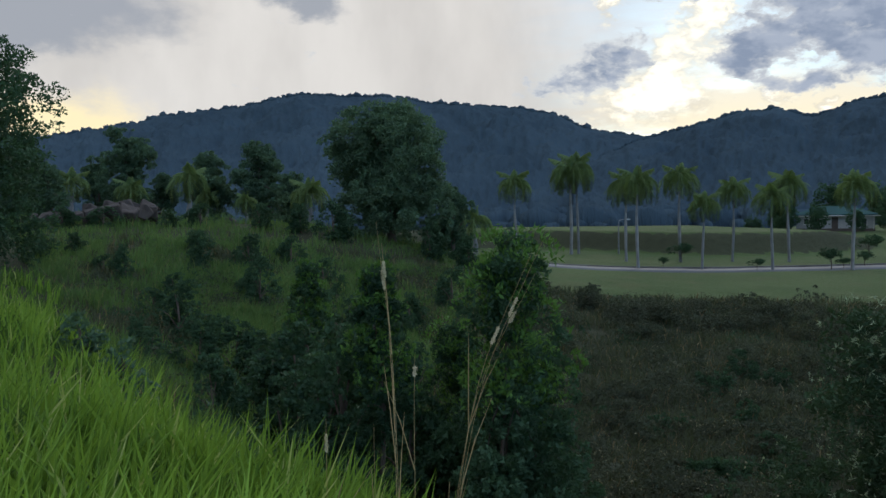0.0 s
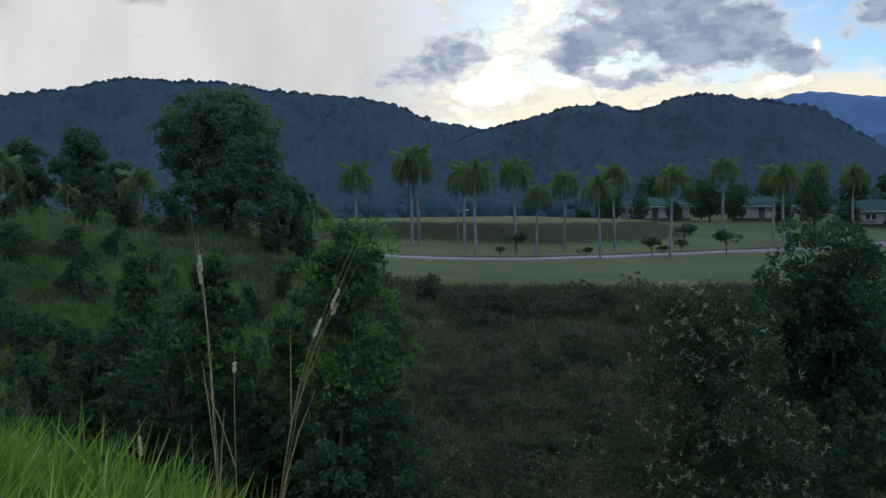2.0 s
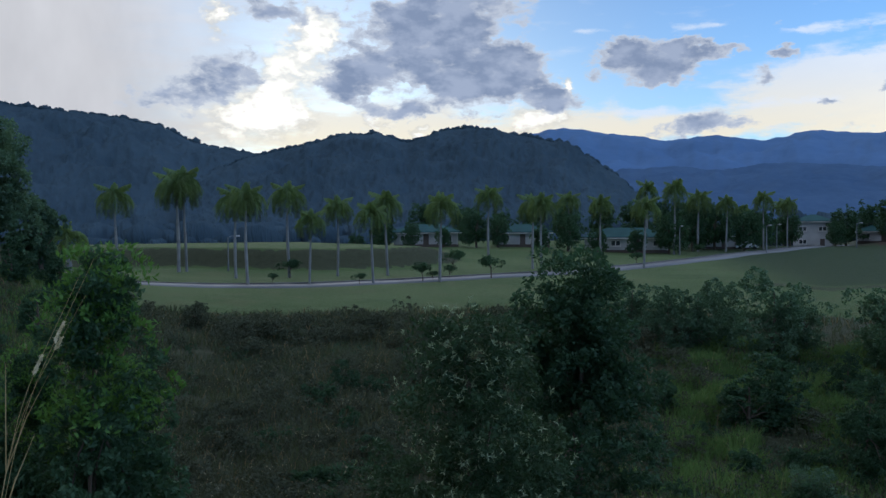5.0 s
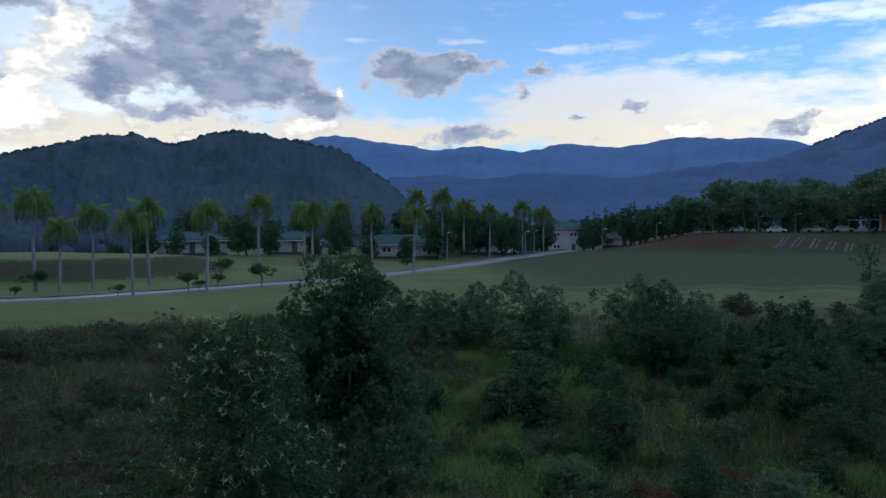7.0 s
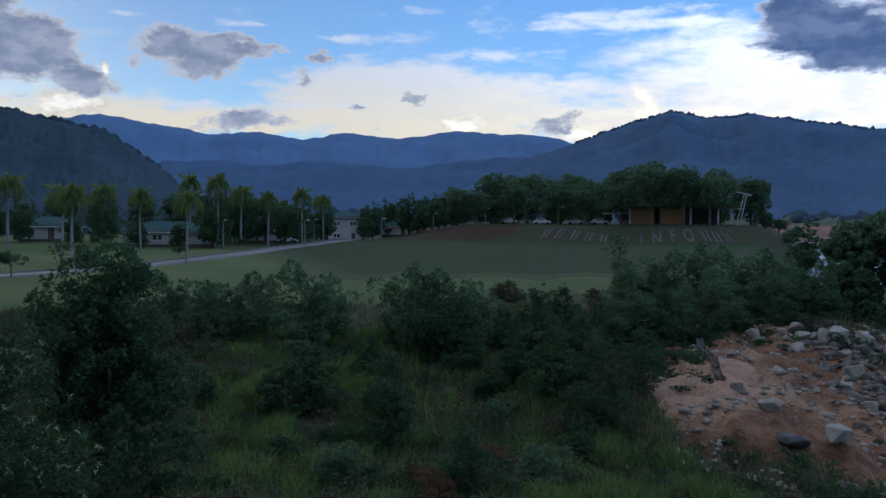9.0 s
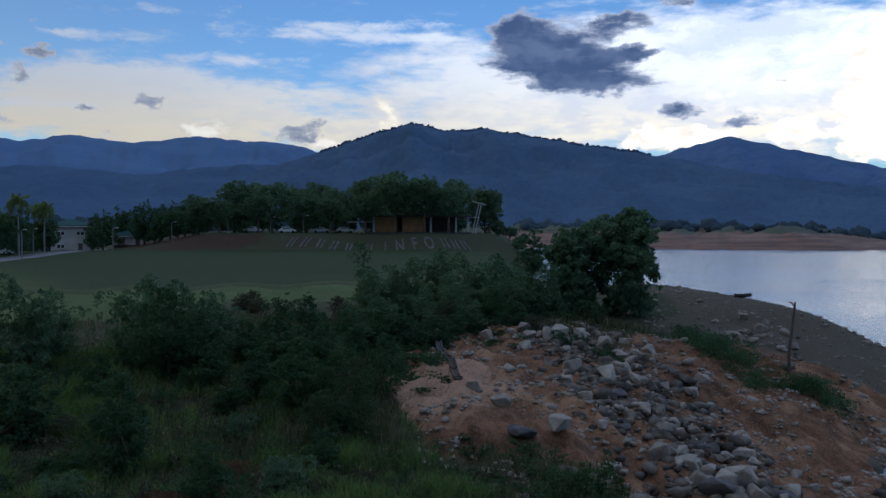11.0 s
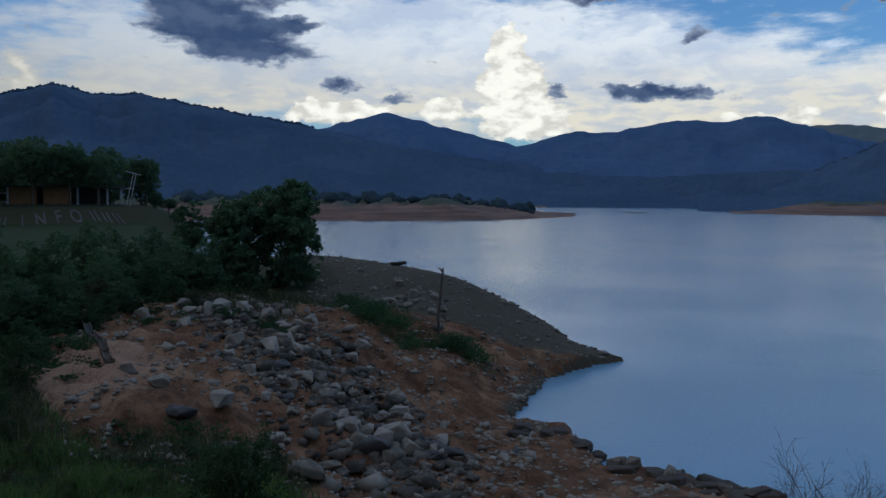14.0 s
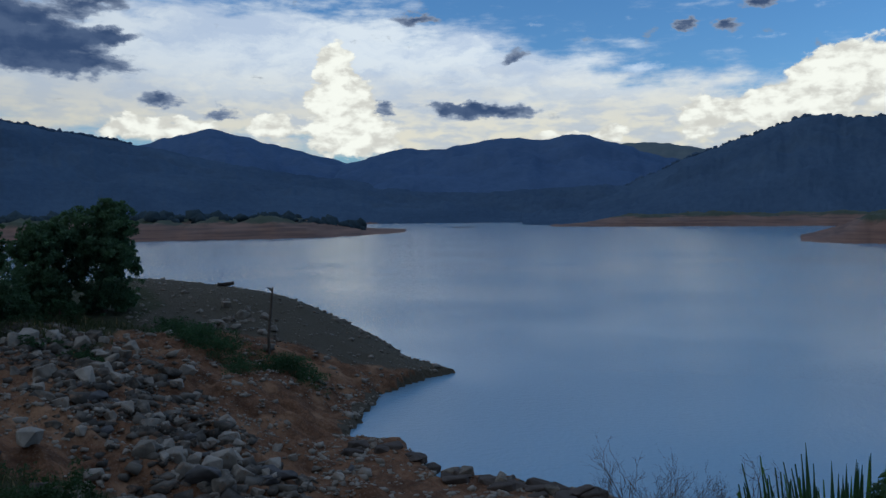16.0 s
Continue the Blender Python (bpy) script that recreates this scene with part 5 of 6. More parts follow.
# low weeds in mounds
for name, label, k, mat, total in (("weeds", "low dark olive weeds covering the slope", 420, M_LEAF_OLIVE, 46000), ("weeds", "low brownish shrubby weeds on the slope", 300, M_WEED, 32000), ("weeds", "low fresh-green weeds on the slope", 220, M_LEAF, 24000)):
    az, r, x, y = scatter(k, -26 if mat is not M_WEED else 3, 82 if mat is not M_WEED else 66, 11, 52, _rng)
    keep = (x > spur_edge(y) + 0.8) & (bare(x, y) < 0.2)
    c = np.stack([x, y, height(x, y) + 0.15], 1)[keep]
    rr = np.stack([_rng.uniform(0.4, 1.3, len(c))] * 2 + [_rng.uniform(0.25, 0.75, len(c))], 1)
    v, f = crown(c, rr, total, 0.11, 0.05, _rng, -0.5, 0.4)
    tagged(part(name, npmesh(name, v, f, [mat])), label, "weeds", kind="stuff")

# low dense scrub lying on the headland's slope
_t = _rng.uniform(0, 1, 150)
_a = np.concatenate([91.0 + 5.6 * _t[:110], 98.2 + 2.8 * _t[110:]]) + _rng.normal(size=150) * 0.35
_r = np.concatenate([54.0 - 7.5 * _t[:110], 48.6 - 1.2 * _t[110:]]) + _rng.normal(size=150) * np.where(np.arange(150) < 110, 1.5, 0.5)
x, y = polar(_a, _r)
c = np.stack([x, y, height(x, y) + 0.1], 1)
rr = np.stack([_rng.uniform(0.55, 1.25, 150)] * 2 + [_rng.uniform(0.35, 0.75, 150)], 1)
v, f = crown(c, rr, 34000, 0.12, 0.05, _rng, -0.5, 0.4)
tagged(part("scrub", npmesh("scrub", v, f, [M_LEAF])), "low dense dark-green scrub on the headland's slope", "scrub", kind="stuff")

az = np.concatenate([_rng.uniform(71.5, 75.5, 34), _rng.uniform(71, 84, 46), _rng.uniform(76, 88, 30)])
r = np.concatenate([_rng.uniform(34, 41, 34), _rng.uniform(23, 28.5, 46), np.full(30, 44.5) + _rng.normal(size=30) * 1.2])
scrub_mass("low ragged weeds along the edge of the bare soil", az, r, M_LEAF, 42000, 0.085, _rng, (0.5, 1.3), (0.25, 0.7))
az = _rng.uniform(64, 82, 60)
scrub_mass("thin brownish weeds among the stones", az, _rng.uniform(20, 27, 60), M_WEED, 30000, 0.07, _rng, (0.5, 1.2), (0.2, 0.6))

# ---- palms ----


def frond_mesh(length, lift, droop, rng):
    """One feather frond: an arching rachis with hanging leaflets."""
    s = np.linspace(0, 1, 12)
    ang = np.radians(lift) - np.radians(droop) * np.clip(s / 0.62, 0, 1) ** 0.9
    step = length / 11
    p = np.zeros((12, 3))
    p[1:, 0], p[1:, 2] = np.cumsum(np.cos(ang[:-1])) * step, np.cumsum(np.sin(ang[:-1])) * step
    rv, rf = tube(p, np.linspace(0.05, 0.012, 12), 4)
    q = np.linspace(0.12, 1.0, 30)
    c = np.stack([np.interp(q, s, p[:, i]) for i in range(3)], 1)
    d = np.stack([np.interp(q, s, np.cos(ang)), np.zeros(30), np.interp(q, s, np.sin(ang))], 1)
    vs = []
    for side in (-1, 1):
        L = (1.2 * np.sin(np.pi * np.clip(q * 0.86 + 0.12, 0, 1)) ** 0.7 * rng.uniform(0.75, 1.15, 30))[:, None] * length / 3.9
        w = unit(np.array([0, side * 0.75, 0])[None] + d * 0.75 + np.array([0, 0, -0.55])[None] + rng.normal(size=(30, 3)) * 0.20)
        b = d * 0.040
        vs.append(np.stack([c - b, c + b, c + w * L * 0.6 + b * 0.8 + [0, 0, 0.02], c + w * L + [0, 0, -0.12]], 1))
    lv = np.concatenate(vs).reshape(-1, 3)
    v, f = join([(rv, rf), (lv, np.arange(len(lv)).reshape(-1, 4))])
    return npmesh("frond", v, f, [M_PALM])


def palm(at, trunk_h, girth, fronds, length, seed, label, group):
    rng = np.random.default_rng(seed)
    ob = thing("palm_tree", label, "palm", at, group)
    s = np.linspace(0, 1, 14)
    path = np.stack([0.10 * np.sin(s * 3 + seed), 0.08 * np.cos(s * 2.5 + seed) - 0.08, s * trunk_h], 1)
    rad = girth * (1.0 + 0.35 * np.exp(-((s - 0.45) / 0.25) ** 2) - 0.35 * s + 0.35 * np.exp(-s * 14))
    v, f = tube(path, rad, 10)
    part("trunk", npmesh("trunk", v, f, [M_PALM_TRUNK], True), None, ob)
    top = path[-1]
    v, f = tube(np.array([top - [0, 0, 0.05], top + [0, 0, 0.5], top + [0, 0, 1.0]]), [girth * 0.75, girth * 0.8, girth * 0.35], 8)
    part("crownshaft", npmesh("crownshaft", v, f, [M_SHAFT], True), None, ob)
    kinds = [frond_mesh(length * k, lift, droop, rng) for k, lift, droop in ((0.45, 89, 14), (0.66, 86, 70), (0.86, 84, 150), (1.0, 80, 166), (1.0, 70, 158), (0.88, 50, 140), (0.70, 18, 108))]
    for i in range(fronds):
        k = min(6, int(7 * (i / fronds) ** 0.9))
        part("frond", kinds[k], None, ob, at=pose(*(top + np.array([0, 0, 0.95])), 0, 0, i * 137.5 + rng.uniform(-14, 14)) @ Matrix.Scale(rng.uniform(0.85, 1.1), 4))
    return ob


PALM_GROUP = "royal palms along the road"
PALM_LABEL = "tall royal palm with a pale smooth trunk on the lawn"
palm_a = palm(at_ground(8.77, 98), 8.4, 0.17, 28, 4.9, 51, "tallest royal palm with a full drooping crown", PALM_GROUP)
palm_b = palm(at_ground(5.0, 96), 7.0, 0.135, 22, 4.0, 52, PALM_LABEL, PALM_GROUP)
palm_c = palm(at_ground(16.0, 88), 7.4, 0.135, 24, 4.1, 53, PALM_LABEL, PALM_GROUP)
for x, y, kind, total in ((15.9, 97.5, palm_b, 11.4), (19.1, 85.6, palm_b, 9.0), (17.3, 73.3, palm_c, 8.7), (22.9, 72.8, palm_b, 6.6), (29.2, 83.2, palm_c, 8.2), (28.4, 71.0, palm_b, 7.2), (34.4, 82.0, palm_b, 8.7), (34.7, 69.8, palm_a, 8.4),
                          (62.0, 108.4, palm_a, 10.5), (53.8, 83.2, palm_b, 8.6), (49.9, 75.5, palm_c, 8.4), (84.5, 119.5, palm_a, 10.2), (73.5, 96.0, palm_c, 9.0), (65.4, 77.1, palm_b, 8.2), (95.3, 105.1, palm_b, 12.0), (106.6, 111.2, palm_a, 11.0), (109.9, 107.7, palm_c, 9.6), (124.3, 112.9, palm_b, 10.6), (139.7, 120.3, palm_c, 9.8),
                          (103.0, 120.5, palm_b, 12.5), (119.0, 127.0, palm_c, 9.0), (147.0, 128.0, palm_b, 9.5), (131.0, 124.5, palm_b, 8.5)):
    base = {palm_a: 11.4, palm_b: 9.2, palm_c: 9.6}[kind]
    o2 = copy_thing(kind, pose(x, y, zat(x, y) - 0.05, 0, 0, (x * 31 + y * 17) % 360))
    k = total / base
    o2.scale = (min(1.05, k * 1.02),) * 2 + (k,)
palm_s = palm(at_ground(-17.0, 70), 2.5, 0.2, 16, 3.5, 54, "short feathery palm on the grassy rise", "short palms on the rise")
for az, r, k in ((-24.2, 66, 0.8), (-20.7, 68, 0.7), (-9.1, 72, 1.0), (-15.9, 76, 0.7), (-13.4, 70, 0.6), (2.2, 74, 0.95)):
    put_copy(palm_s, az, r, az * 91 % 360, k)

# ---- road ----


def strip(points, offset, width, lift, thick):
    """A raised ribbon beside a winding line, on the ground."""
    p = np.array(points, float)
    t = np.linspace(0, len(p) - 1, 260)
    q = np.stack([np.interp(t, np.arange(len(p)), p[:, i]) for i in range(2)], 1)
    for _ in range(14):
        q[1:-1] = (q[:-2] + q[1:-1] * 2 + q[2:]) / 4
    d = unit(np.gradient(q, axis=0))
    n = np.stack([-d[:, 1], d[:, 0]], 1)
    rows = []
    for o, dz in ((offset - width / 2, -0.3), (offset - width / 2, thick), (offset + width / 2, thick), (offset + width / 2, -0.3)):
        e = q + n * o
        c = q + n * offset
        rows.append(np.concatenate([e, (height(c[:, 0], c[:, 1]) + lift + dz)[:, None]], 1))
    v = np.stack(rows, 1).reshape(-1, 3)
    i, j = np.meshgrid(np.arange(len(q) - 1), np.arange(3), indexing="ij")
    f = np.stack([i * 4 + j, i * 4 + j + 1, (i + 1) * 4 + j + 1, (i + 1) * 4 + j], -1).reshape(-1, 4)
    return v, f[:, ::-1]


LINE = [(-6, 73.5), (8, 72), (22, 71), (36, 72.2), (48, 73.6), (58.6, 76.6), (72, 81.8), (90, 90.6), (103, 98), (117, 104), (131, 111.7), (150, 120), (168, 127)]
v, f = strip(LINE, 0, 4.0, 0.03, 0.03)
tagged(part("road", npmesh("road", v, f, [M_ROAD])), "pale grey two-lane access road across the lawn", "road", kind="structure")
for name, off in (("kerb", 2.2),):
    v, f = strip(LINE, off, 0.35, 0.03, 0.16)
    tagged(part(name, npmesh(name, v, f, [M_KERB])), "dark weathered concrete kerb along the road", "kerb", kind="structure")
shrub = plant("shrub", "small clipped shrub beside the road", "shrub", pose(24.1, 83.5, zat(24.1, 83.5) - 0.05), 2.3, 1.9, 0.7, 22, 3600, 0.11, 0.06, M_LEAF, 61, 0.05, "shrubs beside the road", "flat")
for x, y, s in ((26.8, 70.4, 0.55), (33.4, 70.9, 0.95), (37.8, 73.9, 0.7), (40.9, 70.9, 1.15), (34.8, 71.6, 0.5), (44.4, 86, 1.2), (52, 77, 0.8), (60, 80.5, 0.8), (20, 75, 0.5), (70, 84, 0.8), (96, 100, 0.9), (160, 131, 1.4), (168, 124, 1.1)):
    o2 = copy_thing(shrub, pose(x, y, zat(x, y) - 0.04, 0, 0, x * 40 % 360))
    o2.scale = (s, s, s)

# ---- buildings ----


def hip_roof(lx, ly, rise, over):
    bm = bmesh.new()
    a, b = lx / 2 + over, ly / 2 + over
    ridge = max(0.2, a - b)
    lo = [bm.verts.new(p) for p in ((-a, -b, 0), (a, -b, 0), (a, b, 0), (-a, b, 0))]
    l2 = [bm.verts.new((v.co.x, v.co.y, 0.16)) for v in lo]
    r0, r1 = bm.verts.new((-ridge, 0, rise)), bm.verts.new((ridge, 0, rise))
    bm.faces.new(lo[::-1])
    for i in range(4):
        bm.faces.new((lo[i], lo[(i + 1) % 4], l2[(i + 1) % 4], l2[i]))
    bm.faces.new((l2[0], l2[1], r1, r0)), bm.faces.new((l2[2], l2[3], r0, r1))
    bm.faces.new((l2[1], l2[2], r1)), bm.faces.new((l2[3], l2[0], r0))
    return bm


def window(parent, x, y, z, w, h):
    fr = part("window", box(w, 0.10, h, 0.02), M_FRAME, parent, at=pose(x, y, z))
    for k in (-1, 1):
        part("pane", box(w / 2 - 0.16, 0.06, h - 0.2), M_PANE, fr, at=pose(k * w / 4, -0.035, 0))
    part("sill", box(w + 0.2, 0.22, 0.08, 0.01), M_FRAME, fr, at=pose(0, -0.08, -h / 2 - 0.05))


def bungalow(az, r, lx, ly, label, wall_h=2.25, storeys=1, roof=1.5):
    x, y, z = spot(az, r)
    ob = thing("bungalow" if storeys == 1 else "house", label, "house", pose(x, y, z - 0.2, 0, 0, -az), "bungalows behind the palms" if storeys == 1 else "")
    H = wall_h * storeys
    part("wall", box(lx, ly, H, 0.03, (0, 0, H / 2 + 0.5)), M_WALL, ob)
    part("plinth", box(lx + 0.16, ly + 0.16, 0.7, 0.02, (0, 0, 0.3)), M_BAND, ob, "dark brown plinth")
    part("roof", hip_roof(lx, ly, roof, 0.7), M_ROOF, ob, "green metal hip roof", pose(0, 0, H + 0.5))
    part("fascia", box(lx + 1.42, ly + 1.42, 0.14, 0.01), M_FRAME, ob, at=pose(0, 0, H + 0.43))
    n = max(2, int(lx / 3.0))
    for st in range(storeys):
        for i in range(n):
            u = -lx / 2 + lx * (i + 0.5) / n
            if st == 0 and i == n // 2:
                d = part("door", box(0.95, 0.10, 1.95, 0.02), M_BAND, ob, at=pose(u, -ly / 2 - 0.04, 1.5))
                part("handle", box(0.05, 0.08, 0.16, 0.01), M_STEEL, d, at=pose(0.38, -0.07, 0))
            else:
                window(ob, u, -ly / 2 - 0.04, 0.5 + wall_h * st + 1.3, 1.6, 1.0)
    part("downpipe", box(0.1, 0.1, H), M_FRAME, ob, at=pose(lx / 2 - 0.15, -ly / 2 - 0.08, H / 2 + 0.5))
    return ob


bungalow(25.4, 150, 11.4, 7, "low white bungalow with a green hip roof")
bungalow(32.1, 152, 9.4, 7, "low white bungalow with a green roof behind palms")
bungalow(39.1, 150, 14.2, 8, "long white bungalow with a green hip roof", roof=1.7)
bungalow(45.4, 172, 9, 7, "white bungalow partly hidden by dark trees")
bungalow(50.7, 205, 8, 7, "white two-storey house at the end of the road", 2.9, 2, 1.6)
bungalow(54.2, 212, 7, 6, "small white house among trees by the road")

# the brick pavilion on the bank
x, y, z = spot(73.5, 200)
pav = thing("pavilion", "brick pavilion with white columns under shade trees", "pavilion", pose(x, y, z - 0.1, 0, 0, -73.5))
part("floor_slab", box(24, 9, 0.4, 0.03, (0, 0, 0.2)), M_KERB, pav)
for u, w in ((-8.4, 5.2), (-1.8, 5.6)):
    wl = part("brick_wall", box(w, 0.4, 3.6, 0.02, (0, 0, 0)), M_BRICK, pav, at=pose(u, -3.2, 2.2))
    for i in range(3):
        part("recess", box(w / 3 - 0.5, 0.06, 2.4, 0.01), M_BRICK, wl, at=pose(-w / 3 + i * w / 3, -0.22, -0.2))
part("back_wall", box(20, 0.3, 3.6, 0.02), M_BAND, pav, at=pose(-1, 3.8, 2.2))
for u in (-11.3, 2.2, 6.4, 8.2, 11.0):
    part("column", box(0.45, 0.45, 3.7, 0.03), M_WHITE, pav, "white square column", pose(u, -3.6, 2.2))
part("roof_slab", box(24.6, 9.6, 0.35, 0.04), M_BAND, pav, at=pose(0, 0, 4.2))
x, y, z = spot(69.4, 199)
shelter = thing("shelter", "open shelter with a flat white roof under shade trees", "shelter", pose(x, y, z - 0.05, 0, 0, -69.4))
part("roof", box(7.0, 4.0, 0.22, 0.03), M_WHITE, shelter, at=pose(0, 0, 2.75))
for u in (-3.2, 0.0, 3.2):
    for w in (-1.7, 1.7):
        part("post", box(0.14, 0.14, 2.7, 0.01), M_STEEL, shelter, at=pose(u, w, 1.35))
x, y, z = spot(77.0, 196)
mast = thing("sign_mast", "white slanting steel mast with two cross-arms", "mast", pose(x, y, z - 0.05, 0, 0, -77.0))
for dx in (0.0, 0.7):
    v, f = tube([(dx, 0, 0), (dx + 0.75, 0, 3.4), (dx * 0.8 + 1.6, 0, 7.2)], [0.09, 0.085, 0.07], 8)
    part("pole", npmesh("pole", v, f, [M_WHITE], True), None, mast)
part("arm", box(3.4, 0.22, 0.2, 0.03), M_WHITE, mast, at=pose(1.6, 0, 7.3, 0, 14, 0))
part("arm", box(2.8, 0.2, 0.2, 0.03), M_WHITE, mast, at=pose(0.3, 0, 3.9, 0, 2, 0))

# white letters on the bank's slope
letters = thing("hillside_sign", "large white block letters lying on the grassy bank", "sign", pose(0, 0, 0))


def drape(me, az0):
    """Lays a flat mesh on the bank's slope: x along the bank, y up the slope."""
    n = len(me.vertices)
    co = np.empty(n * 3, dtype=np.float32)
    me.vertices.foreach_get("co", co)
    co = co.reshape(-1, 3)
    px, py = polar(az0 + np.degrees((co[:, 0] + (71.0 - az0) * 0.055 * (co[:, 1] - 4.0)) / 184.0), 177.6 + co[:, 1] + 0.10 * co[:, 0])
    me.vertices.foreach_set("co", np.stack([px, py, height(px, py) + 0.10 + co[:, 2]], 1).astype(np.float32).ravel())
    me.update()
    return me


for ch, az0 in zip("INFO", (71.0, 72.0, 73.0, 74.0)):
    cu = bpy.data.curves.new("letter", "FONT")
    cu.body, cu.size, cu.extrude, cu.align_x, cu.resolution_u, cu.offset = ch, 1.0, 0.0, "CENTER", 3, 0.018
    tmp = new("letter_outline", cu)
    bpy.context.view_layer.update()
    me = bpy.data.meshes.new_from_object(tmp.evaluated_get(bpy.context.evaluated_depsgraph_get()))
    bpy.data.objects.remove(tmp)
    me.transform(Matrix.Diagonal((2.7, 9.6, 1, 1)))
    lb = bmesh.new()
    lb.from_mesh(me)
    bmesh.ops.triangulate(lb, faces=lb.faces[:])
    bmesh.ops.subdivide_edges(lb, edges=[e for e in lb.edges if e.calc_length() > 1.2], cuts=3, use_grid_fill=True)
    lb.to_mesh(me)
    lb.free()
    me.name = "letter"
    part("letter", drape(me, az0), M_LETTER, letters)
for az0, tilt in ((64.7, 0.1), (65.6, -0.1), (66.6, 0.1), (67.5, -0.1), (68.5, 0.15), (69.9, 0.0), (75.1, 0.1), (75.8, -0.1), (76.5, 0.1)):
    for k in (-0.55, 0.55):
        lb = box(0.4, 5.2, 0.08)
        bmesh.ops.subdivide_edges(lb, edges=[e for e in lb.edges if e.calc_length() > 3], cuts=8)
        bmesh.ops.transform(lb, matrix=pose(k * 0.85, 3.5, 0, 0, 0, tilt * 12), verts=lb.verts[:])
        me = bpy.data.meshes.new("bar")
        lb.to_mesh(me)
        lb.free()
        part("bar", drape(me, az0), M_LETTER, letters)


def street_lamp(at, h, label, group):
    ob = thing("street_lamp", label, "street lamp", at, group)
    v, f = tube([(0, 0, 0), (0, 0, h * 0.5), (0, 0, h)], [0.11, 0.08, 0.055], 8)
    part("pole", npmesh("pole", v, f, [M_STEEL], True), None, ob)
    v, f = tube([(0, 0, h), (0.35, 0, h + 0.22), (0.9, 0, h + 0.25)], [0.045, 0.04, 0.035], 6)
    part("arm", npmesh("arm", v, f, [M_STEEL], True), None, ob)
    part("lamp_head", box(0.6, 0.26, 0.16, 0.04), M_WHITE, ob, "white lamp head", pose(1.1, 0, h + 0.24))
    return ob


lamp = street_lamp(at_ground(12.0, 100), 3.9, "slim grey street lamp on the lawn", "street lamps")
for az, r, s in ((42.6, 140, 1.15), (48.0, 150, 1.15), (44.2, 168, 1.1), (48.6, 176, 1.15), (53.2, 182, 1.2), (60.4, 194, 0.9), (63.2, 193, 0.9), (65.4, 194, 1.0), (69.2, 193, 0.95), (56.8, 188, 1.0)):
    put_copy(lamp, az, r, 200 + az, s)


def car(at, label):
    ob = thing("car", label, "car", at, "parked cars")
    prof = [(-2.1, 0.35), (-2.1, 0.85), (-1.7, 0.95), (-1.1, 1.42), (0.45, 1.45), (1.15, 0.98), (2.0, 0.85), (2.12, 0.4)]
    bm = bmesh.new()
    a = [bm.verts.new((u, -0.82, w)) for u, w in prof]
    b2 = [bm.verts.new((u, 0.82, w)) for u, w in prof]
    bm.faces.new(a), bm.faces.new(b2[::-1])
    for i in range(len(prof)):
        bm.faces.new((a[i], b2[i], b2[(i + 1) % len(prof)], a[(i + 1) % len(prof)]))
    bmesh.ops.recalc_face_normals(bm, faces=bm.faces[:])
    bmesh.ops.bevel(bm, geom=bm.edges[:], offset=0.06, segments=2, affect="EDGES")
    part("body", bm, M_CARPAINT, ob)
    part("side_window", box(1.7, 1.68, 0.34, 0.05), M_PANE, ob, at=pose(-0.3, 0, 1.17))
    for u in (-1.35, 1.35):
        for s in (-0.78, 0.78):
            bm = bmesh.new()
            bmesh.ops.create_cone(bm, cap_ends=True, segments=18, radius1=0.32, radius2=0.32, depth=0.2, matrix=pose(0, 0, 0, 90))
            bmesh.ops.bevel(bm, geom=bm.edges[:], offset=0.03, segments=1, affect="EDGES")
            part("wheel", bm, M_TYRE, ob, at=pose(u, s, 0.32))
    return ob


car_a = car(at_ground(64.3, 199, -60), "white parked car under the shade trees")
for az, r, turn in ((66.6, 201, -66), (68.2, 203, -60), (62.0, 203, -70), (46.8, 168, -40)):
    put_copy(car_a, az, r, turn, 1.0, 0.0)

plant("tree", "slender sapling standing alone in front of the bank", "tree", at_ground(69.75, 64), 2.3, 5.0, 1.5, 16, 1500, 0.17, 0.08, M_TREE, 71, 0.08, kind="dome")

# ---- the rocky shore ----


def rock_mesh(seed, flat=0.7):
    """An angular broken boulder: the hull of a few scattered corners, with worn edges."""
    rng = np.random.default_rng(seed)
    bm = bmesh.new()
    for p in rng.normal(size=(17, 3)):
        p = p / (np.abs(p) ** 3.5).sum() ** (1 / 3.5) * rng.uniform(0.72, 1.0)
        bm.verts.new(p * np.array([1.05 + 0.3 * (seed % 3) / 2, 0.85, flat]))
    res = bmesh.ops.convex_hull(bm, input=bm.verts[:])
    bmesh.ops.delete(bm, geom=[g for g in set(res["geom_interior"]) | set(res["geom_unused"]) if isinstance(g, bmesh.types.BMVert)], context="VERTS")
    bmesh.ops.dissolve_limit(bm, angle_limit=0.22, verts=bm.verts[:], edges=bm.edges[:])
    bmesh.ops.bevel(bm, geom=bm.edges[:], offset=0.055, segments=1, affect="EDGES")
    bmesh.ops.triangulate(bm, faces=bm.faces[:])
    me = bpy.data.meshes.new("rock")
    bm.to_mesh(me)
    bm.free()
    return me


ROCKS = [rock_mesh(100 + i, 0.62 + 0.08 * (i % 5)) for i in range(8)]
for me in ROCKS:
    me.materials.append(M_ROCK)
DARK, BROWN = [me.copy() for me in ROCKS[:2]], [me.copy() for me in ROCKS[2:4]]
for me in BROWN:
    me.materials[0] = M_ROCK_BROWN
PALE = [me.copy() for me in ROCKS[4:6]]
for me in PALE:
    me.materials[0] = M_ROCK_PALE
for me in DARK:
    me.materials[0] = M_ROCK_DARK


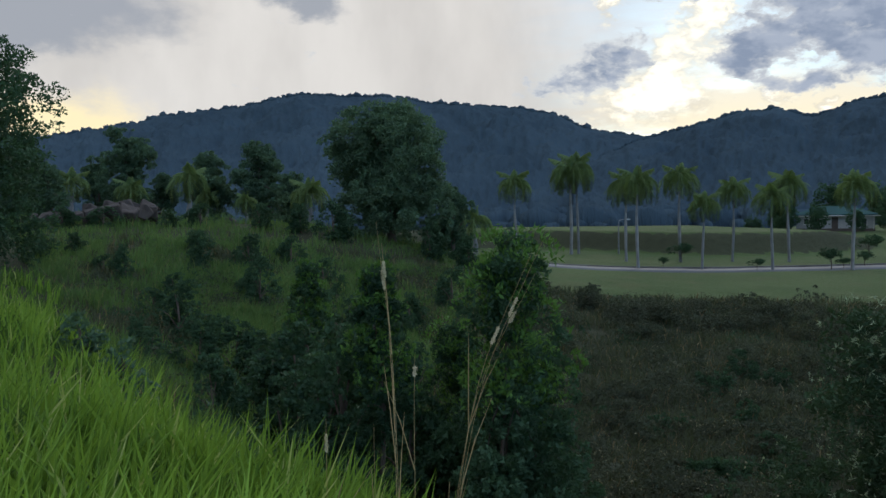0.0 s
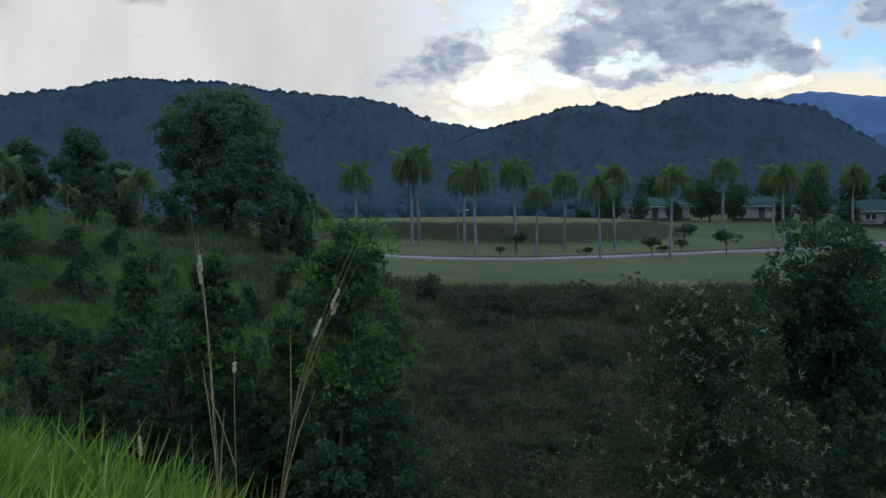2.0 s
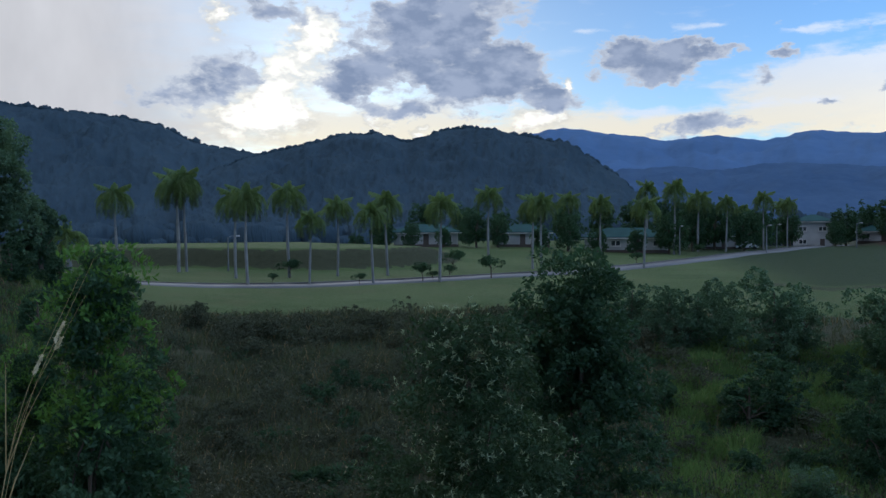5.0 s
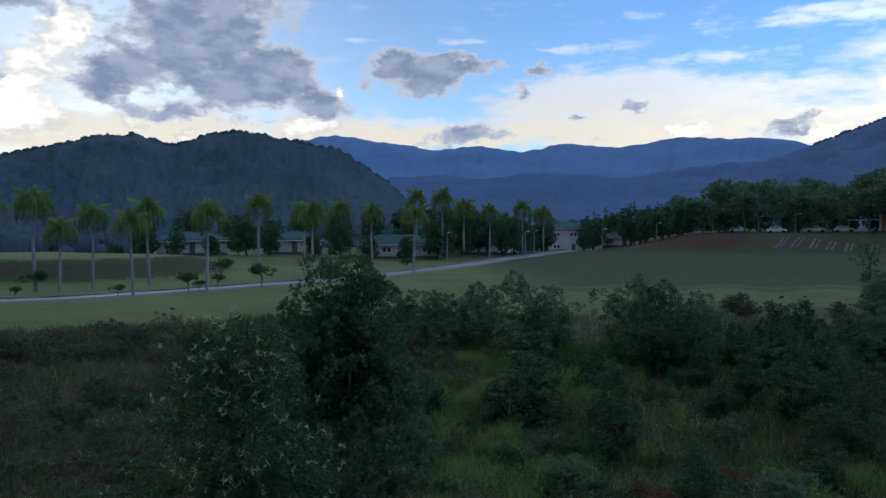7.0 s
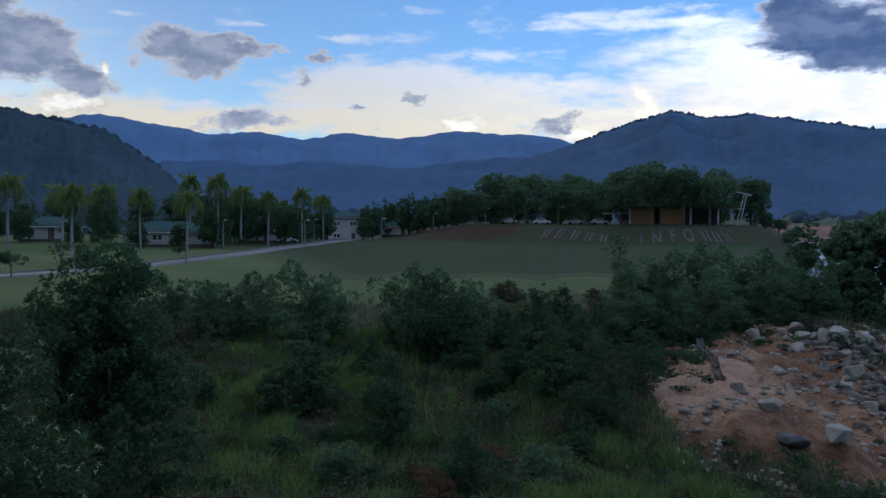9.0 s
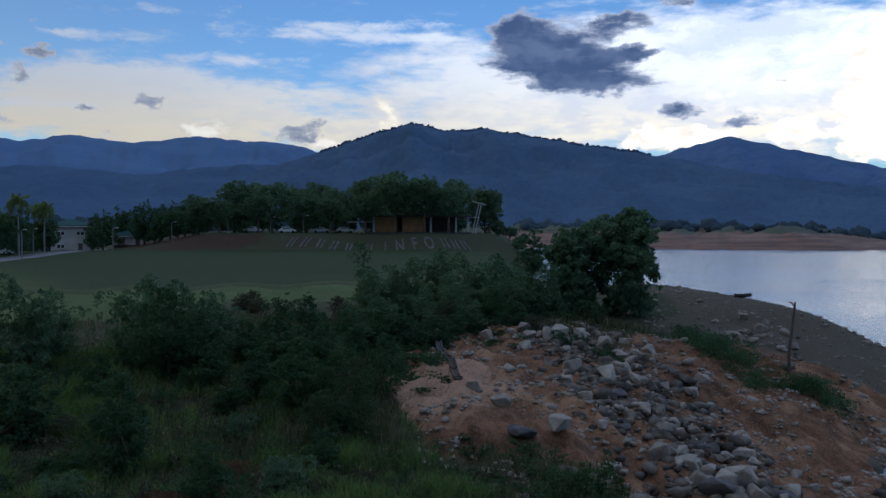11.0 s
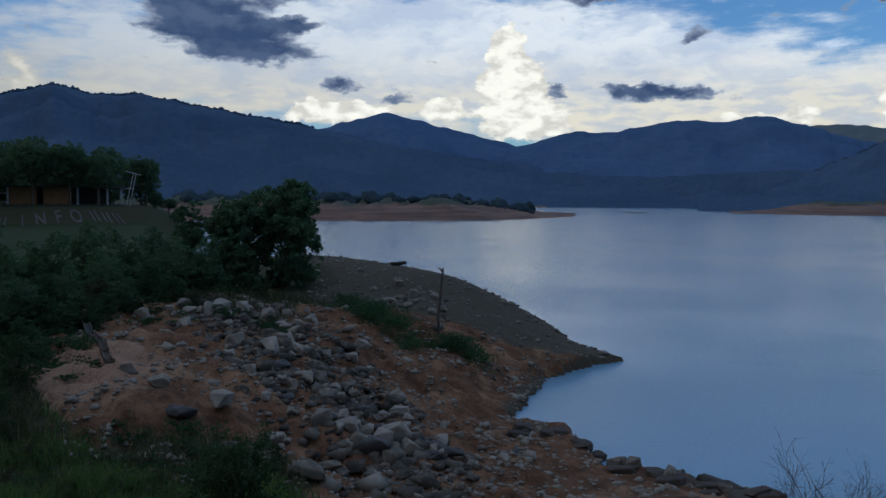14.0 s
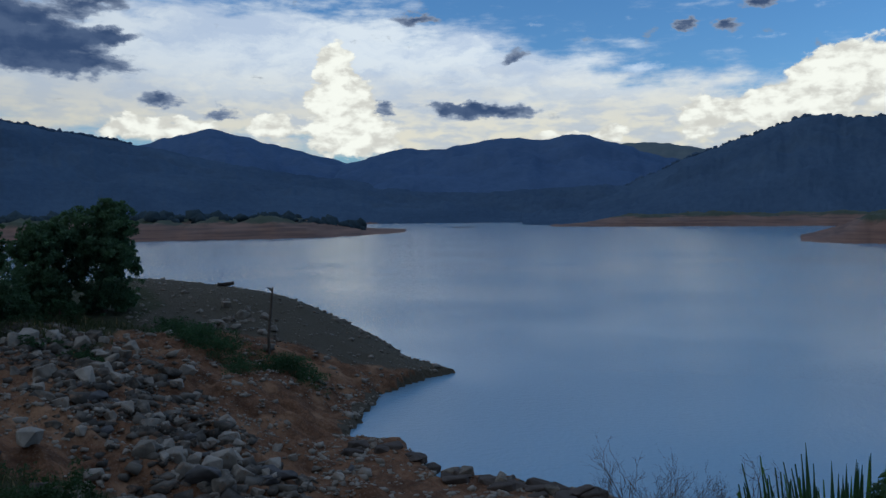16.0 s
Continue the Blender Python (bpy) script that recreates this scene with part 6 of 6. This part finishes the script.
def rock(x, y, s, rng, me, label, group, sink=0.25, turn=None):
    ob = new("rock", me)
    ob.matrix_basis = pose(x, y, zat(x, y) + s * (0.5 - sink), rng.uniform(-25, 25), rng.uniform(-25, 25), rng.uniform(0, 360) if turn is None else turn) @ Matrix.Scale(s, 4)
    return tagged(ob, label, "rock", group)


_rng = np.random.default_rng(77)
A, B = np.array(polar(83.5, 49)), np.array(polar(97.5, 29))
for _ in range(225):
    t, w = _rng.uniform(0, 1) ** 0.9, _rng.normal() * 2.4
    d = unit(B - A)
    x, y = A + (B - A) * t + np.array([-d[1], d[0]]) * w
    s = min(0.6, 0.19 + 0.13 * _rng.exponential(1.0))
    pick = _rng.uniform()
    rock(x, y, s, _rng, PALE[_rng.integers(0, 2)] if pick < 0.42 else DARK[_rng.integers(0, 2)] if pick < 0.52 else ROCKS[_rng.integers(0, 8)], "angular granite boulder on the red slope", "boulders on the slope")
for _ in range(26):
    x, y = polar(_rng.uniform(93.5, 98.6), _rng.uniform(53, 60))
    rock(x, y, min(0.6, 0.2 + 0.14 * _rng.exponential(1.0)), _rng, ROCKS[_rng.integers(0, 8)], "pale granite boulder on the headland", "boulders on the headland")
x, y = polar(83.8, 30.2)
pale = rock(x, y, 0.55, _rng, PALE[0], "long pale granite boulder on bare soil", "boulders on the slope", 0.2, 20)
pale.matrix_basis = Matrix.Translation((x, y, zat(x, y) + 0.2)) @ pose(0, 0, 0, 4, 12, -10) @ Matrix.Diagonal((0.78, 0.44, 0.42, 1))
for az, r, s in ((84.6, 26.5, 0.38), (79.8, 33, 0.45), (77.9, 34, 0.45), (86.4, 27, 0.4), (89.6, 25.5, 0.5), (91.5, 27.5, 0.45)):
    x, y = polar(az, r)
    rock(x, y, s, _rng, ROCKS[int(az) % 8], "large pale granite boulder on bare soil", "boulders on the slope", 0.2)
for az, r, s in ((81.1, 29.0, 0.62), (88.0, 33, 0.35)):
    x, y = polar(az, r)
    rock(x, y, s, _rng, DARK[0], "dark wet boulder on bare soil", "boulders on the slope", 0.2)
for _ in range(16):
    az = _rng.uniform(103, 138)
    r = np.interp(az, [103, 105.5, 108, 112, 118, 126, 140], [38.6, 39, 38, 33.8, 32.6, 30.6, 29.6]) - _rng.uniform(0.0, 1.6)
    x, y = polar(az, r)
    rock(x, y, _rng.uniform(0.18, 0.5), _rng, ROCKS[_rng.integers(0, 8)], "flat brown-grey rock at the water's edge", "rocks at the waterline")


def rubble(name, label, x, y, size, mat, rng):
    v0 = np.array([[i, j, k] for k in (-1, 1) for j in (-1, 1) for i in (-1, 1)], float) * 0.75
    f0 = np.array([[0, 2, 3], [0, 3, 1], [4, 5, 7], [4, 7, 6], [0, 1, 5], [0, 5, 4], [2, 6, 7], [2, 7, 3], [0, 4, 6], [0, 6, 2], [1, 3, 7], [1, 7, 5]])
    n = len(x)
    v = v0[None] * rng.uniform(0.55, 1.25, (n, 8, 1)) + rng.normal(size=(n, 8, 3)) * 0.12
    turn, _ = np.linalg.qr(rng.normal(size=(n, 3, 3)))
    turn[:, :, 0] *= np.sign(np.linalg.det(turn))[:, None]
    v = np.einsum("nij,nvj->nvi", turn, v)
    v = v * (size * np.array([1, 1, 0.6])[None].repeat(n, 0) if np.isscalar(size) else size[:, None] * np.array([[1, 1, 0.6]]))[:, None]
    v = v + np.stack([x, y, height(x, y)], 1)[:, None]
    f = f0[None] + (np.arange(n) * 8)[:, None, None]
    return tagged(part(name, npmesh(name, v.reshape(-1, 3), f.reshape(-1, 3), [mat])), label, "stones", kind="stuff")


az, r, x, y = scatter(7000, 74, 106, 21, 52, _rng, 0.9)
keep = fbm(x, y, 4.0, 3, 2.0) > -0.1
rubble("stones", "small broken stones strewn over red soil", x[keep], y[keep], 0.035 + 0.045 * _rng.exponential(1.0, keep.sum()), M_ROCK, _rng)
az, r, x, y = scatter(900, 89, 110, 48, 72, _rng, 0.9)
rubble("stones", "grey stones covering the bare headland", x, y, 0.05 + 0.06 * _rng.exponential(1.0, len(x)), M_ROCK, _rng)
az, r, x, y = scatter(2200, 62, 82, 15, 27, _rng, 0.9)
rubble("stones", "small pale stones among thin grass", x, y, 0.03 + 0.035 * _rng.exponential(1.0, len(x)), M_ROCK, _rng)
az, r, x, y = scatter(1800, 101, 140, 22, 38, _rng, 0.9)
rubble("stones", "small stones along the shore", x, y, 0.04 + 0.05 * _rng.exponential(1.0, len(x)), M_ROCK, _rng)

az, r, x, y = scatter(4200, 77, 101, 24, 53, _rng, 0.9)
d = unit(B - A)
off = np.abs((x - A[0]) * -d[1] + (y - A[1]) * d[0])
keep = off < 3.8 * _rng.uniform(0.2, 1.2, len(x))
rubble("stones", "piled broken stones between the boulders", x[keep], y[keep], np.minimum(0.42, 0.09 + 0.10 * _rng.exponential(1.0, keep.sum())), M_ROCK, _rng)
for i in range(34):
    az = _rng.uniform(103.5, 121)
    x, y = polar(az, np.interp(az, [103, 105.5, 108, 112, 118], [38.4, 38.8, 37.6, 33.6, 32.4]) - _rng.uniform(0.5, 1.8))
    slab = rock(x, y, _rng.uniform(0.3, 0.75), _rng, BROWN[i % 2], "dark brown rock slab at the water's edge", "rocks at the waterline", 0.5)
    slab.matrix_basis = Matrix.Translation((x, y, max(0.05, zat(x, y)))) @ pose(0, 0, 0, _rng.uniform(-6, 6), _rng.uniform(-6, 6), _rng.uniform(0, 360)) @ Matrix.Diagonal((*slab.scale[:2], slab.scale[2] * 0.6, 1))

# rubble mound on the rise
for i in range(26):
    az, r = -21.5 + 4.6 * _rng.normal() * 0.6, 61 + 2.2 * _rng.normal()
    x, y = polar(az, r)
    up = 1.5 * math.exp(-((az + 21.5) / 3.2) ** 2)
    o2 = rock(x, y, _rng.uniform(0.4, 0.95), _rng, BROWN[i % 2], "dark brown broken rock in a rubble mound", "rubble mound")
    o2.location.z += up * _rng.uniform(0.1, 0.8)

# drain down the slope
drain = thing("drain", "broken concrete step drain running down the slope", "drain", pose(0, 0, 0))
for i in range(2, 16):
    t = i / 15
    x, y = polar(73.7 + 2.9 * t, 48.5 - 12.8 * t)
    x2, y2 = polar(73.7 + 2.9 * (t + 0.05), 48.5 - 12.8 * (t + 0.05))
    rz = math.degrees(math.atan2(y2 - y, x2 - x))
    bm = box(0.9, 0.30, 0.10, 0.03)
    bmesh.ops.create_cube(bm, size=1.0, matrix=Matrix.Translation((0, 0.13, 0.06)) @ Matrix.Diagonal((0.86, 0.07, 0.13, 1)))
    bmesh.ops.create_cube(bm, size=1.0, matrix=Matrix.Translation((0, -0.13, 0.06)) @ Matrix.Diagonal((0.86, 0.07, 0.13, 1)))
    part("drain_block", bm, M_KERB if i % 4 == 0 else M_TIMBER, drain, at=pose(x, y, zat(x, y) + 0.04, (i * 37 % 11) - 5, math.degrees(math.atan2(zat(x, y) - zat(x2, y2), math.hypot(x2 - x, y2 - y))), rz))

# crooked post and upturned boat on the headland
post = thing("post", "crooked weathered timber post standing on the shore", "post", at_ground(98.1, 50))
v, f = tube([(0, 0, -0.3), (0.03, 0.05, 1.0), (-0.06, -0.05, 2.2), (0.04, -0.16, 3.3), (0.02, -0.24, 4.0)], [0.10, 0.09, 0.085, 0.075, 0.05], 8)
part("shaft", npmesh("shaft", v, f, [M_TIMBER], True), None, post)
v, f = tube([(0.03, -0.2, 3.75), (0.0, -0.05, 3.95), (0.02, 0.1, 4.0)], [0.05, 0.06, 0.03], 6)
part("stub", npmesh("stub", v, f, [M_TIMBER], True), None, post)
x, y, z = spot(95.15, 67)
boat = thing("boat", "small dark rowing boat drawn up on the headland", "boat", pose(x, y, z + 0.02, 0, 0, -60) @ Matrix.Scale(0.62, 4))
u, w = np.linspace(-1, 1, 15), np.linspace(0, 1, 7)
U, Wd = np.meshgrid(u, w, indexing="ij")
half = 0.5 * (1 - np.abs(U) ** 2.6)
hull = np.concatenate([np.stack([U * 1.25, s * half * np.sin(Wd * np.pi / 2), 0.42 * (1 - np.cos(Wd * np.pi / 2)) + 0.12 * U ** 2], -1).reshape(-1, 3) for s in (-1, 1)])
i, j = np.meshgrid(np.arange(14), np.arange(6), indexing="ij")
q = np.stack([i * 7 + j, i * 7 + j + 1, (i + 1) * 7 + j + 1, (i + 1) * 7 + j], -1).reshape(-1, 4)
part("hull", npmesh("hull", hull, np.concatenate([q, q[:, ::-1] + 105]), [M_TIMBER], True), None, boat)
part("thwart", box(0.22, 0.8, 0.04, 0.01), M_TIMBER, boat, at=pose(0.2, 0, 0.33))

# ---- close plants ----


def stalk(points, heads, label):
    """A dry grass stalk with woolly seed heads: places along it, from 0 to 1."""
    ob = thing("grass_stalk", label, "grass stalk", pose(*points[0]), "dry grass stalks")
    p = np.array(points, float) - np.array(points[0])
    t = np.linspace(0, len(p) - 1, 14)
    q = np.stack([np.interp(t, np.arange(len(p)), p[:, k]) for k in range(3)], 1)
    for _ in range(3):
        q[1:-1] = (q[:-2] + 2 * q[1:-1] + q[2:]) / 4
    v, f = tube(q, np.linspace(0.0018, 0.0007, 14), 6)
    part("stem", npmesh("stem", v, f, [M_STRAW], True), None, ob)
    rng = np.random.default_rng(int(abs(points[-1][0]) * 1000))
    for h0, h1 in heads:
        s = rng.uniform(h0, h1, 260)
        c = np.stack([np.interp(s, np.linspace(0, 1, 14), q[:, k]) for k in range(3)], 1)
        lv, lf = leaves(c + rng.normal(size=(260, 3)) * 0.0022, np.tile(unit(q[-1] - q[0]), (260, 1)), 0.018, 0.0035, rng)
        part("seed_head", npmesh("seed_head", lv, lf, [M_SEED]), None, ob, "pale woolly seed head")
    for k in range(2):
        s0 = rng.uniform(0.2, 0.6)
        c = np.array([np.interp(s0, np.linspace(0, 1, 14), q[:, i]) for i in range(3)])
        d = unit(q[-1] - q[0] + rng.normal(size=3) * 0.35)
        v, f = tube([c, c + d * 0.2 + [0, 0, 0.03], c + d * 0.42], [0.0025, 0.002, 0.0008], 4)
        part("leaf_blade", npmesh("leaf_blade", v, f, [M_STRAW]), None, ob)
    return ob


for base, mid, tip, heads in (((-0.20, 3.5), (-0.215, 3.49, 10.3), (-0.285, 3.49, 10.95), [(0.78, 0.84)]), ((-0.21, 3.48), (-0.22, 3.48, 10.35), (-0.262, 3.48, 10.86), [(0.86, 0.92)]), ((-0.14, 3.52), (-0.138, 3.5, 10.1), (-0.13, 3.5, 10.38), [(0.84, 0.90)]),
                              ((-0.12, 3.50), (0.14, 3.5, 10.25), (0.42, 3.48, 10.86), [(0.74, 0.80)]), ((-0.10, 3.52), (0.12, 3.5, 10.25), (0.37, 3.49, 10.80), [(0.66, 0.72)]), ((-0.11, 3.55), (0.11, 3.52, 10.2), (0.39, 3.5, 10.72), [(0.80, 0.84)]), ((-0.52, 3.48), (-0.515, 3.47, 9.6), (-0.51, 3.46, 10.12), [(0.86, 0.93)]), ((-0.30, 3.5), (-0.31, 3.49, 9.6), (-0.31, 3.49, 10.08), [])):
    x, y = base
    stalk([(x, y, zat(x, y) - 0.03), mid, tip], heads, "dry straw-coloured grass stalk with a pale seed head" if heads else "dry bare straw-coloured grass stalk")


def bare_shrub(at, h, seed, label):
    rng = np.random.default_rng(seed)
    ob = thing("bare_shrub", label, "shrub", at, "bare shrubs")

    def grow(p, d, L, r, depth, out):
        q = p + d * L
        m = (p + q) / 2 + rng.normal(size=3) * 0.05 * L
        out.append(tube([p, m, q], [r, r * 0.8, r * 0.6], 5))
        if depth:
            for _ in range(rng.integers(2, 4)):
                grow(p + (q - p) * rng.uniform(0.5, 1.0), unit(d + rng.normal(size=3) * 0.46 + [0, 0, 0.16]), L * rng.uniform(0.5, 0.75), r * 0.55, depth - 1, out)

    for k in range(4):
        out2 = []
        grow(np.array([rng.normal() * 0.1, rng.normal() * 0.1, 0.0]), unit(np.array([rng.normal() * 0.25, rng.normal() * 0.25, 1.0])), h * 0.52, 0.021, 5, out2)
        v, f = join(out2)
        part("branch", npmesh("branch", v, f, [M_TIMBER], True), None, ob)
    return ob


for az, r, h, sd in ((126.0, 13, 2.3, 1), (124.6, 13.4, 2.0, 5), (128.0, 13, 1.8, 2), (131.0, 12.6, 2.0, 3), (129.6, 13.2, 1.5, 4)):
    x, y, z = spot(az, r)
    top = EYE + r * math.tan(radians(-14.9 if h > 1.9 else -16.4))
    bare_shrub(pose(x, y, z - 0.05), max(0.8, (top - z) / 1.05), sd, "leafless thin-branched shrub by the lake")

rng = np.random.default_rng(91)
x, y, z = spot(136.9, 6.0)
flax = thing("strap_leaf_plant", "dark clump of upright sword-shaped leaves", "plant", pose(x, y, z))
for i in range(170):
    ph, ln = rng.uniform(0, 2 * np.pi), rng.uniform(0.95, 1.16) * (EYE - 6.2 * math.tan(radians(15.2)) - z)
    tilt = rng.uniform(0.03, 0.34)
    d = np.array([math.cos(ph) * tilt, math.sin(ph) * tilt, 1.0])
    s = np.array([-math.sin(ph), math.cos(ph), 0]) * 0.03
    t = np.linspace(0, 1, 5)
    c = np.outer(t, d) * ln / np.linalg.norm(d) + np.array([math.cos(ph), math.sin(ph), 0]) * rng.uniform(0.05, 0.42)
    wd = np.array([0.6, 1.0, 0.9, 0.6, 0.03])
    v = np.concatenate([c - s * wd[:, None], c + s * wd[:, None], c + np.array([math.cos(ph), math.sin(ph), 0]) * 0.008])
    k = np.arange(4)
    f = np.concatenate([np.stack([k, k + 1, k + 11, k + 10], 1), np.stack([k + 10, k + 11, k + 6, k + 5], 1)])
    part("leaf", npmesh("leaf", v, f, [M_LEAF_LIGHT if i % 5 == 0 else M_LEAF], True), None, flax)
plant("bush", "dark leafy bush beside the strap-leaved plant", "bush", at_ground(140.4, 6.4), 1.1, 1.55, 0.0, 26, 6000, 0.07, 0.03, M_LEAF_DARK, 93, 0.04, kind="dome")
_rng = np.random.default_rng(23)
for _ in range(40):
    az, r = _rng.uniform(40, 69), _rng.uniform(21, 45)
    if 42 < az < 54 and 24 < r < 38:
        continue
    put_copy((bush_mid, bush_round, bush_small)[_rng.integers(0, 3)], az, r, _rng.uniform(0, 360), _rng.uniform(0.3, 0.62), 0.08, _rng.uniform(0.6, 1.0))
dry = plant("shrub", "reddish-brown dry shrub in the grass", "shrub", at_ground(58.0, 21), 1.9, 1.1, 0.0, 24, 5000, 0.10, 0.018, M_DRY, 94, 0.03, "dry shrubs", "mound")
for az, r, s in ((60.4, 22, 0.9), (56.6, 23, 0.7), (61.5, 25, 0.8), (75.0, 18.5, 0.5), (83, 18, 0.5)):
    put_copy(dry, az, r, az * 77 % 360, s)
weed = plant("weed_plant", "low dark broad-leaved weed in the tall grass", "weed", at_ground(-23.9, 15), 0.9, 0.95, 0.1, 12, 500, 0.13, 0.06, M_LEAF_DARK, 95, 0.03, "weeds in the grass", "dome")
put_copy(weed, -21.6, 13.5, 80, 1.0)
put_copy(weed, -20.6, 12.2, 170, 0.8)
put_copy(weed, -24.8, 18.0, 220, 0.8)
